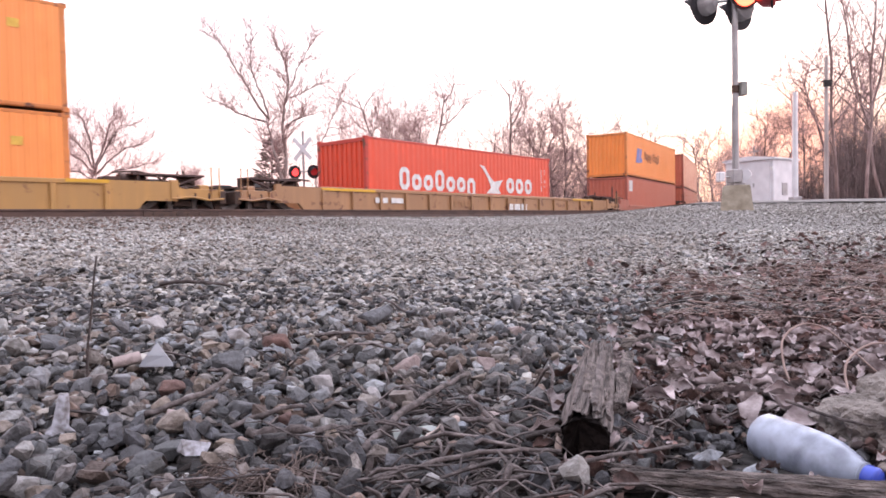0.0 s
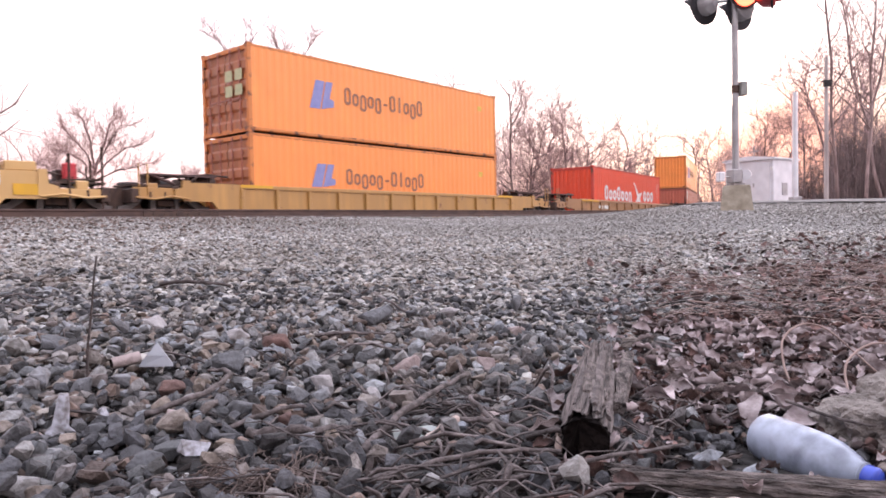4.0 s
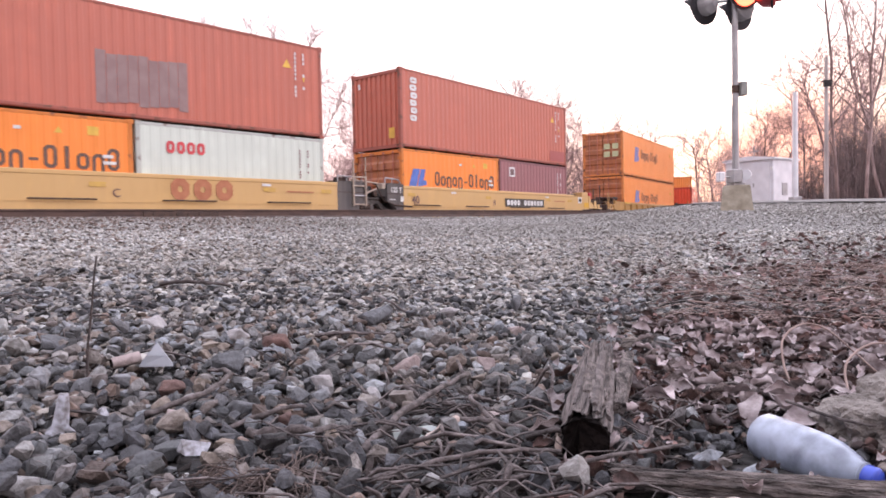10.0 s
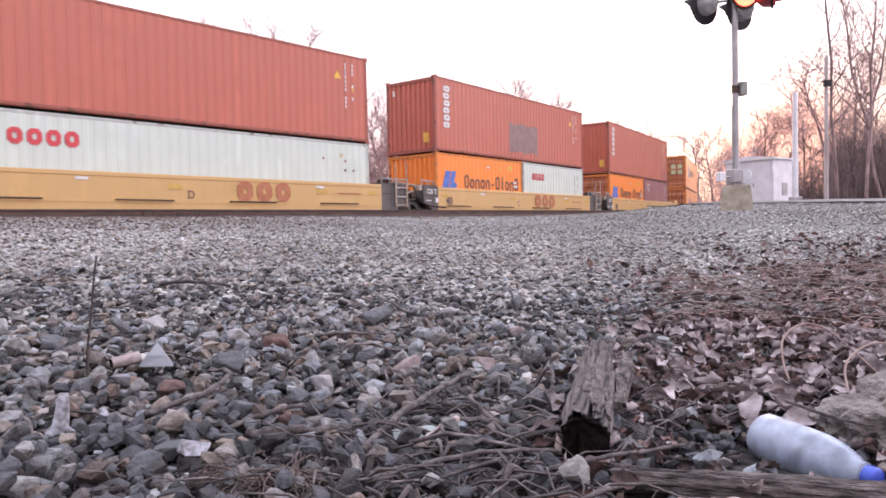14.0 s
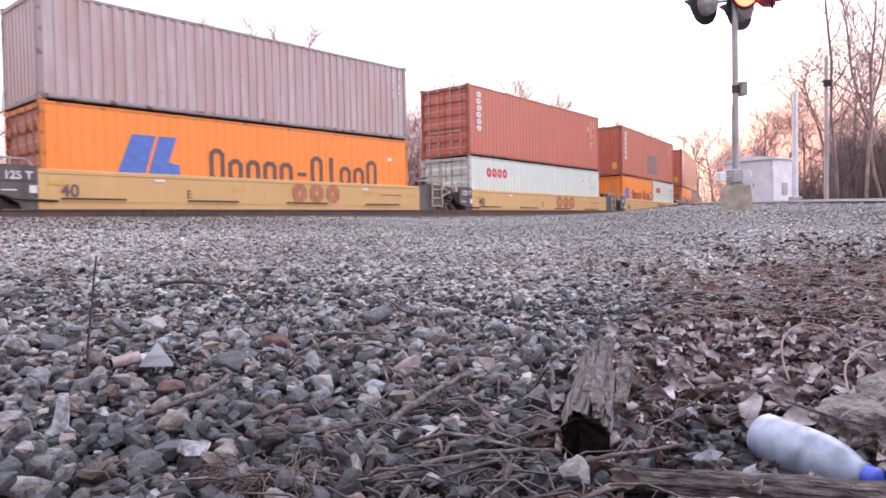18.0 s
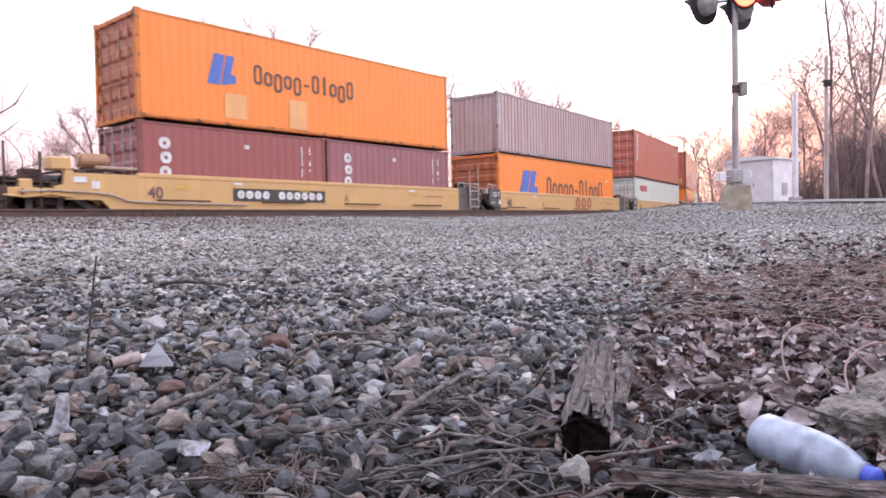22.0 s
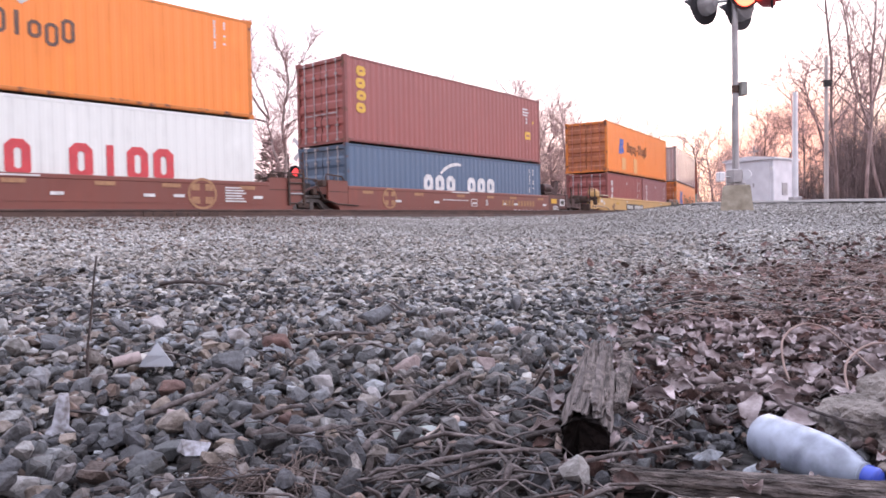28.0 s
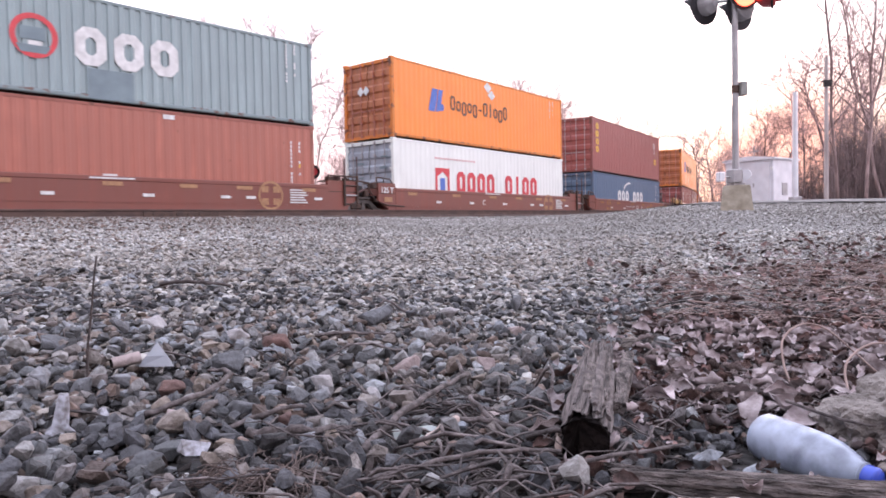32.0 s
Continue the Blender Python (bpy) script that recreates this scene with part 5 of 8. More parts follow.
scatter_mesh("dead_leaves", ROLLED, np.concatenate([leaf_rows(4200, 0.9, 1.5, 0.014, 0.05, 0.03), leaf_rows(4500, 1.5, 3.0, 0.02, 0.065, 0.04)]), M_LEAF, "brown rolled dry leaves lying thick by the bottle", "dead leaves", smooth=True)
scatter_mesh("dead_leaves", LEAVES, leaf_rows(10000, 3.0, 9.0, 0.025, 0.07, 0.03), M_LEAF, "brown dry curled leaves lying thick on the verge", "dead leaves", smooth=True)
scatter_mesh("dead_leaves", ROLLED, np.concatenate([leaf_rows(1300, 0.9, 1.5, 0.02, 0.06, 0.035), leaf_rows(3300, 1.4, 2.7, 0.03, 0.08, 0.055), leaf_rows(2500, 2.5, 6.5, 0.025, 0.06, 0.03)]), M_LEAF_P, "bleached pinkish leaves among the brown ones", "dead leaves", smooth=True)
LEAF_ME = []
for i in range(14):
    v, f = ROLLED[i]
    me = bpy.data.meshes.new("leaf")
    me.from_pydata(v.tolist(), [], f.tolist())
    me.polygons.foreach_set("use_smooth", np.full(len(f), True))
    me.materials.append(M_LEAF_1)
    LEAF_ME.append(me)
for i, row in enumerate([r_ for r_ in leaf_rows(1100, 0.95, 2.1, 0.03, 0.075, 0.02) if r_[1] > 1.36 + 0.1 * r_[0] or r_[0] < 0.3][:170]):
    ob = share("leaf", LEAF_ME[i % 14], ground, (row[0], row[1], row[2] + 0.02), (row[5], row[6], row[4]))
    ob.scale = (row[3], row[3], row[3])
for i, (x, y, s) in enumerate(((0.629, 1.88, 0.11), (0.53, 1.55, 0.08), (0.44, 1.72, 0.08), (0.72, 2.2, 0.12), (0.9, 2.1, 0.11), (0.60, 1.6, 0.08), (0.50, 2.0, 0.1), (0.82, 1.75, 0.09), (0.47, 1.38, 0.07), (1.05, 2.4, 0.12), (0.66, 1.45, 0.08), (0.93, 1.78, 0.1))):
    v, f = ROLLED[i % 14]
    ob = tri_mesh("dead_leaf", v * s * 0.66, f, M_LEAF_P if i % 2 == 0 else M_LEAF, "pale curled dry leaf on the litter" if i % 2 == 0 else "brown curled dry leaf on the litter", "leaf", smooth=True)
    ob.matrix_world = pose(x, y, ground_z(x, y) + 0.035, 15 * math.sin(i), 12, i * 77)
    ob["group"] = "larger dead leaves"

# ---- twigs and sticks ----
M_STICK = material("grey_brown_stick", (0.14, 0.118, 0.115), (0.034, 0.027, 0.026), 40, 0.9, 0, 0.5, 90, island=0.5)
M_STICK_P = material("peeled_pale_stick", (0.45, 0.38, 0.34), (0.30, 0.23, 0.2), 30, 0.85, 0, 0.3, 90)
M_ROTSTICK = material("dark_damp_stick", (0.085, 0.066, 0.062), (0.03, 0.023, 0.022), 30, 0.9, 0, 0.4, 90)
M_STRAW = material("dry_straw", (0.30, 0.225, 0.20), (0.19, 0.135, 0.12), 20, 0.85, island=0.3)


def tube_arrays(pts, radii, n=5):
    """A tapering tube along points, closed by the taper."""
    pts = [Vector(p) for p in pts]
    vs, fs = [], []
    up = Vector((0.13, 0.21, 0.97))
    for i, p in enumerate(pts):
        d = (pts[min(i + 1, len(pts) - 1)] - pts[max(i - 1, 0)]).normalized()
        a = d.cross(up)
        a = a.normalized() if a.length > 1e-4 else Vector((1, 0, 0))
        b = d.cross(a)
        for k in range(n):
            w = 2 * math.pi * k / n
            vs.append(tuple(p + (a * math.cos(w) + b * math.sin(w)) * radii[i]))
    for i in range(len(pts) - 1):
        for k in range(n):
            q, r = i * n + k, i * n + (k + 1) % n
            fs += [(q, r, r + n), (q, r + n, q + n)]
    for k in range(1, n - 1):
        fs.append((0, k + 1, k))
        e = (len(pts) - 1) * n
        fs.append((e, e + k, e + k + 1))
    return np.array(vs), np.array(fs)


def merged_tubes(list_of):
    vs, fs, base = [], [], 0
    for v, f in list_of:
        vs.append(v)
        fs.append(f + base)
        base += len(v)
    return np.concatenate(vs), np.concatenate(fs)


def twig_path(x, y, ang, length, r, bend=0.25, lift=0.02):
    pts = []
    a = ang
    for i in range(5):
        pts.append((x, y, ground_z(x, y) + r + 0.012 + lift * (0.5 + 0.5 * math.sin(i * 1.3 + ang))))
        a += rng.normal(0, bend)
        x += math.cos(a) * length / 4
        y += math.sin(a) * length / 4
    return pts


tw = []
xs, ys = fan(8000, 0.85, 3.4)
for x, y in zip(xs, ys):
    k = max(twiggy(x, y), 0.12 * leafy(x, y), 0.012)
    if x > 0.2 and y < 1.36 - 0.3 * (x - 0.2):
        k *= 0.008
    if y > 0.7 and rng.random() < k:
        r = rng.uniform(0.0009, 0.003) if rng.random() < 0.85 else rng.uniform(0.003, 0.0062)
        path_ = twig_path(x, y, rng.uniform(0, 6.28), rng.uniform(0.06, 0.34), r, 0.42, 0.045)
        if not any(0.47 < p_[0] < 0.76 and 0.98 < p_[1] < 1.36 for p_ in path_):   # none over the bottle
            tw.append(tube_arrays(path_, [r, r, r * 0.9, r * 0.75, r * 0.4], 4))
tri_mesh("twigs", *merged_tubes(tw), M_STICK, "thin grey-brown twigs scattered over the stones", "twigs", "stuff", True)
st = []
for _ in range(330):
    x, y = rng.uniform(0.75, 3.2), rng.uniform(2.4, 5.0)
    if leafy(x, y) > 0.3:
        st.append(tube_arrays(twig_path(x, y, rng.normal(0.1, 0.35), rng.uniform(0.25, 0.8), 0.0022, 0.1, 0.05), [0.0022] * 4 + [0.001], 3))
tri_mesh("dry_grass", *merged_tubes(st), M_STRAW, "flattened stalks of dry grass on the litter", "dry grass", "stuff", True)


clump = []
for _ in range(230):                                 # a matted tuft of roots and dead grass
    a_, k_ = rng.uniform(0, 6.28), rng.random() ** 0.6
    x, y = -0.285 + 0.085 * k_ * math.cos(a_), 1.10 + 0.06 * k_ * math.sin(a_)
    b_, p_ = rng.uniform(0, 6.28), []
    for i in range(6):
        p_.append((x, y, ground_z(x, y) + 0.012 + 0.038 * (1 - k_) + 0.012 * math.sin(i * 1.4 + b_)))
        b_ += rng.normal(0, 0.6)
        x, y = x + 0.022 * math.cos(b_), y + 0.022 * math.sin(b_)
    clump.append(tube_arrays(p_, [0.0013, 0.0013, 0.0012, 0.0011, 0.001, 0.0006], 3))
tri_mesh("dry_grass", *merged_tubes(clump), material("matted_dead_roots", (0.14, 0.105, 0.092), (0.05, 0.036, 0.032), 30, 0.9, island=0.5), "matted brown tuft of roots and dead grass", "dry grass", "stuff", True)


def stick(pts, r0, r1, mat, label, name="stick", n=8, category="stick", rough=0.12):
    ps = []
    P = [Vector(p) for p in pts]
    P = [P[0] * 2 - P[1]] + P + [P[-1] * 2 - P[-2]]
    for i in range(1, len(P) - 2):                   # a smooth bend through the points
        for k in range(6):
            t = k / 6
            a, b, c, d = P[i - 1:i + 3]
            ps.append(0.5 * (2 * b + (c - a) * t + (2 * a - 5 * b + 4 * c - d) * t * t + (3 * b - a - 3 * c + d) * t ** 3) + Vector((rng.normal(0, r0 * 0.25), rng.normal(0, r0 * 0.25), rng.normal(0, r0 * 0.25))))
    ps.append(P[-2])
    m = len(ps)
    rad = [(r0 + (r1 - r0) * i / (m - 1)) * (1 + rough * noise.noise(Vector((i * 0.7, r0 * 90, 1.0)))) for i in range(m)]
    v, f = tube_arrays(ps, rad, n)
    return tri_mesh(name, v, f, mat, label, category, smooth=True)


def on_ground(x, y, h):
    return (x, y, ground_z(x, y) + h)


for pts, r0, r1, mat, lab in (
        ([on_ground(-0.16, 1.235, 0.03), on_ground(-0.06, 1.45, 0.06), on_ground(0.045, 1.72, 0.05)], 0.008, 0.0055, M_STICK, "long grey fallen stick lying over twigs"),
        ([on_ground(0.045, 1.72, 0.05), on_ground(0.03, 1.80, 0.07)], 0.006, 0.004, M_STICK, "short forked end of a stick"),
        ([on_ground(-0.057, 1.255, 0.03), on_ground(0.02, 1.36, 0.05)], 0.008, 0.009, M_STICK_P, "pale peeled stick over twigs"),
        ([on_ground(0.02, 1.36, 0.05), on_ground(0.09, 1.34, 0.05), on_ground(0.19, 1.31, 0.03)], 0.006, 0.005, M_STICK, "crooked brown twig on stones"),
        ([on_ground(-0.37, 1.32, 0.035), on_ground(-0.27, 1.31, 0.045), on_ground(-0.17, 1.37, 0.03)], 0.010, 0.006, M_STICK, "thick brown broken stick"),
        ([on_ground(-0.62, 1.45, 0.03), on_ground(-0.53, 1.56, 0.05), on_ground(-0.52, 1.7, 0.06), on_ground(-0.60, 1.80, 0.04)], 0.007, 0.005, M_STICK, "curved grey twig across stones"),
        ([on_ground(-0.42, 1.36, 0.03), on_ground(-0.32, 1.44, 0.05), on_ground(-0.22, 1.47, 0.03)], 0.006, 0.003, M_STICK, "thin grey twig on stones"),
        ([on_ground(0.10, 1.55, 0.03), on_ground(0.05, 1.44, 0.07), on_ground(0.11, 1.30, 0.04)], 0.006, 0.004, M_STICK, "arched brown twig over stones"),
        ([on_ground(0.20, 1.66, 0.02), on_ground(0.235, 1.58, 0.10), on_ground(0.225, 1.50, 0.03)], 0.004, 0.003, M_STICK, "thin twig leaning on the stump"),
        ([on_ground(0.32, 1.5, 0.03), on_ground(0.36, 1.62, 0.10), on_ground(0.345, 1.8, 0.12)], 0.003, 0.002, M_STRAW, "thin dry stalk bent over leaves"),
        ([on_ground(0.79, 1.6, 0.02), on_ground(0.82, 1.72, 0.14), on_ground(0.95, 1.8, 0.17), on_ground(1.08, 1.75, 0.05)], 0.003, 0.002, M_STRAW, "arched dry vine over the leaves"),
        ([on_ground(0.86, 1.5, 0.03), on_ground(0.90, 1.58, 0.12), on_ground(1.02, 1.62, 0.15), on_ground(1.12, 1.5, 0.06)], 0.003, 0.002, M_STRAW, "arched dry vine over the leaves"),
        ([on_ground(0.55, 1.62, 0.03), on_ground(0.68, 1.55, 0.05), on_ground(0.76, 1.53, 0.03)], 0.016, 0.012, M_STICK, "thick brown twig among leaves"),
        ([on_ground(-0.15, 1.1, 0.03), on_ground(0.05, 1.15, 0.06), on_ground(0.19, 1.18, 0.05)], 0.005, 0.003, M_STICK, "long thin grey twig"),
        ([on_ground(0.0, 1.05, 0.03), on_ground(0.2, 1.12, 0.05), on_ground(0.40, 1.19, 0.05)], 0.005, 0.003, M_STICK, "long thin grey twig"),
        ([on_ground(-1.30, 3.24, 0.03), on_ground(-1.14, 3.25, 0.045), on_ground(-0.98, 3.27, 0.03)], 0.010, 0.006, M_ROTSTICK, "dark stick lying on the ballast"),
        ([on_ground(-0.45, 2.3, 0.03), on_ground(-0.3, 2.31, 0.045), on_ground(-0.1, 2.4, 0.03)], 0.006, 0.004, M_STICK, "brown twig on the ballast"),
        ([on_ground(0.62, 1.29, 0.095), on_ground(0.69, 1.2, 0.08), on_ground(0.82, 1.2, 0.06)], 0.003, 0.002, M_STICK, "thin bent twig lying over the bottle")):
    stick(pts, r0, r1, mat, lab)["group"] = "loose sticks"
stick([on_ground(-0.862, 1.70, -0.02), on_ground(-0.855, 1.70, 0.12), on_ground(-0.835, 1.71, 0.33)], 0.004, 0.0022, M_ROTSTICK, "upright dead weed stem among stones", "weed_stem", 6, "plant")

# weathered log lying by the bottle
M_LOG = material("weathered_grey_wood", (0.20, 0.168, 0.157), (0.016, 0.012, 0.011), 9, 0.95, 0, 1.0, 22, stretch=(2.6, 8.0, 8.0))
M_STUMP = material("split_grey_wood", (0.23, 0.195, 0.185), (0.025, 0.019, 0.018), 9, 0.95, 0, 1.0, 14, stretch=(1.0, 15.0, 15.0))
# near-black stand-in for the shade inside the wood's hollow and the tube
M_HOLE_SHADE = material("hole_shade_black", (0.012, 0.009, 0.008), (0.005, 0.004, 0.004), 40, 1.0, 0, 0.8, 60)


def log_mesh(name, a, b, r0, r1, label, category, mat=M_LOG, hollow=0.0, n=36, seg=22, rough=0.22, splay=0.0, jag=0.06, split=0.0):
    """A weathered length of wood with a grooved face; hollow: how far its near end is eaten out."""
    a, b = Vector(a), Vector(b)
    L = (b - a).length
    vs, fs = [], []
    for i in range(seg + 1):
        t = i / seg
        for k in range(n):
            w = 2 * math.pi * k / n
            g = 1 + rough * noise.noise(Vector((math.cos(w) * 2.6, math.sin(w) * 2.6, t * 1.5 + r0 * 50))) - split * math.exp(-((w - 1.75 - 0.25 * math.sin(t * 5)) / 0.09) ** 2) - 0.5 * split * math.exp(-((w - 2.4 - 0.2 * math.sin(t * 4)) / 0.07) ** 2)
            g += 0.13 * noise.noise(Vector((math.cos(w) * 6, math.sin(w) * 6, t * 3.0))) + 0.09 * noise.noise(Vector((math.cos(w) * 15, math.sin(w) * 15, t * 9.0))) + 0.22 * noise.noise(Vector((t * 5.0, r0 * 70, 2.0)))
            r = (r0 + (r1 - r0) * t) * g * (1 + splay * t * noise.noise(Vector((k * 0.9, 2.0, 0))))
            ex = (jag * noise.noise(Vector((k * 0.8, 3, 7))) * L) if i in (0, seg) else 0
            vs.append((t * L + ex, math.cos(w) * r, math.sin(w) * r * 0.92))
    for i in range(seg):
        for k in range(n):
            q, r_ = i * n + k, i * n + (k + 1) % n
            fs += [(q, r_, r_ + n), (q, r_ + n, q + n)]
    c0 = len(vs)
    vs.append((hollow, 0, 0))
    vs.append((L * 1.0, 0, 0))
    for k in range(n):
        fs.append((c0, (k + 1) % n, k))
        fs.append((c0 + 1, seg * n + k, seg * n + (k + 1) % n))
    ob = tri_mesh(name, np.array(vs), np.array(fs), mat, label, category, smooth=False)
    q = (b - a).to_track_quat("X", "Z")
    ob.matrix_world = Matrix.Translation(a) @ q.to_matrix().to_4x4()
    return ob


log_mesh("log", on_ground(0.262, 1.125, 0.024), on_ground(0.72, 0.975, 0.026), 0.021, 0.029, "weathered grey log lying before a plastic bottle", "log", n=56, seg=70)
log_mesh("log", on_ground(0.335, 1.02, 0.014), on_ground(0.425, 1.01, 0.014), 0.016, 0.015, "short pale sawn piece of wood", "wood piece", M_STICK_P, rough=0.1, n=24)
chunk = log_mesh("stump_piece", on_ground(0.240, 1.225, 0.062), on_ground(0.385, 1.76, 0.100), 0.041, 0.034, "split grey bark-stripped wood chunk with dark hollow end", "wood chunk", hollow=0.12, splay=0.3, rough=0.34, n=72, seg=48, jag=0.03, mat=M_STUMP, split=0.6)
M_HOLE_SHADE.node_tree.nodes["Principled BSDF"].inputs["Specular IOR Level"].default_value = 0.05
# black plug: rotted wood with the hollow's shade in its colour
bm = cyl((-0.014, 0, -0.004), (0.06, 0, -0.004), 0.040, 36, 0.028)
for v in bm.verts:                                   # an uneven, eaten-out rim
    k_ = 1 + 0.45 * noise.noise(Vector((v.co.y * 55, v.co.z * 55, 4.0)))
    v.co = Vector((v.co.x + 0.02 * noise.noise(Vector((v.co.y * 80, v.co.z * 80, 9.0))), v.co.y * k_, v.co.z * k_))
part("hollow", bm, M_HOLE_SHADE, chunk, "black plug painting the rotted hollow's shade")


def splinter(length, w, thick, seed):
    """A torn strip of wood along x, with ragged edges and a bowed face."""
    r = random.Random(seed)
    n = 12
    bm = bmesh.new()
    rows = []
    for i in range(n + 1):
        t = i / n
        half = w * (0.25 + 0.75 * math.sin(math.pi * (0.12 + 0.80 * t)) ** 0.6) * r.uniform(0.72, 1.15)
        mid = w * 0.35 * noise.noise(Vector((t * 4, seed, 0)))
        z = 0.5 * thick * noise.noise(Vector((t * 5, 0, seed)))
        rows.append([bm.verts.new((t * length, mid + a * half, z + b * thick)) for a, b in ((-1, 0), (-0.4, 0.8), (0.3, 1.0), (1, 0.1), (0, -0.6))])
    for a, b in zip(rows, rows[1:]):
        for i in range(5):
            bm.faces.new((a[i], a[(i + 1) % 5], b[(i + 1) % 5], b[i]))
    bm.faces.new(rows[0][::-1])
    bm.faces.new(rows[-1])
    return bm


for i in range(13):                                  # torn strips along the top and the flank
    a_ = radians(20 + 13 * i)
    bm = splinter(0.20 + 0.17 * ((i * 7) % 5) / 4, 0.008 + 0.004 * (i % 3), 0.006, i + 1)
    bm.transform(Matrix.Rotation(a_ - math.pi / 2, 4, "X") @ pose(0.02 + 0.09 * ((i * 3) % 4) / 3, 0, 0.037 + 0.002 * (i % 2)))
    part("splinter", bm, (M_STUMP, M_LOG, M_STUMP, M_STICK)[i % 4], chunk)
slab = splinter(0.40, 0.026, 0.02, 40)
slab.transform(pose(0.16, -0.052, -0.008, 60, 0, -2))
part("side_slab", slab, M_LOG, chunk, "loose grey slab split off the chunk")
bm = splinter(0.075, 0.02, 0.008, 51)
bm.transform(pose(-0.012, 0.046, -0.02, 80, 12, 4))
part("bark_flake", bm, M_STICK_P, chunk)

# ---- litter ----
M_PLASTIC = bpy.data.materials.new("frosted_bottle_plastic")
M_PLASTIC.use_nodes = True
_b = M_PLASTIC.node_tree.nodes["Principled BSDF"]
_r, _t, _m = noise_mix(M_PLASTIC.node_tree, (0.43, 0.49, 0.61), (0.20, 0.225, 0.29), 34, 0.33, 0.60)
M_PLASTIC.node_tree.links.new(_r.outputs[0], _b.inputs["Base Color"])
_b.inputs["Roughness"].default_value, _b.inputs["Transmission Weight"].default_value = 0.32, 0.25
M_CAP = material("blue_cap_plastic", (0.05, 0.09, 0.50), (0.03, 0.06, 0.36), 20, 0.4)
M_PAPER = material("white_paper_scrap", (0.40, 0.41, 0.46), (0.11, 0.10, 0.10), 60, 0.8, 0, 0.3, 60)
M_GLASS_G = bpy.data.materials.new("green_bottle_glass")
M_GLASS_G.use_nodes = True
_b = M_GLASS_G.node_tree.nodes["Principled BSDF"]
_b.inputs["Base Color"].default_value, _b.inputs["Roughness"].default_value, _b.inputs["Transmission Weight"].default_value = (0.62, 0.68, 0.66, 1), 0.25, 0.6
M_CLEAR = bpy.data.materials.new("clear_plastic_scrap")
M_CLEAR.use_nodes = True
_b = M_CLEAR.node_tree.nodes["Principled BSDF"]
_b.inputs["Base Color"].default_value, _b.inputs["Roughness"].default_value, _b.inputs["Transmission Weight"].default_value = (0.62, 0.65, 0.70, 1), 0.25, 0.35


def lathe(name, prof, mat, parent=None, n=28, dent=0.0):
    """A turned form along x. prof: rows of x and radius."""
    vs, fs = [], []
    for x, r in prof:
        for k in range(n):
            w = 2 * math.pi * k / n
            g = 1 - dent * max(0, noise.noise(Vector((x * 22, math.cos(w) * 1.5, math.sin(w) * 1.5))))
            vs.append((x, math.cos(w) * r * g, math.sin(w) * r * g))
    for i in range(len(prof) - 1):
        for k in range(n):
            q, r_ = i * n + k, i * n + (k + 1) % n
            fs += [(q, r_, r_ + n), (q, r_ + n, q + n)]
    return tri_mesh(name, np.array(vs), np.array(fs), mat, smooth=True, parent=parent)


bottle = empty("plastic_bottle", "frosted empty plastic bottle with a blue cap, lying on leaves", "bottle")
lathe("bottle_body", [(0.0, 0.001), (0.001, 0.02), (0.006, 0.029), (0.014, 0.0325), (0.03, 0.0332), (0.05, 0.0328), (0.07, 0.0331), (0.10, 0.033), (0.12, 0.0325), (0.14, 0.0305), (0.158, 0.0265), (0.174, 0.021), (0.186, 0.0155), (0.192, 0.0138), (0.196, 0.0135), (0.1965, 0.001)], M_PLASTIC, bottle, 40, 0.08)
lathe("cap", [(0.191, 0.001), (0.191, 0.0142), (0.193, 0.0148), (0.207, 0.0148), (0.210, 0.0132), (0.2105, 0.001)], M_CAP, bottle, 24)["label"] = "ribbed blue screw cap"
lathe("neck_ring", [(0.187, 0.012), (0.187, 0.0165), (0.189, 0.0165), (0.189, 0.012)], M_PLASTIC, bottle, 24)
ba, bb = Vector(on_ground(0.566, 1.283, 0.037)), Vector(on_ground(0.662, 1.10, 0.020))
bottle.matrix_world = Matrix.Translation(ba) @ (bb - ba).to_track_quat("X", "Z").to_matrix().to_4x4() @ Matrix.Diagonal((1.04, 1.30, 1.30, 1))


def scrap(name, x, y, size, mat, label, category, seed, flat=0.25, turn=0.0, lift=0.02, tilt=0.0):
    bm = hull_stone(seed, 9, 0.8)
    for v in bm.verts:
        v.co = Vector((v.co.x * size, v.co.y * size, v.co.z * size * flat))
    ob = part(name, bm, mat)
    ob.matrix_world = pose(x, y, ground_z(x, y) + lift, tilt, 0, turn)
    return tagged(ob, label, category, "litter on the stones")


scrap("paper_scrap", -0.443, 1.23, 0.058, M_PAPER, "crumpled white and blue paper scrap", "litter", 71, 0.8, 30, 0.035, 40)
scrap("paper_scrap", -0.715, 1.45, 0.065, M_PAPER, "crumpled white paper scrap on stones", "litter", 72, 0.6, 70, 0.03, 20)
bm = bmesh.new()                                     # a folded tent of clear film
tent = [bm.verts.new(v) for v in ((-0.052, -0.012, 0), (0.05, -0.02, 0.004), (0.012, 0.045, 0), (-0.004, 0.0, 0.062), (-0.03, -0.012, 0.028), (0.026, -0.012, 0.03))]
for f in ((0, 1, 5, 4), (4, 5, 3), (1, 2, 5), (5, 2, 3), (2, 0, 4), (2, 4, 3)):
    bm.faces.new([tent[i] for i in f])
bmesh.ops.solidify(bm, geom=bm.faces[:], thickness=0.0015)
ob = tagged(part("plastic_scrap", bm, M_CLEAR), "clear folded plastic scrap on stones", "litter", "litter on the stones")
ob.matrix_world = pose(-0.735, 1.82, ground_z(-0.735, 1.82) + 0.04, 0, 0, -8)
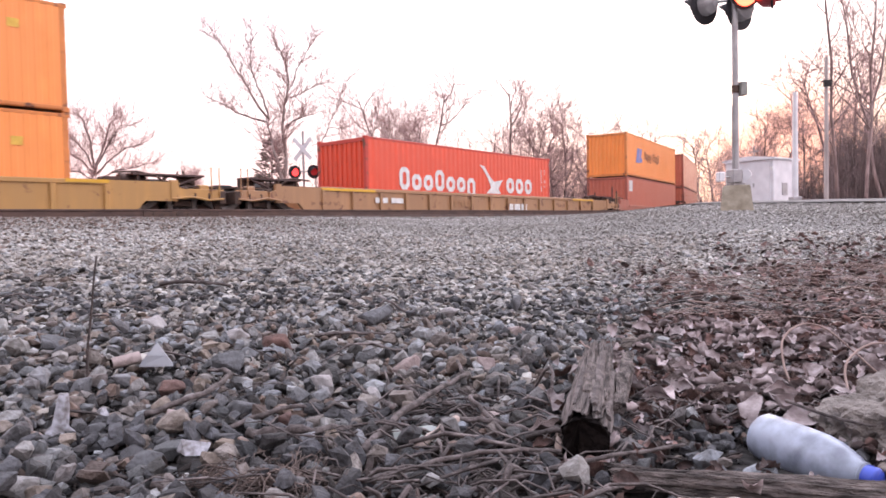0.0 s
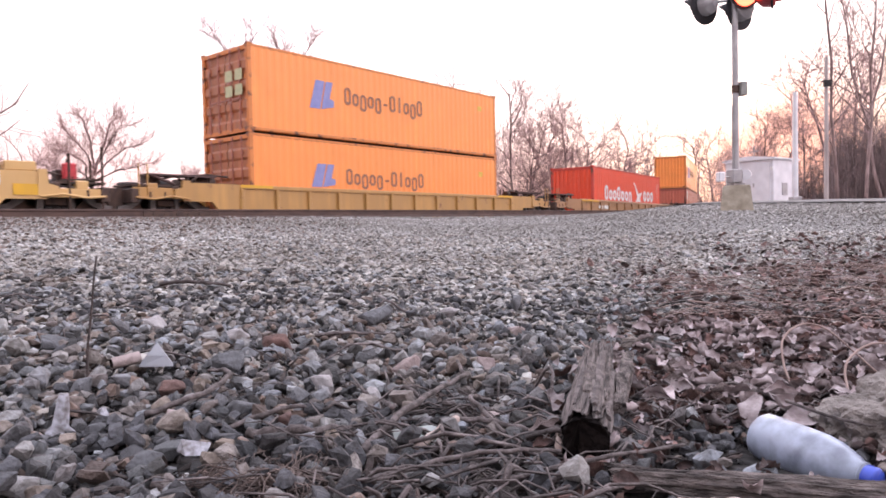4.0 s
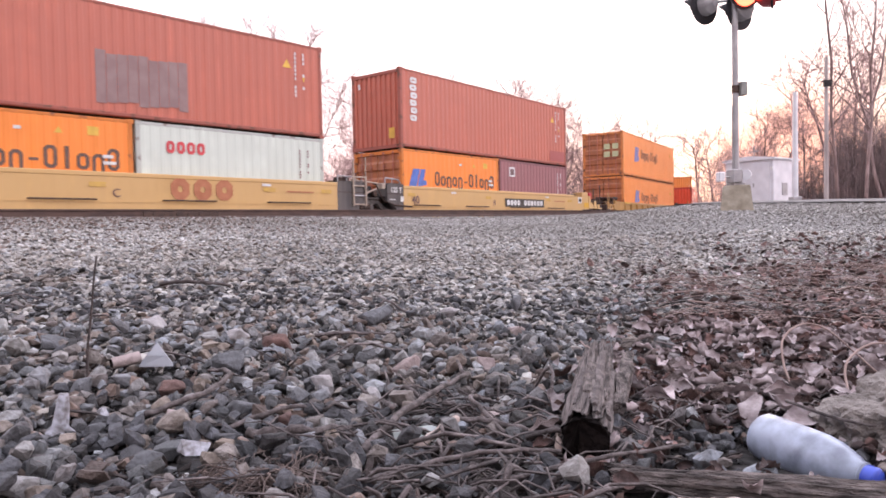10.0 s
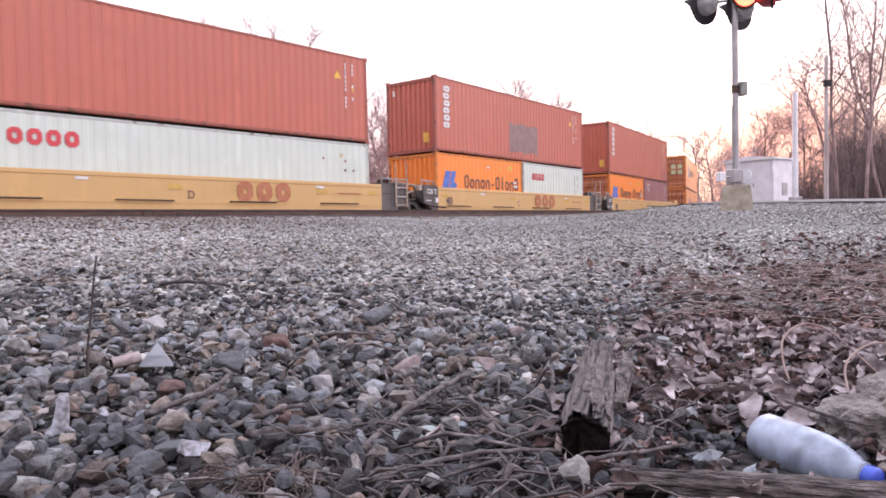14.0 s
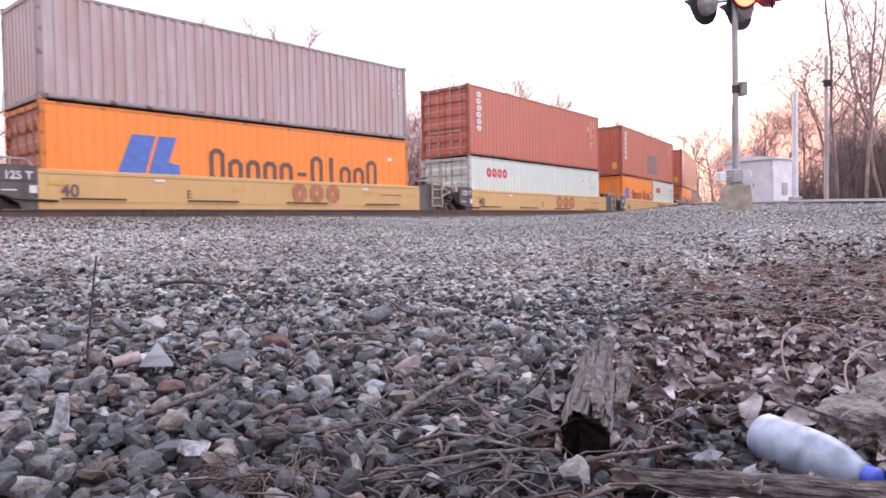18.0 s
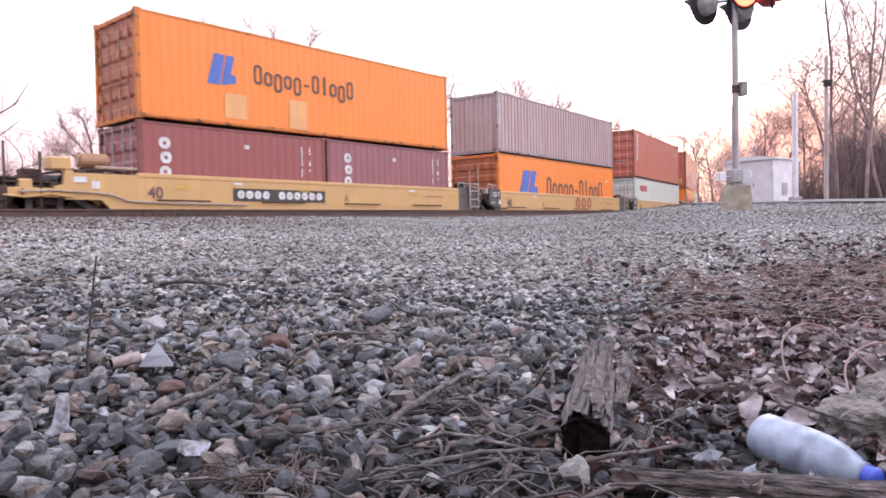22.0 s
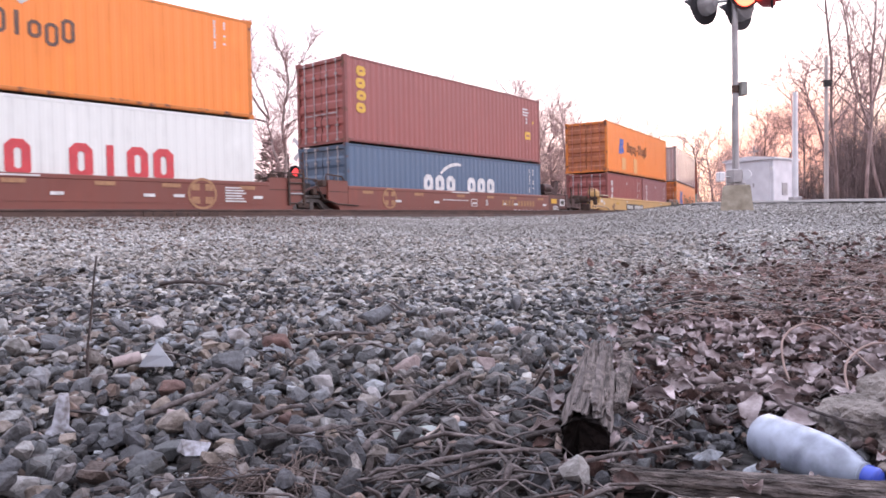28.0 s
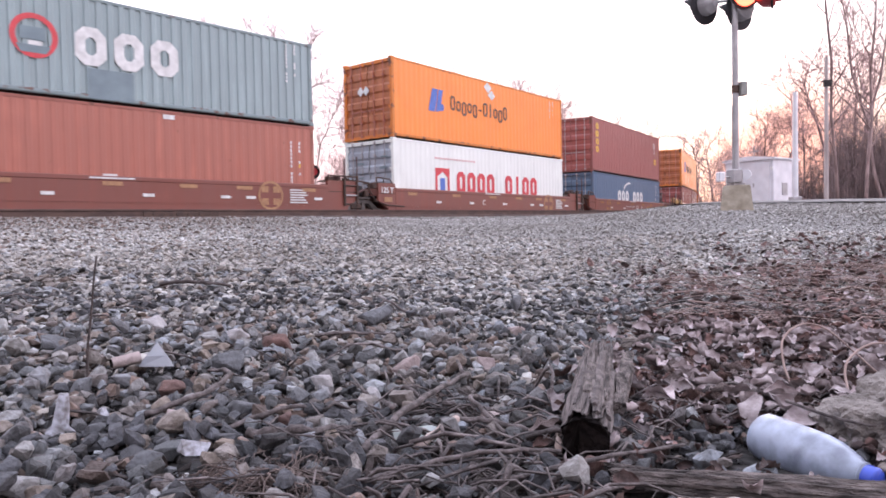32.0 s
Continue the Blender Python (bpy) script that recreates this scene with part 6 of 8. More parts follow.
scrap("glass_shard", -0.044, 1.33, 0.11, M_GLASS_G, "pale green bottle glass shard", "glass shard", 74, 0.12, 20, 0.03, 50)
scrap("shell_fragment", 0.082, 1.385, 0.05, M_STONE_P, "pinkish shell-like fragment among twigs", "litter", 75, 0.5, 0, 0.05)
lathe_ob = empty("cup_stub", "short pale paper tube with a black disc for the shade in the bore", "litter", "litter on the stones")
lathe("tube_wall", [(0.0, 0.014), (0.07, 0.016), (0.07, 0.013), (0.004, 0.011)], M_STONE_P, lathe_ob, 16, 0.2)
# flat black disc paints the shade inside the open end
part("dark_bore", cyl((-0.001, 0, 0), (0.002, 0, 0), 0.0115, 14), M_HOLE_SHADE, lathe_ob, "black disc for the shade in the bore")
lathe_ob.matrix_world = pose(-0.845, 1.79, ground_z(-0.845, 1.79) + 0.05, 0, -6, 42)
c_ = empty("paper_cup", "small white crushed paper cup standing on stones", "litter", "litter on the stones")
lathe("cup_wall", [(0.0, 0.028), (0.012, 0.016), (0.05, 0.013), (0.075, 0.009), (0.076, 0.001)], M_PAPER, c_, 14, 0.4)
c_.matrix_world = pose(-0.746, 1.36, ground_z(-0.746, 1.36) + 0.02, 0, -82, 0)

# ---- trees ----
def grow(seed, height, spread_, levels=4, trunk_r=0.2, fork=0.3, upward=0.55, twig_len=0.9, kids=(7, 5, 4, 3), lean=0.0, stout_twigs=1.0):
    """Branches of a bare tree: two lists of tubes, the stout wood and the fine wood."""
    r = random.Random(seed)
    stout, fine = [], []

    def branch(p, d, length, rad, level):
        n = 5 if level < 2 else (4 if level == 2 else 2)
        pts, rads = [p.copy()], [rad]
        q, v = p.copy(), d.normalized()
        for i in range(n):
            jit = 0.10 if level == 0 else 0.22
            v = (v + Vector((r.gauss(0, jit), r.gauss(0, jit), r.gauss(0, jit) + (0.10 if level else 0.0)))).normalized()
            q = q + v * length / n
            pts.append(q.copy())
            rads.append(rad * (1 - (0.72 if level else 0.62) * (i + 1) / n))
        (stout if level < 2 else fine).append(tube_arrays(pts, rads, (8, 6, 4, 3, 3)[level]))
        if level >= levels:
            return
        k = kids[level]
        for j in range(k):
            t = (fork + (1 - fork) * (j + r.random()) / k) if level == 0 else (0.25 + 0.75 * (j + r.random()) / k)
            i = min(n - 1, int(t * n))
            at = pts[i].lerp(pts[i + 1], t * n - i)
            ax = (pts[i + 1] - pts[i]).normalized()
            side = ax.orthogonal().normalized()
            side.rotate(Matrix.Rotation(r.uniform(0, 6.28), 3, ax))
            nd = ax * (upward if level == 0 else 0.75) + side * r.uniform(0.6, 1.0)
            ln = spread_ * (1.15 - 0.5 * t) * r.uniform(0.75, 1.2) if level == 0 else length * r.uniform(0.42, 0.65)
            if level == levels - 1:
                ln = max(ln, twig_len * 0.6) * r.uniform(0.7, 1.2)
            branch(at, nd, ln, max((0.045, 0.024, 0.012, 0.008)[level] * stout_twigs, rads[i] * (0.5 if level == 0 else 0.45)), level + 1)

    branch(Vector((0, 0, 0)), Vector((lean, 0, 1)), height, trunk_r, 0)
    return stout, fine


def bare_tree(seed, height, spread_, label, bark, **kw):
    t = empty("tree", label, "tree", "bare trees behind the railway")
    stout, fine = grow(seed, height, spread_, **kw)
    v, f = merged_tubes(stout)
    tri_mesh("trunk", v, f, bark, smooth=True, parent=t)
    v, f = merged_tubes(fine)
    tri_mesh("crown", v, f, M_TWIG, smooth=True, parent=t)
    return t


F_PX = 1257.3


def stand(tree_ob, px, depth, turn=0.0, size=1.0, z=None):
    """Plants a tree at a bearing (by the tangent of its angle from straight ahead) and a depth."""
    x = (px - 784) / F_PX * depth
    z = Z0 - 0.1 if z is None else z
    tree_ob.matrix_world = Matrix.Translation((x, depth, z)) @ Matrix.Rotation(turn, 4, "Z") @ Matrix.Scale(size, 4)
    return tree_ob



def limbed_tree(seed, label, limbs, bark=M_BARK_P, thick=0.8, reach=1.5, dense=1.6, wide=1.0, stem=0.72):
    """A tree whose main limbs are given as (thickness at the foot, points in x and z); twigs grow from them at random."""
    r = random.Random(seed)
    t = empty("tree", label, "tree", "bare trees behind the railway")
    stout, fine = [], []

    def sprout(p, d, length, rad, level):
        pts, q, v = [p.copy()], p.copy(), d.normalized()
        n = 4 if level < 2 else 2
        for i in range(n):
            v = (v + Vector((r.gauss(0, 0.2), r.gauss(0, 0.2), r.gauss(0, 0.2) + 0.1))).normalized()
            q = q + v * length / n
            pts.append(q.copy())
        fine.append(tube_arrays(pts, [rad * (1 - 0.8 * i / n) for i in range(n + 1)], 4 if level == 0 else 3))
        if level < 2:
            for j in range(5):
                a = pts[1 + (j % n)]
                sprout(a, v * 0.8 + Vector((r.gauss(0, 0.6), r.gauss(0, 0.6), r.gauss(0.15, 0.4))), length * r.uniform(0.4, 0.65), rad * 0.62, level + 1)

    for rad, flat in limbs:
        rad *= stem
        y = 0.0
        pts = []
        for x, z in flat:
            pts.append(Vector((x * wide, y, z)))
            y += r.gauss(0, 0.45)
        smooth = []
        for a, b in zip(pts, pts[1:]):
            for k in range(4):
                smooth.append(a.lerp(b, k / 4) + Vector((r.gauss(0, 0.035), r.gauss(0, 0.05), r.gauss(0, 0.035))))
        smooth.append(pts[-1])
        m = len(smooth)
        stout.append(tube_arrays(smooth, [rad * (1 - 0.78 * i / (m - 1)) for i in range(m)], 7))
        for i in range(3, m - 1):
            for _ in range(int(dense + r.random())):
                d = (smooth[i + 1] - smooth[i]).normalized()
                sprout(smooth[i], d * 0.8 + Vector((r.gauss(0, 0.7), r.gauss(0, 0.6), r.gauss(0.2, 0.4))), r.uniform(0.7, 1.7) * reach, max(0.028, rad * 0.26) * thick, 0)
    for nm, tubes, mat in (("trunk", stout, bark), ("crown", fine, M_TWIG)):
        v, f = merged_tubes(tubes)
        tri_mesh(nm, v, f, mat, smooth=True, parent=t)
    return t


T_ROUND = limbed_tree(11, "round-crowned bare tree, pinkish grey at dusk", (
    (0.26, ((0.0, 0.0), (0.05, 2.6), (0.0, 5.0))), (0.15, ((0.0, 4.9), (-0.25, 7.0), (-0.45, 8.5), (-0.87, 9.2))), (0.15, ((0.0, 4.9), (0.29, 7.0), (0.7, 8.4), (1.0, 9.2))),
    (0.11, ((0.0, 4.6), (-0.87, 5.8), (-1.7, 6.4), (-2.5, 6.6))), (0.12, ((0.0, 4.8), (-0.7, 6.4), (-1.5, 7.6), (-2.0, 8.3))), (0.12, ((0.0, 4.6), (0.8, 5.8), (1.8, 6.6), (3.0, 6.8))),
    (0.12, ((0.0, 4.8), (0.7, 6.6), (1.8, 7.8), (2.6, 8.3))), (0.10, ((0.0, 4.2), (1.2, 5.0), (2.4, 5.2), (3.7, 5.6))), (0.09, ((0.0, 4.2), (-1.0, 4.9), (-1.9, 5.0), (-2.7, 5.2)))), M_BARK, 0.78, 1.1, 3.0, 1.22, 0.66)
stand(T_ROUND, 173, 52)
T_BIG = limbed_tree(27, "tall open bare tree with pale forking limbs", (
    (0.24, ((0.1, 0.0), (0.0, 3.7), (-0.3, 5.4), (-0.75, 7.6))), (0.20, ((0.2, 0.0), (0.1, 3.7), (0.25, 5.4), (0.18, 6.9), (0.3, 8.3), (0.62, 9.9), (0.3, 11.5), (-0.3, 12.9))),
    (0.11, ((-0.75, 7.4), (-2.2, 7.9), (-3.2, 8.7), (-4.3, 9.3))), (0.12, ((-0.75, 7.6), (-1.6, 9.3), (-2.4, 10.9), (-3.1, 12.5), (-4.0, 13.3))),
    (0.10, ((-0.7, 7.6), (-1.0, 9.3), (-1.6, 10.9), (-1.8, 12.5), (-1.4, 13.9))), (0.08, ((0.5, 9.0), (1.4, 9.4), (2.4, 10.0))), (0.08, ((0.2, 7.1), (1.0, 7.7), (1.5, 7.8))),
    (0.08, ((0.55, 9.8), (1.0, 11.1), (1.5, 12.3), (2.1, 13.1)))), wide=1.18, dense=2.3)
stand(T_BIG, 505, 47, 0.0, 1.0)
stand(limbed_tree(31, "slight leaning bare tree with few limbs", ((0.09, ((0.0, 0.0), (0.0, 4.0), (0.4, 6.0), (1.1, 7.4), (1.7, 8.8), (2.2, 10.6))), (0.05, ((1.0, 7.2), (1.9, 7.3), (2.6, 7.5))))), 560, 49)
T_SLIM = bare_tree(37, 10.0, 4.2, "slim upright bare tree with fine twigs", M_BARK, trunk_r=0.12, fork=0.15, upward=1.0, kids=(12, 6, 5, 4), stout_twigs=1.0)
T_WIDE = bare_tree(41, 7.5, 4.2, "low spreading bare tree of many stems", M_BARK, trunk_r=0.15, fork=0.06, upward=0.8, kids=(12, 6, 5, 4), stout_twigs=1.35)
T_TALL = bare_tree(53, 16.0, 4.6, "tall bare woodland tree with rough dark bark", M_BARK, trunk_r=0.115, fork=0.25, upward=0.9, kids=(12, 5, 5, 3), stout_twigs=0.85)
T_SIDE = bare_tree(67, 14.0, 6.5, "large bare tree reaching thin branches inwards", M_BARK, trunk_r=0.24, fork=0.3, upward=0.5, kids=(10, 5, 5, 3))
stand(T_SIDE, -158, 40, 0.5, 1.0)
stand(T_SLIM, 690, 72, 0.0, 1.35)
stand(T_WIDE, 640, 66, 1.0, 0.9)
stand(T_TALL, 1484, 45, 0.2, 1.05)
for src, px, depth, turn, size in ((T_SLIM, 762, 74, 2.0, 1.42), (T_WIDE, 725, 70, 3.1, 1.15), (T_WIDE, 668, 69, 4.3, 1.15), (T_WIDE, 700, 74, 5.6, 1.25), (T_SLIM, 735, 76, 4.1, 1.25), (T_WIDE, 985, 78, 3.7, 1.2), (T_WIDE, 935, 76, 0.9, 1.1), (T_SLIM, 908, 74, 1.2, 1.40), (T_SLIM, 938, 78, 3.4, 1.2), (T_SLIM, 1004, 76, 4.4, 1.38), (T_SLIM, 972, 80, 5.2, 1.1), (T_WIDE, 870, 72, 2.2, 1.0), (T_WIDE, 1035, 80, 0.3, 1.2),
                                   (T_WIDE, 1100, 92, 1.4, 1.35), (T_WIDE, 1150, 95, 2.9, 1.25), (T_ROUND, 1125, 98, 1.0, 0.95), (T_SLIM, 1240, 85, 0.6, 1.0), (T_WIDE, 1265, 88, 4.0, 1.2), (T_SLIM, 1290, 90, 3.0, 0.95), (T_ROUND, 345, 70, 2.0, 0.70), (T_WIDE, 30, 60, 1.7, 0.9), (T_WIDE, 95, 70, 3.3, 0.9), (T_WIDE, 250, 75, 3.3, 0.7), (T_WIDE, 600, 70, 0.3, 0.75),
                                   (T_SLIM, 1352, 60, 1.0, 0.85), (T_SLIM, 1378, 64, 2.6, 0.88), (T_WIDE, 1335, 66, 2.0, 0.9), (T_SLIM, 1424, 56, 4.0, 0.92), (T_TALL, 1496, 54, 1.9, 1.15), (T_TALL, 1532, 43, 3.3, 1.0), (T_TALL, 1572, 47, 4.6, 1.1), (T_TALL, 1640, 44, 0.9, 1.1), (T_SLIM, 1475, 58, 5.0, 1.3), (T_SLIM, 1515, 60, 0.8, 1.3), (T_SLIM, 1555, 56, 2.3, 1.2), (T_TALL, 1606, 58, 2.3, 1.15)):
    m = Matrix.Translation(((px - 784) / F_PX * depth, depth, Z0 - 0.1)) @ Matrix.Rotation(turn, 4, "Z")
    k = copy_thing(src, m)
    k.scale = (size, size, size)


def evergreen(seed, height, label):
    r = random.Random(seed)
    t = empty("evergreen", label, "tree")
    v, f = tube_arrays([(0, 0, 0), (0.05, 0, height * 0.5), (0, 0, height)], [0.14, 0.09, 0.02], 7)
    tri_mesh("trunk", v, f, M_BARK, smooth=True, parent=t)
    tubes = []
    for i in range(420):
        z = height * (0.15 + 0.85 * r.random() ** 0.8)
        reach = (1 - z / height) * height * 0.36 + 0.2
        a, k = r.uniform(0, 6.28), r.random() ** 0.5
        p = Vector((math.cos(a) * reach * k, math.sin(a) * reach * k, z - 0.25 * reach * k))
        d = Vector((math.cos(a), math.sin(a), r.uniform(-0.1, 0.6))) * r.uniform(0.25, 0.6)
        tubes.append(tube_arrays([p, p + d * 0.5, p + d], [0.05, 0.07, 0.01], 3))
    v, f = merged_tubes(tubes)
    tri_mesh("crown", v, f, M_NEEDLE, parent=t)
    return t


stand(evergreen(5, 6.8, "small dark evergreen under the big bare tree"), 484, 51)
stand(evergreen(8, 7.6, "dark evergreen among bare trees"), 735, 78)
stand(evergreen(9, 4.5, "dark evergreen shrub behind the cars"), 468, 53)


M_BRUSH = material("dense_winter_brush", (0.30, 0.225, 0.22), (0.17, 0.125, 0.12), 1, 0.9, island=0.3)


def thicket(seed, px0, px1, depth, n, h0, h1, label, mat=M_TWIG):
    """Undergrowth too dense to count: thin upright stems with side twigs."""
    r = random.Random(seed)
    tubes = []
    for _ in range(n):
        d = depth + r.uniform(-4, 5)
        x = (r.uniform(px0, px1) - 784) / F_PX * d
        h = r.uniform(h0, h1)
        p = Vector((x, d, Z0 - 0.3))
        pts = [p]
        for i in range(4):
            p = p + Vector((r.gauss(0, 0.12), r.gauss(0, 0.12), 1)) * h / 4
            pts.append(p)
        tubes.append(tube_arrays(pts, [0.03, 0.025, 0.02, 0.013, 0.006], 3))
        for k in range(7):
            a = pts[1 + k % 4]
            e = a + Vector((r.gauss(0, 0.5), r.gauss(0, 0.5), r.uniform(0.2, 0.9)))
            tubes.append(tube_arrays([a, a.lerp(e, 0.5) + Vector((0, 0, 0.06)), e], [0.012, 0.009, 0.004], 3))
    v, f = merged_tubes(tubes)
    tri_mesh("thicket", v, f, mat, label, "undergrowth", "stuff", True)


thicket(1, 1470, 1640, 52, 1900, 2.5, 8.0, "dense dark winter undergrowth at the wood's edge", M_BRUSH)
thicket(7, 1400, 1480, 58, 260, 2.0, 6.5, "thin brush at the foot of the woods", M_BRUSH)
thicket(2, 880, 1060, 84, 800, 4, 9.5, "dense grey bare saplings")
thicket(3, 575, 760, 72, 620, 2.5, 8, "bare saplings and brush behind the railway")
thicket(4, 1225, 1470, 75, 420, 2, 6, "bare brush at the edge of a wood")
thicket(5, -60, 480, 85, 420, 1.5, 4.5, "far brush along the railway")
thicket(6, 720, 1225, 100, 650, 2, 7, "far brush along the railway bend")

# ---- crossing signal ----
M_LENS = glow("lit_red_lens", (1.0, 0.085, 0.04), 4.0)
M_LENS_R = glow("red_lens", (1.0, 0.05, 0.05), 1.3)
M_LENS_D = glow("dim_red_lens", (0.30, 0.015, 0.02), 0.15)
MX, MY = 4.435, 10.72
MZ = ground_z(MX, MY)
signal = empty("crossing_signal", "railway crossing signal mast with red flashing lamps on a concrete base", "crossing signal")
signal.matrix_world = pose(MX, MY, MZ, 0, 0, 8) @ Matrix.Scale(0.63, 4)
bm = bmesh.new()
lo = [bm.verts.new((x, y, -0.25)) for x, y in ((-0.40, -0.40), (0.40, -0.40), (0.40, 0.40), (-0.40, 0.40))]
mid = [bm.verts.new((v.co.x * 0.78, v.co.y * 0.78, 0.56)) for v in lo]
hi = [bm.verts.new((v.co.x * 0.95, v.co.y * 0.95, 0.60)) for v in mid]
for a, b in ((lo, mid), (mid, hi)):
    for i in range(4):
        bm.faces.new((a[i], a[(i + 1) % 4], b[(i + 1) % 4], b[i]))
bm.faces.new(hi)
bm.transform(Matrix.Rotation(radians(-28), 4, "Z") @ Matrix.Diagonal((0.96, 0.96, 1, 1)))
part("concrete_base", bm, M_CONCRETE, signal)
bm = box((-0.16, -0.16, 0.60), (0.16, 0.16, 0.66), 0.01)
add_cyl(bm, (0, 0, 0.66), (0, 0, 0.80), 0.12, 14, 0.09)
part("mast_foot", bm, M_GALV, signal)
part("terminal_box", box((-0.20, -0.22, 0.66), (0.05, 0.10, 0.98), 0.02), M_GALV, signal)
part("cable_box", box((-0.52, -0.16, 0.70), (-0.36, 0.02, 0.92), 0.02), M_CABIN, signal, "small white cable box")
part("box_bracket", cyl((-0.38, -0.07, 0.80), (-0.18, -0.07, 0.80), 0.02, 8), M_GALV, signal)
part("meter_disc", cyl((0.09, -0.25, 0.84), (0.14, -0.20, 0.84), 0.125, 20), M_CABIN, signal, "round pale cover plate")
part("mast", cyl((0, 0, 0.7), (0, 0, 6.2), 0.072, 16), M_GALV, signal, "grey steel mast")
M_HOUS_D = material("dull_grey_box", (0.27, 0.27, 0.25), (0.19, 0.185, 0.175), 6, 0.6)
part("mast_box", box((0.08, -0.12, 2.74), (0.25, 0.10, 3.06), 0.015), M_HOUS_D, signal, "small dark box on the mast")
part("mast_clamp", cyl((0, 0, 2.80), (0, 0, 2.98), 0.085, 14), M_STEEL, signal)
part("conduit", cyl((-0.085, 0, 0.8), (-0.085, 0, 2.5), 0.014, 8), M_GALV, signal)
M_DISC = material("black_lamp_disc", (0.022, 0.019, 0.024), (0.012, 0.011, 0.013), 6, 0.85)
M_HOUS = material("grey_lamp_housing", (0.40, 0.39, 0.40), (0.28, 0.27, 0.28), 6, 0.4, 0.3)


def lamp_unit(loc, turn, lens, hood, disc_r=0.29, reach=0.32, case=None):
    """A round crossing lamp: disc, housing, hood and lens; it faces its own -y."""
    m = pose(*loc, 0, 0, turn) @ Matrix.Scale(1.6, 4)
    bm = cyl((0, 0.0, 0), (0, 0.025, 0), disc_r, 32)
    bm.transform(m)
    disc = part("lamp_disc", bm, M_DISC, signal, "black round lamp background")
    bm = cyl((0, 0.02, 0), (0, 0.14, 0), 0.17, 20, 0.15)
    add_cyl(bm, (0, 0.14, 0), (0, 0.22, 0), 0.15, 20, 0.07)
    bm.transform(m)
    part("housing", bm, case or M_HOUS, disc)
    bm = cyl((0, -0.03, 0), (0, -0.005, 0), 0.15, 24)
    bm.transform(m)
    part("lens", bm, lens, disc, "red lens")
    bm = bmesh.new()
    a, b = [], []
    for i in range(17):
        w = math.pi * (-0.12 + 1.24 * i / 16)
        a.append(bm.verts.new((math.cos(w) * 0.165, 0, math.sin(w) * 0.165)))
        b.append(bm.verts.new((math.cos(w) * 0.16, -reach * (0.35 + 0.65 * math.sin(max(0, min(math.pi, w)))), math.sin(w) * 0.16)))
    for i in range(16):
        bm.faces.new((a[i], a[i + 1], b[i + 1], b[i]))
    bm.transform(m)
    part("hood", bm, hood, disc)


# red glow of the lenses on hoods and housing put into their colour
M_HOOD_GLOW = material("glow_red_hood", (0.30, 0.03, 0.04), (0.2, 0.02, 0.03), 6, 0.4)
part("lamp_arm", cyl((-0.62, 0.30, 5.0), (0.75, -0.40, 5.0), 0.035, 10), M_GALV, signal)
lamp_unit((-0.60, 0.36, 4.97), 203, M_LENS_D, M_DISC)
lamp_unit((0.20, 0.17, 4.80), 203, M_LENS_D, M_DISC)
lamp_unit((0.14, -0.22, 5.03), -14, M_LENS, M_HOOD_GLOW, 0.19, 0.20)
lamp_unit((0.70, -0.45, 4.99), 54, M_LENS_D, M_HOOD_GLOW, 0.19, 0.46, M_HOOD_GLOW)

# ---- the other crossing signal, beyond the railway ----
FD = 28.0
far_signal = empty("crossing_signal", "far crossing signal with crossbuck and red lamps behind the train", "crossing signal")
far_signal.matrix_world = pose((541 - 784) / F_PX * FD, FD, Z0 - 0.3, 0, 0, -6)
part("concrete_base", box((-0.35, -0.35, -0.2), (0.35, 0.35, 0.25), 0.03), M_CONCRETE, far_signal)
part("mast", cyl((0, 0, 0.2), (0, 0, 4.30), 0.05, 12), M_GALV, far_signal, "grey steel mast")
for sgn in (-1, 1):
    bm = box((-0.56, -0.012, -0.085), (0.56, 0.012, 0.085), 0.004)
    bm.transform(pose(0, -0.08 - 0.03 * sgn, 3.60, 0, 0, -12) @ Matrix.Rotation(radians(48 * sgn), 4, "Y"))
    part("crossbuck_board", bm, M_CABIN, far_signal, "faded pale crossbuck board")
part("lamp_arm", cyl((-0.42, 0, 2.72), (0.42, 0, 2.72), 0.03, 8), M_GALV, far_signal)
for sgn, lens in ((-1, M_LENS_R), (1, M_LENS_D)):
    turned = pose(0.38 * sgn, 0, 2.70, 0, 0, 46)
    bm = cyl((0, -0.06, 0), (0, -0.03, 0), 0.27, 28)
    bm.transform(turned)
    disc = part("lamp_disc", bm, M_DISC, far_signal, "black round lamp background")
    bm = cyl((0, -0.09, 0), (0, -0.062, 0), 0.15, 20)
    bm.transform(turned)
    part("lens", bm, lens, disc, "red lens")
    bm = bmesh.new()
    ra, rb = [], []
    for i in range(13):
        w = math.pi * (-0.1 + 1.2 * i / 12)
        ra.append(bm.verts.new((math.cos(w) * 0.165, -0.06, math.sin(w) * 0.165)))
        rb.append(bm.verts.new((math.cos(w) * 0.16, -0.10 - 0.22 * max(0.0, math.sin(w)), math.sin(w) * 0.16)))
    for i in range(12):
        bm.faces.new((ra[i], ra[i + 1], rb[i + 1], rb[i]))
    bm.transform(turned)
    part("hood", bm, M_DISC, disc)
    bm = cyl((0, -0.03, 0), (0, 0.2, 0), 0.15, 16, 0.08)
    bm.transform(turned)
    part("housing", bm, M_HOUS, disc)

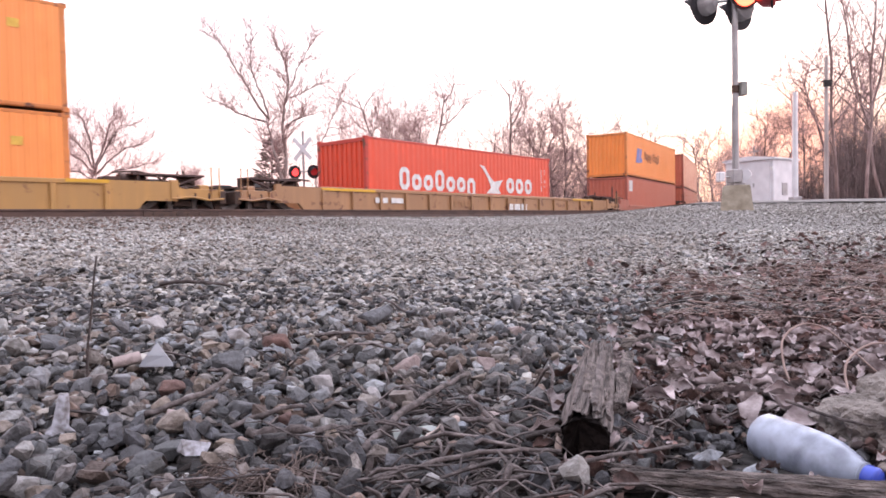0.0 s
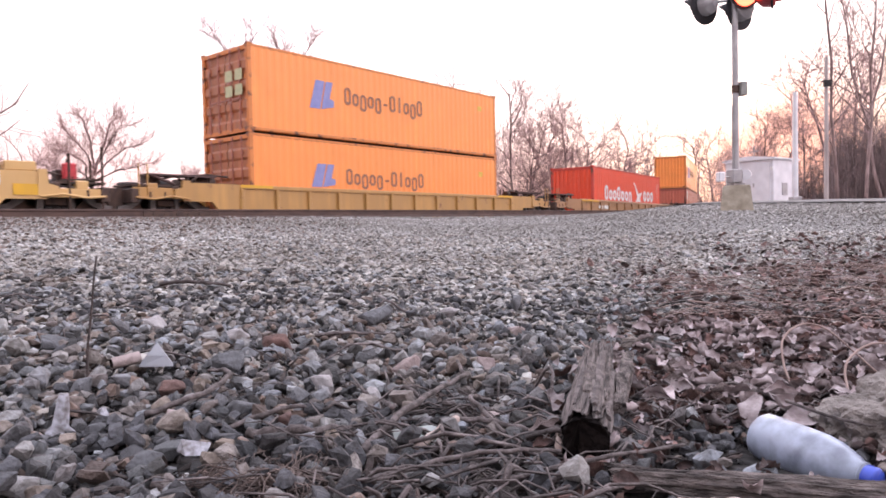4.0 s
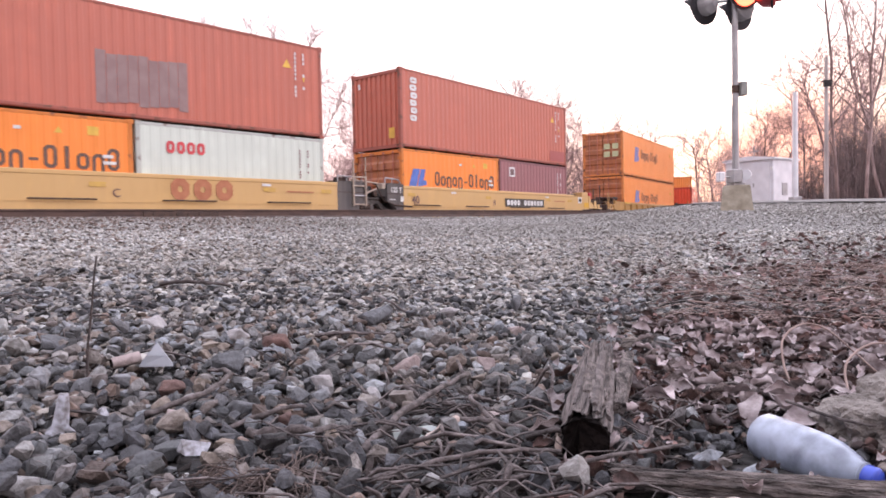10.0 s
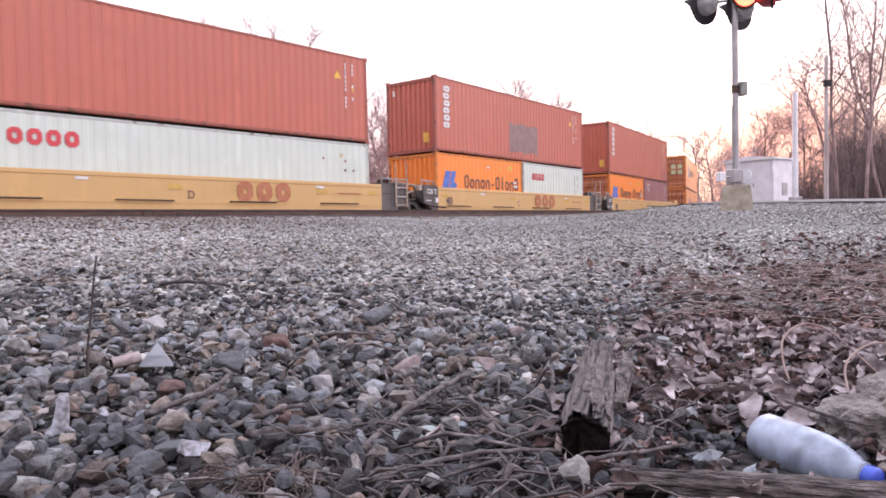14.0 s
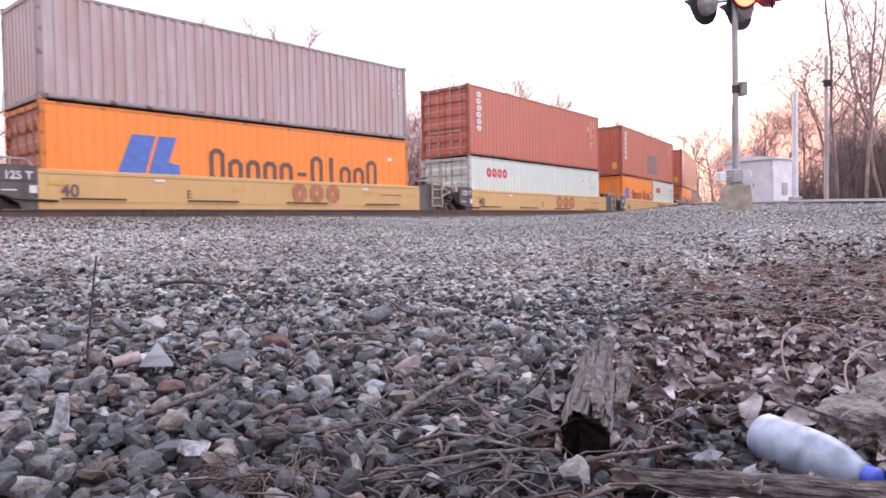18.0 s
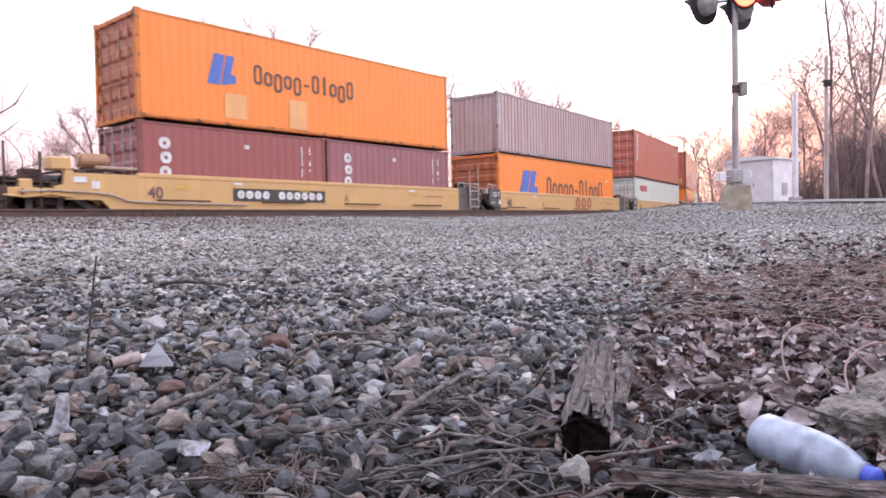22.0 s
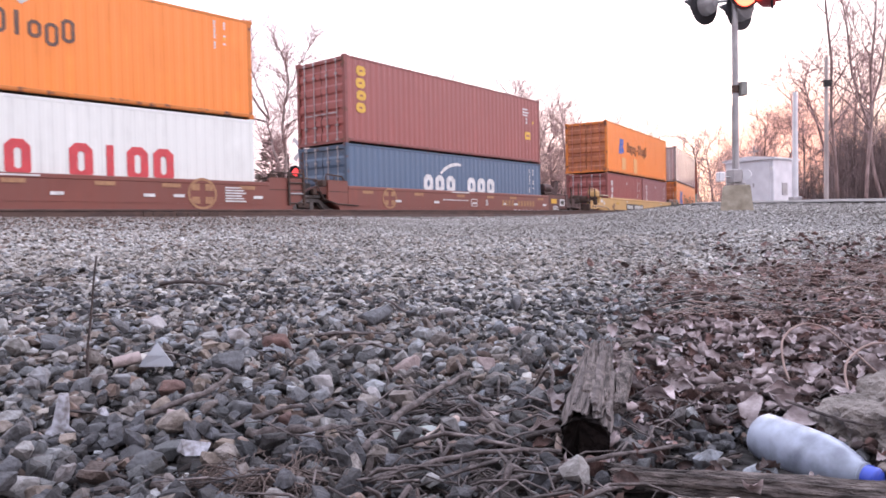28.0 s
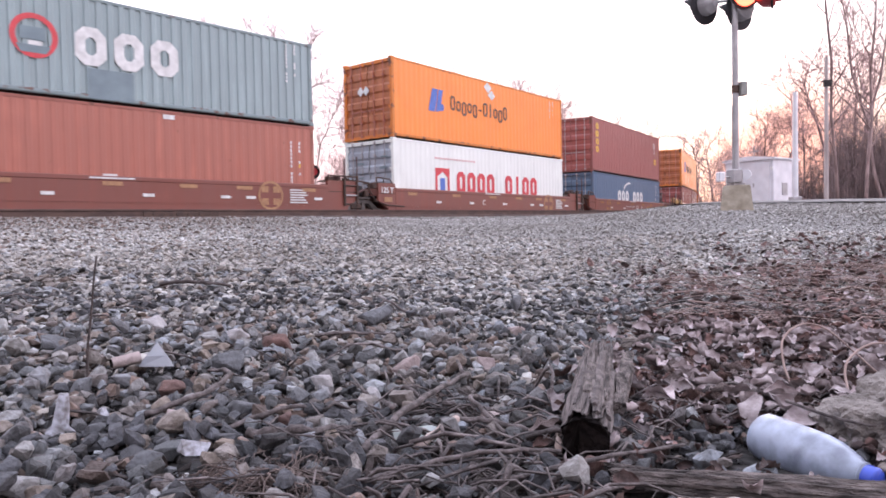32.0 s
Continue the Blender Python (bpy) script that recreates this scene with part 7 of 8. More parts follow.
# ---- signal cabin, gate arm, pole ----
cabin = empty("signal_cabin", "white metal railway signal cabin by the crossing", "cabin")
CD = 30.0
cabin.matrix_world = pose((1348 - 784) / F_PX * CD, CD, Z0 + 0.55, 0, 0, -53)
part("wall", box((-1.05, -0.95, 0), (1.05, 0.95, 2.05), 0.02), M_CABIN, cabin)
bm = prism([(-1.14, 2.05), (1.14, 2.05), (1.14, 2.12), (0, 2.24), (-1.14, 2.12)], -1.04, 1.04)
part("roof", bm, M_CABIN, cabin)
door = part("door", box((0.15, -0.99, 0.12), (0.92, -0.952, 1.92), 0.008), M_CABIN, cabin)
part("handle", box((0.20, -1.03, 0.95), (0.26, -0.99, 1.12), 0.005), M_GALV, door)
part("vent", box((-0.7, -0.975, 1.5), (-0.3, -0.952, 1.75)), M_GALV, cabin)
part("vent", box((1.052, -0.3, 0.6), (1.075, 0.1, 1.1)), M_GALV, cabin)
part("wall_lamp", box((0.96, -1.03, 1.62), (1.04, -0.955, 1.74)), M_MARK_W, cabin)
bm = cyl((-0.3, 0, 2.25), (-0.3, 0, 2.75), 0.02, 6)
add_box(bm, (-0.5, -0.02, 2.5), (-0.1, 0.02, 2.54))
part("aerial", bm, M_GALV, cabin)

arm = empty("crossing_gate", "raised white crossing gate arm on its stand", "crossing gate")
GD = 27.0
arm.matrix_world = pose((1408 - 784) / F_PX * GD, GD, Z0 + 0.5, 0, 0.4, 0)
part("gate_arm", cyl((0, 0, 0.2), (0, 0, 4.45), 0.12, 12, 0.085), M_CABIN, arm)
part("gate_stand", box((-0.18, -0.18, 0), (0.18, 0.18, 0.5), 0.02), M_GALV, arm)

pole = empty("utility_pole", "grey wooden utility pole with a dark equipment box", "utility pole")
UD = 33.0
pole.matrix_world = pose((1463 - 784) / F_PX * UD, UD, Z0 + 0.4, 0, 0.4, 0)
part("pole", cyl((0, 0, 0), (0, 0, 7.2), 0.105, 12, 0.08), M_POLE_W, pole)
part("equipment_box", box((-0.22, -0.3, 5.84), (0.10, -0.1, 6.06), 0.02), M_BLACK, pole)
part("box_hood", box((-0.26, -0.34, 6.06), (0.14, -0.08, 6.11)), M_BLACK, pole)

# ---- road over the crossing ----
def road_strip():
    verts, faces = [], []
    P = ROAD
    pts = []
    for i in range(len(P) - 1):
        for k in range(8):
            pts.append(P[i].lerp(P[i + 1], k / 8))
    for i, p in enumerate(pts):
        d = (pts[min(i + 1, len(pts) - 1)] - pts[max(0, i - 1)]).normalized()
        n = Vector((-d.y, d.x))
        for j in range(9):
            q = p + n * (j - 4) * 0.8
            verts.append((q.x, q.y, ground_z(q.x, q.y) + 0.05))
    for i in range(len(pts) - 1):
        for j in range(8):
            a = i * 9 + j
            faces.append((a, a + 1, a + 10, a + 9))
    me = bpy.data.meshes.new("road")
    me.from_pydata(verts, [], faces)
    me.materials.append(M_ASPHALT)
    tagged(new("road", me), "worn grey asphalt road over the crossing", "road", kind="structure")


road_strip()


# ---- lettering and emblems on the train: brands as plain shapes ----
def stacked(ob, u0, u1, z0, z1, n, mat):
    """A word that reads downwards: one plain bar a letter."""
    step = (z1 - z0) / n
    half, zb, yf = BASE[ob.name]
    for i in range(n):
        a, b, w = z0 + (i + 0.1) * step - zb, z0 + (i + 0.9) * step - zb, (u1 - u0) * 0.3
        x0, x1 = u0 + 0.03 * (i % 2) - half, u1 - 0.03 * ((i + 1) % 2) - half
        bm = bmesh.new()
        add_ring(bm, (x0 + x1) / 2, (a + b) / 2, (x1 - x0) / 2, (b - a) / 2, w, yf - 0.003)
        part("lettering_bar", bm, mat, ob)


def slanted_emblem(ob, u0, u1, z0, z1, mat=None):
    """Two leaning blue blocks, the mark of the orange boxes."""
    mat = mat or M_MARK_B
    w, h = u1 - u0, z1 - z0
    shape_mark(ob, [(u0, z0), (u0 + 0.42 * w, z0), (u0 + 0.62 * w, z1), (u0 + 0.26 * w, z1)], mat)
    shape_mark(ob, [(u0 + 0.47 * w, z0), (u1, z0 + 0.12 * h), (u1, z0 + 0.35 * h), (u0 + 0.82 * w, z0 + 0.4 * h), (u1 - 0.04 * w, z1), (u0 + 0.68 * w, z1)], mat)


def round_emblem(ob, u, z, r, mat, ring=0.16, cross=True):
    n = 28
    bm = bmesh.new()
    half, zb, yf = BASE[ob.name]
    a, b = [], []
    for i in range(n):
        w = 2 * math.pi * i / n
        a.append(bm.verts.new((u - half + math.cos(w) * r, yf - 0.007, z - zb + math.sin(w) * r)))
        b.append(bm.verts.new((u - half + math.cos(w) * r * (1 - ring), yf - 0.007, z - zb + math.sin(w) * r * (1 - ring))))
    for i in range(n):
        j = (i + 1) % n
        bm.faces.new((a[i], a[j], b[j], b[i]))
    part("emblem_ring", bm, mat, ob)
    if cross:
        for dx, dz in ((-1, 1), (1, 1), (-1, -1), (1, -1)):
            mark(ob, u + dx * r * 0.45 - r * 0.26, u + dx * r * 0.45 + r * 0.26, z + dz * r * 0.42 - r * 0.22, z + dz * r * 0.42 + r * 0.22, mat, "emblem_block")


def codes(ob, u, z0, z1, mat=None, yellow=False):
    mat = mat or M_MARK_W
    h = (z1 - z0) / 11
    for i in range(11):
        if i != 3:
            mark(ob, u, u + 0.055, z0 + i * h, z0 + (i + 0.72) * h, mat, "code_bar")
        if i in (2, 4, 5, 8, 9, 10):
            mark(ob, u + 0.3, u + 0.36, z0 + i * h, z0 + (i + (0.95 if i == 4 else 0.7)) * h, M_MARK_Y if yellow and i == 4 else mat, "code_bar")


M_FADE_K = material("faded_dark_marking", (0.30, 0.15, 0.095), (0.24, 0.11, 0.07), 4, 0.6)
M_REFL0 = material("old_yellow_label", (0.55, 0.50, 0.30), (0.42, 0.38, 0.25), 5, 0.6)
M_FADE_R = material("faded_red_marking", (0.66, 0.40, 0.40), (0.6, 0.36, 0.36), 4, 0.6)
M_FADE_B = material("faded_blue_marking", (0.26, 0.27, 0.50), (0.20, 0.22, 0.45), 4, 0.6)
M_PATCH_G = material("faded_grey_patch", (0.29, 0.20, 0.19), (0.24, 0.15, 0.145), 3, 0.6)
M_PATCH_T = material("blue_grey_patch", (0.20, 0.265, 0.29), (0.16, 0.21, 0.235), 3, 0.6)
M_PATCH_R = paint("fresh_dark_red_patch", (0.38, 0.085, 0.08), dirt=0.85, amount=0.76)
WORD = "Hxyxy-Hlxyd"      # only its letters' heights are used
for ob, z0, z1, e0, e1 in ((BP[1], 4.22, 4.78, 3.95, 4.85), (BP[0], 1.58, 2.10, 1.46, 2.2)):
    slanted_emblem(ob, 2.25, 3.25, e0, e1, M_FADE_B)
    bars(ob, WORD, 3.68, 7.58, z0, z1, M_FADE_K, 0.54)
    mark(ob, 10.95, 11.2, z1 + 0.05, z1 + 0.25, M_MARK_Y, "label_plate")
for z in (4.55, 4.1):
    for y in (-0.95, -0.45):
        ob = part("door_sticker", box((-6.095 - 0.03, y, z - FL - 2.6), (-6.095 - 0.022, y + 0.36, z - FL - 2.6 + 0.32)), material("yellow_green_sticker", (0.55, 0.52, 0.30), (0.4, 0.42, 0.25), 12), BP[1])
# the red-brown boxes
stacked(A3, 0.52, 0.92, 3.98, 5.62, 6, M_MARK_W)
codes(A3, 11.15, 4.1, 5.6, yellow=True)
mark(A3, 10.62, 12.0, 3.2, 3.68, M_PATCH_R, "paint_patch")
slanted_emblem(A1, 0.36, 1.35, 1.62, 2.27)
bars(A1, WORD, 1.8, 5.7, 1.70, 2.22, M_MARK_K, 0.54)
mark(A2, 0.76, 1.22, 2.27, 2.68, M_MARK_W, "label_plate")
mark(A2, 0.84, 1.14, 2.34, 2.6, M_PATCH, "label_field", 0.008)
codes(A2, 5.1, 1.65, 2.65)
stacked(B3, 0.52, 0.94, 3.92, 5.58, 6, M_MARK_W)
codes(B3, 11.15, 4.2, 5.6, yellow=True)
for k in range(9):                                   # a square painted over in strips
    mark(B3, 5.22 + k * 0.27, 5.475 + k * 0.27, 3.34 + 0.03 * ((k * 5) % 4), 4.66 - 0.025 * ((k * 3) % 4), M_PATCH_G, "paint_patch")
slanted_emblem(B1, 0.34, 1.27, 1.58, 2.29)
bars(B1, WORD, 1.75, 5.74, 1.66, 2.2, M_MARK_K, 0.54)
bars(B2, "OOOO", 0.78, 1.95, 2.20, 2.52, M_MARK_R, 0.7)
codes(B2, 5.1, 1.7, 2.6, M_PATCH_G)
stacked(C3, 0.55, 0.92, 4.0, 5.65, 6, M_MARK_W)
codes(C3, 11.2, 4.1, 5.6, yellow=True)
bars(C1, "OOOO", 1.2, 2.85, 2.18, 2.56, M_MARK_R, 0.7)
for u_, z_ in ((11.1, 2.0), (11.45, 2.0), (10.2, 2.35), (11.1, 2.3)):
    mark(C1, u_, u_ + 0.08, z_, z_ + 0.08, M_PATCH_G, "code_bar")
slanted_emblem(D1, 1.72, 3.43, 1.5, 2.62)
bars(D1, WORD, 4.26, 10.7, 1.5, 2.42, M_MARK_K, 0.54)
codes(D3, 11.5, 4.7, 5.65)
slanted_emblem(E3, 2.0, 2.92, 4.22, 5.08)
bars(E3, WORD, 3.48, 7.42, 4.4, 4.98, M_MARK_K, 0.54)
M_FADE = paint("faded_orange_patch", (0.80, 0.42, 0.16), dirt=0.85, amount=0.8)
mark(E3, 2.53, 3.25, 3.32, 4.02, M_FADE, "paint_patch")
mark(E3, 4.76, 5.44, 3.22, 4.1, M_FADE, "paint_patch")
stacked(E1, 0.54, 0.88, 1.5, 2.65, 3, M_MARK_W)
codes(E1, 5.1, 1.75, 2.7)
stacked(E2, 0.72, 1.05, 1.5, 2.64, 3, M_MARK_W)
codes(E2, 5.1, 1.75, 2.7)
stacked(G3, 0.5, 0.96, 3.97, 5.62, 4, M_MARK_Y)
for z_, w_, m_ in ((4.86, 0.12, M_MARK_W), (4.70, 0.12, M_MARK_W)):
    mark(G3, 11.0, 11.0 + w_, z_, z_ + 0.1, m_, "code_bar")
mark(G3, 11.55, 11.64, 4.72, 4.86, M_MARK_Y, "code_bar")
bars(G1, "OOO OOO", 3.82, 8.52, 1.45, 2.10, M_MARK_W, 0.74)
shape_mark(G1, [(4.85, 2.18), (5.1, 2.42), (5.5, 2.58), (5.9, 2.64), (6.16, 2.6), (6.18, 2.52), (5.9, 2.52), (5.55, 2.46), (5.2, 2.32), (4.95, 2.16)], M_MARK_W)
codes(G1, 11.2, 1.6, 2.7)
slanted_emblem(Y3, 2.0, 2.93, 4.5, 5.36)
bars(Y3, WORD, 3.32, 7.38, 4.68, 5.24, M_MARK_K, 0.54)
shape_mark(Y3, [(5.62, 5.9), (5.95, 5.68), (6.2, 5.9), (5.9, 6.12)], M_MARK_W, "diamond_label")
shape_mark(Y3, [(5.9, 5.6), (6.2, 5.4), (6.45, 5.6), (6.2, 5.82)], M_MARK_W, "diamond_label")
codes(Y3, 11.0, 5.2, 6.0, yellow=True)
bars(Y1, "OOOO OIOO", 3.6, 9.8, 1.42, 2.3, M_MARK_R, 0.72)
shape_mark(Y1, [(2.33, 1.4), (2.33, 2.38), (3.2, 2.38), (3.2, 1.4), (3.08, 1.4), (3.08, 2.05), (2.78, 2.25), (2.45, 2.05), (2.45, 1.4)], M_MARK_R)
mark(Y1, 2.62, 2.92, 1.4, 2.0, M_MARK_B, "emblem_stem")
for k in range(14):
    mark(Y1, 2.3 + k * 0.19, 2.44 + k * 0.19, 2.72, 2.78, M_FADE_R, "small_lettering")
bars(Q3, "OOO", 5.05, 7.86, 4.22, 5.15, M_MARK_W, 0.66)
round_emblem(Q3, 4.25, 4.72, 0.52, M_MARK_R, 0.24, False)
mark(Q3, 3.95, 4.5, 4.62, 4.92, M_PATCH_T, "emblem_block")
mark(Q3, 4.12, 4.42, 4.40, 4.60, M_MARK_W, "emblem_block")
mark(Q3, 5.42, 6.55, 3.42, 4.16, M_PATCH_T, "paint_patch")
mark(Q3, 7.3, 7.62, 3.10, 3.22, M_MARK_W, "label_plate")
mark(Q1, 5.7, 6.05, 1.46, 1.58, M_MARK_W, "label_plate", 0.02)
shape_mark(Q3, [(3.95, 4.32), (4.5, 4.32), (4.62, 4.5), (3.86, 4.5)], M_PATCH_T, "emblem_foot", 0.006)
codes(Q3, 11.2, 4.6, 5.8)
codes(Q1, 11.3, 1.55, 2.85, yellow=True)
bars(BH, "Hxxbxxy", 1.6, 6.3, 1.5, 2.30, M_MARK_W, 0.62)
shape_mark(BH, [(6.55, 2.66), (6.9, 2.62), (7.3, 2.2), (7.6, 2.0), (8.25, 2.1), (7.9, 1.7), (8.1, 1.5), (7.0, 1.5), (7.35, 1.75), (7.15, 2.1), (6.85, 2.45)], M_MARK_W)
bars(BH, "OOO", 8.45, 10.65, 1.55, 2.2, M_MARK_W, 0.62)
codes(BH, 11.4, 1.7, 2.75)
slanted_emblem(BJ3, 1.9, 3.3, 3.9, 4.8, M_FADE_B)
bars(BJ3, WORD, 3.8, 7.4, 4.2, 4.75, M_FADE_K, 0.54)
mark(BJ, 0.4, 1.1, 2.1, 2.75, M_MARK_W, "label_plate")
# hazard triangles, capacity labels and end plates
for ob, u_, z_ in ((A3, 10.72, 5.02), (B3, 10.72, 5.05), (C3, 10.75, 5.02)):
    shape_mark(ob, [(u_, z_), (u_ + 0.30, z_), (u_ + 0.15, z_ + 0.27)], M_MARK_Y, "warning_triangle")
for ob in (A3, B3):
    part("end_plate", box((-6.095 - 0.014, -0.92, 0.36), (-6.095 - 0.006, -0.66, 0.74)), M_MARK_Y, ob, "yellow label plate")
    part("end_label", box((-6.095 - 0.014, 0.75, 2.3), (-6.095 - 0.006, 0.86, 2.5)), M_MARK_W, ob)
for ob in (A1, B1):
    mark(ob, 4.95, 5.22, 2.50, 2.72, M_MARK_Y, "label_plate")
    mark(ob, 3.35, 3.5, 2.52, 2.60, M_MARK_W, "label_plate")
    shape_mark(ob, [(4.2, 2.5), (4.4, 2.5), (4.3, 2.66)], M_MARK_Y, "warning_triangle")
    mark(ob, 5.3, 5.55, 1.96, 2.04, M_MARK_W, "label_plate", 0.012)
    mark(ob, 5.3, 5.62, 1.80, 1.88, M_MARK_W, "label_plate", 0.012)
mark(G3, 10.92, 11.36, 4.0, 4.34, M_MARK_Y, "label_plate", 0.006)
mark(G3, 11.0, 11.28, 4.13, 4.22, M_BROWN, "label_field", 0.012)
for k in range(3):
    mark(G3, 10.75, 11.25 - 0.1 * (k != 1), 5.30 - 0.13 * k, 5.36 - 0.13 * k, M_MARK_W, "code_bar", 0.006)
for y in (0.30, 0.02):                               # diamonds on the orange box's doors
    bm = prism([(y - 0.16, 1.75), (y, 1.57), (y + 0.16, 1.75), (y, 1.93)], 0, 0.004)
    bm.transform(pose(-6.095 - 0.034, 0, 0, 0, 0, 90))
    part("door_diamond", bm, M_MARK_W, Y3, "white diamond label")
for y, z, w, h in ((-0.95, 2.2, 0.3, 0.12), (-0.9, 1.8, 0.34, 0.2), (0.2, 2.0, 0.4, 0.16), (0.25, 1.5, 0.3, 0.1), (-0.8, 1.3, 0.4, 0.08)):
    part("door_label", box((-6.095 - 0.036, y, z), (-6.095 - 0.03, y + w, z + h * 0.5)), M_PATCH_T, Y1)
for ob, u_ in ((E1, 3.1), (E2, 3.0), (C1, 10.9), (D1, 11.2)):
    mark(ob, u_, u_ + 0.16, 2.46, 2.58, M_MARK_W if ob is not C1 else M_REFL0, "label_plate")
# patches and plates on the wells
M_REFL = material("dull_yellow_reflector", (0.62, 0.40, 0.09), (0.5, 0.31, 0.09), 5, 0.6)
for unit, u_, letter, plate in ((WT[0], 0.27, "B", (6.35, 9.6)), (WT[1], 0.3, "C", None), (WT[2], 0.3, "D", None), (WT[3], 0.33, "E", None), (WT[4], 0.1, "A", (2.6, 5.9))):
    writing(unit, "40", u_, 0.98, 0.42, M_PATCH, bold=0.006)
    writing(unit, letter, 3.5 if letter == "E" else (5.45 if letter != "A" else 6.7), 1.0, 0.30, M_PATCH)
    if plate:
        p0, p1 = plate
        mark(unit, p0, p1, 0.95, 1.31, M_PATCH_K, "number_panel")
        bars(unit, "OOOO OOOOOO", p0 + 0.1, p1 - 0.1, 1.02, 1.25, M_MARK_W, 0.85, "number_bar", 0.005)
    else:
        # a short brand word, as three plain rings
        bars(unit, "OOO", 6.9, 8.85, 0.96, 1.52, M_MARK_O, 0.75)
    for k, c0 in enumerate((0.06 if letter != "A" else 0.85, 4.9, 9.8, 11.9)):
        mark(unit, c0, c0 + 0.40, 1.24, 1.36, M_REFL, "reflector")
    for c0 in (2.6, 9.75):
        mark(unit, c0, c0 + 0.3, 1.40, 1.47, M_MARK_W, "reflector")
    mark(unit, 10.6, 11.6, 1.24, 1.28, M_MARK_O, "small_lettering")
for unit in WT[:4]:
    writing(unit, "125 T", -0.86, 1.36, 0.25, M_MARK_W, proud=0.008, bold=0.006)
    mark(unit, -0.34, -0.18, 1.04, 1.22, M_MARK_W, "label_plate", 0.006)
    mark(unit, -0.92, -0.60, 1.09, 1.12, M_MARK_W, "small_lettering", 0.006)
mark(WT[0], 12.95, 13.35, 1.22, 1.5, M_MARK_W, "label_plate", 0.006)
mark(WT[0], 13.02, 13.28, 1.28, 1.44, M_PATCH_K, "label_field", 0.012)
part("locker", box((13.45 - 6.095, -1.4, 1.5), (14.1 - 6.095, -0.9, 1.72), 0.02), M_TAN, WT[0], "tan steel locker")
mark(WT[0], 13.6, 14.3, 1.0, 1.25, M_YELLOW, "yellow_panel", 0.006)
for i, unit in enumerate(WR):
    if i:
        round_emblem(unit, 10.42, 1.13, 0.43, M_MARK_T, 0.16)
    round_emblem(unit, 1.8, 1.15, 0.36, M_MARK_T, 0.16) if i == 0 else None
    for c0 in (0.5, 3.1, 5.6, 7.6, 9.3, 11.55):
        mark(unit, c0, c0 + 0.5, 1.28, 1.38, M_MARK_T, "reflector")
    for c0 in (2.1, 4.2, 6.6, 8.8, 9.6, 12.0):
        mark(unit, c0, c0 + 0.3, 1.02, 1.10, M_MARK_W, "reflector")
    for k in range(6 if i else 0):
        mark(unit, 11.1, 11.75 - 0.07 * (k % 3), 0.92 + k * 0.075, 0.96 + k * 0.075, M_MARK_W, "small_lettering")
    mark(unit, 5.3, 6.4, 1.44, 1.48, M_MARK_W, "small_lettering")
    if i:
        writing(unit, "125 T", -0.92, 1.33, 0.27, M_MARK_W, proud=0.008, bold=0.006)
        mark(unit, -0.75, -0.35, 1.02, 1.18, M_MARK_T, "reflector", 0.006)
        if i == 1:
            writing(unit, "C", 5.1, 1.0, 0.3, M_MARK_W)
    else:
        writing(unit, "B", 7.5, 0.98, 0.34, M_MARK_W)
        for a_, b_, c_, d_ in ((6.52, 6.92, 0.93, 0.955), (6.52, 6.92, 1.205, 1.23), (6.52, 6.545, 0.955, 1.205), (6.895, 6.92, 0.955, 1.205), (6.63, 6.81, 1.05, 1.09)):
            mark(unit, a_, b_, c_, d_, M_MARK_W, "stencil_frame")
        for k in range(9):
            mark(unit, 4.75 + k * 0.18, 4.88 + k * 0.18, 1.14, 1.18, M_MARK_W, "small_lettering")
            mark(unit, 9.6 + k * 0.3, 9.8 + k * 0.3, 0.80, 0.83, M_MARK_W, "small_lettering")
        for k in range(11):
            if k != 4:
                mark(unit, 8.7 + k * 0.24, 8.86 + k * 0.24, 0.98, 1.22, M_MARK_T, "number_bar")
# the ribbed cars
for c0 in (0.2, 1.0):
    mark(WH, c0, c0 + 0.6, 0.98, 1.16, M_MARK_W, "number_bar", 0.0)
for c0 in (8.25, 8.8, 9.35):
    mark(WH, c0, c0 + 0.45, 0.82, 1.08, M_MARK_W, "lettering_bar", 0.0)
for k in range(6):
    mark(WH, 4.6 + k * 0.22, 4.72 + k * 0.22, 0.9, 1.15, M_MARK_T, "worn_lettering", 0.0)
for unit, u0_, u1_ in ((WH, -2.2, 0.2), (WH, 14.0, 16.2), (WP, 12.0, 13.0), (WP, -0.5, 0.6)):
    mark(unit, u0_, u1_, 1.33, 1.41, M_YELLOW, "yellow_edge", 0.01)

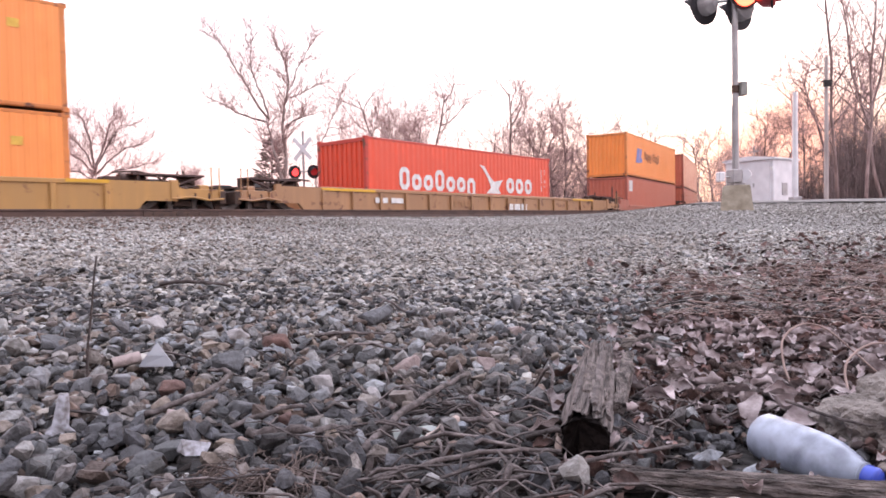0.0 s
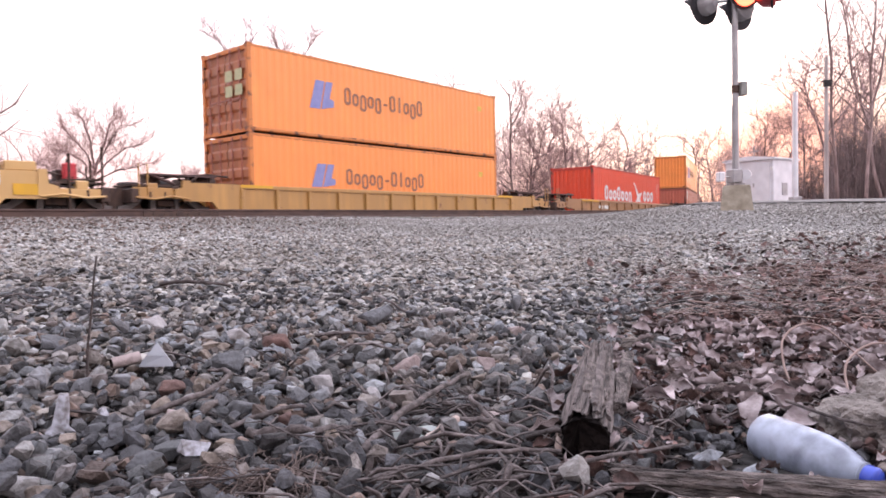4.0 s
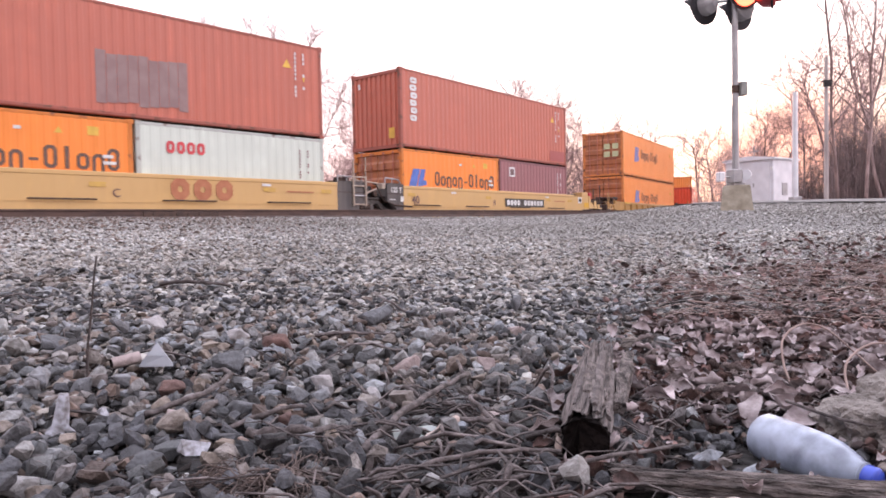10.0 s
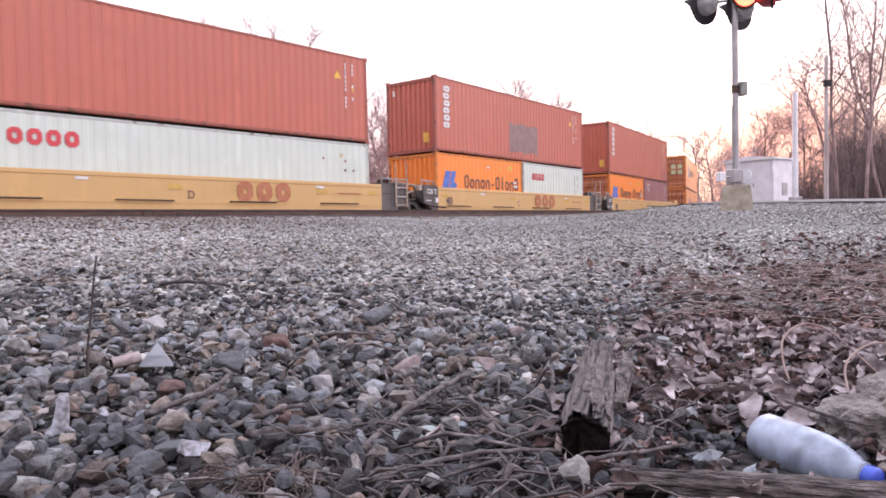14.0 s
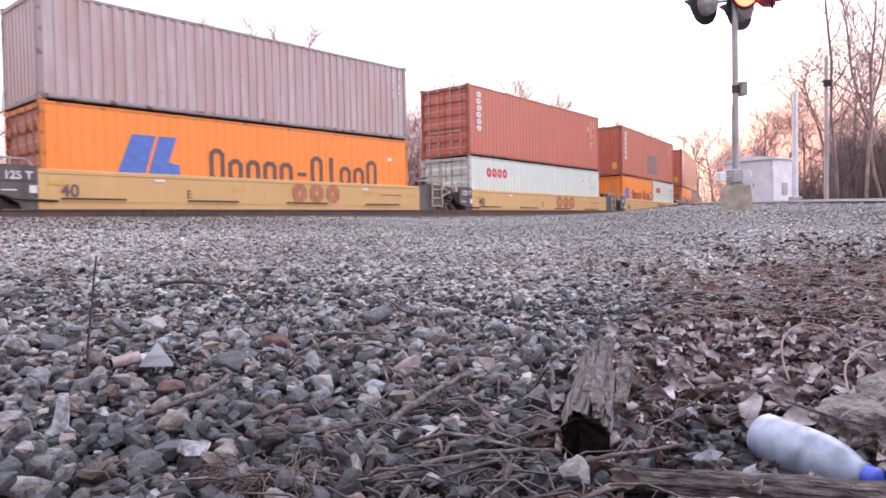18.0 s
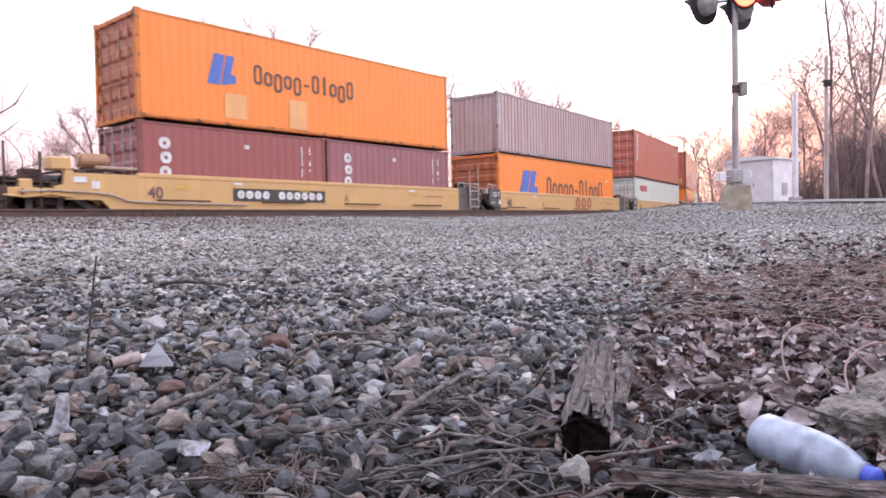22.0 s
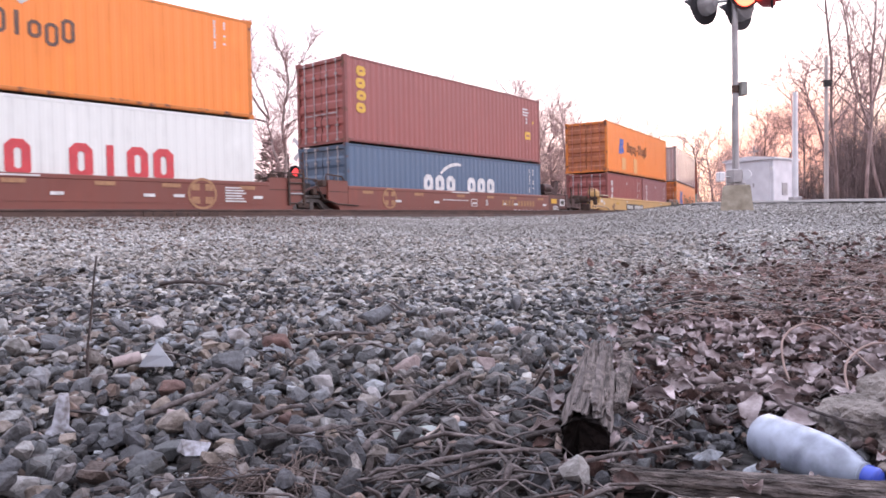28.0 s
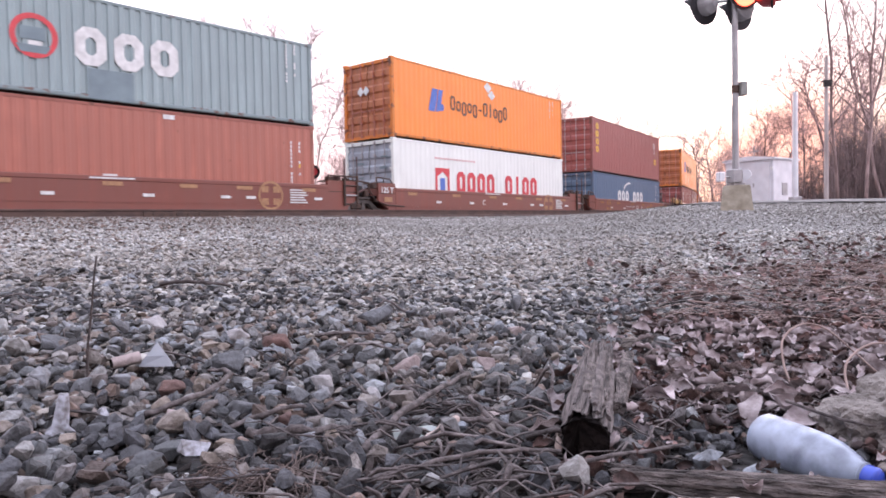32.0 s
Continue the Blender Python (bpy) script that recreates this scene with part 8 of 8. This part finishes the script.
mark(WT[4], -1.80, -1.40, 1.32, 1.46, M_MARK_W, "label_plate", 0.006)
mark(WT[4], -1.30, -1.10, 1.18, 1.36, M_MARK_W, "label_plate", 0.006)
part("locker", box((-2.2 - 6.095, -1.38, 1.56), (-1.72 - 6.095, -0.95, 1.86), 0.03), M_TAN, WT[4], "tan steel locker")
part("cable_tray", box((-1.1 - 6.095, -1.34, 1.62), (-0.1 - 6.095, -1.16, 1.70), 0.02), M_LADDER, WT[4])
bm = bmesh.new()                                     # train line along the foot of the end
run = [(-2.9, 1.02), (-2.2, 1.06), (-1.2, 1.02), (-0.8, 0.98), (-0.45, 0.84), (0.6, 0.80), (3.0, 0.79)]
for (x0, z0), (x1, z1) in zip(run, run[1:]):
    add_cyl(bm, (x0 - 6.095, -WY - 0.06, z0), (x1 - 6.095, -WY - 0.06, z1), 0.028, 8)
part("train_line", bm, M_LADDER, WT[4], "pale bent air pipe")
M_REDP = material("red_brake_paint", (0.60, 0.05, 0.06), (0.4, 0.04, 0.05), 9, 0.6)
lever = part("brake_lever", box((14.75 - 6.095, -1.15, 1.25), (15.05 - 6.095, -0.95, 1.75), 0.04), M_REDP, WT[0], "red-orange brake lever housing")
part("lever_arm", cyl((14.9 - 6.095, -1.1, 1.0), (14.9 - 6.095, -1.1, 1.3), 0.04, 8), M_STEEL, lever)
mark(WR[0], 12.75, 13.25, 1.15, 1.36, M_YELLOW, "yellow_panel", 0.006)
mark(WR[0], 13.55, 14.0, 1.05, 1.36, M_MARK_W, "label_plate", 0.006)
mark(WR[0], 13.61, 13.94, 1.11, 1.30, M_PATCH_K, "label_field", 0.012)
for k in range(4):
    mark(WR[0], 12.9, 13.42 - 0.1 * (k % 2), 0.86 + 0.05 * k, 0.885 + 0.05 * k, M_MARK_W, "small_lettering", 0.006)


# ---- how the train moves ----
def motions():
    for ob, s, length, z in MOVING:
        walk(ob, [(t, ride(s + gone(t), length, z)) for t in range(33)])
    for ob, s in WHEELS:
        x, y, z = ob.location
        walk(ob, [(k * 0.1, pose(x, y, z) @ Matrix.Rotation(gone(k * 0.1) / WHEEL_R, 4, "Y")) for k in range(321)])


motions()
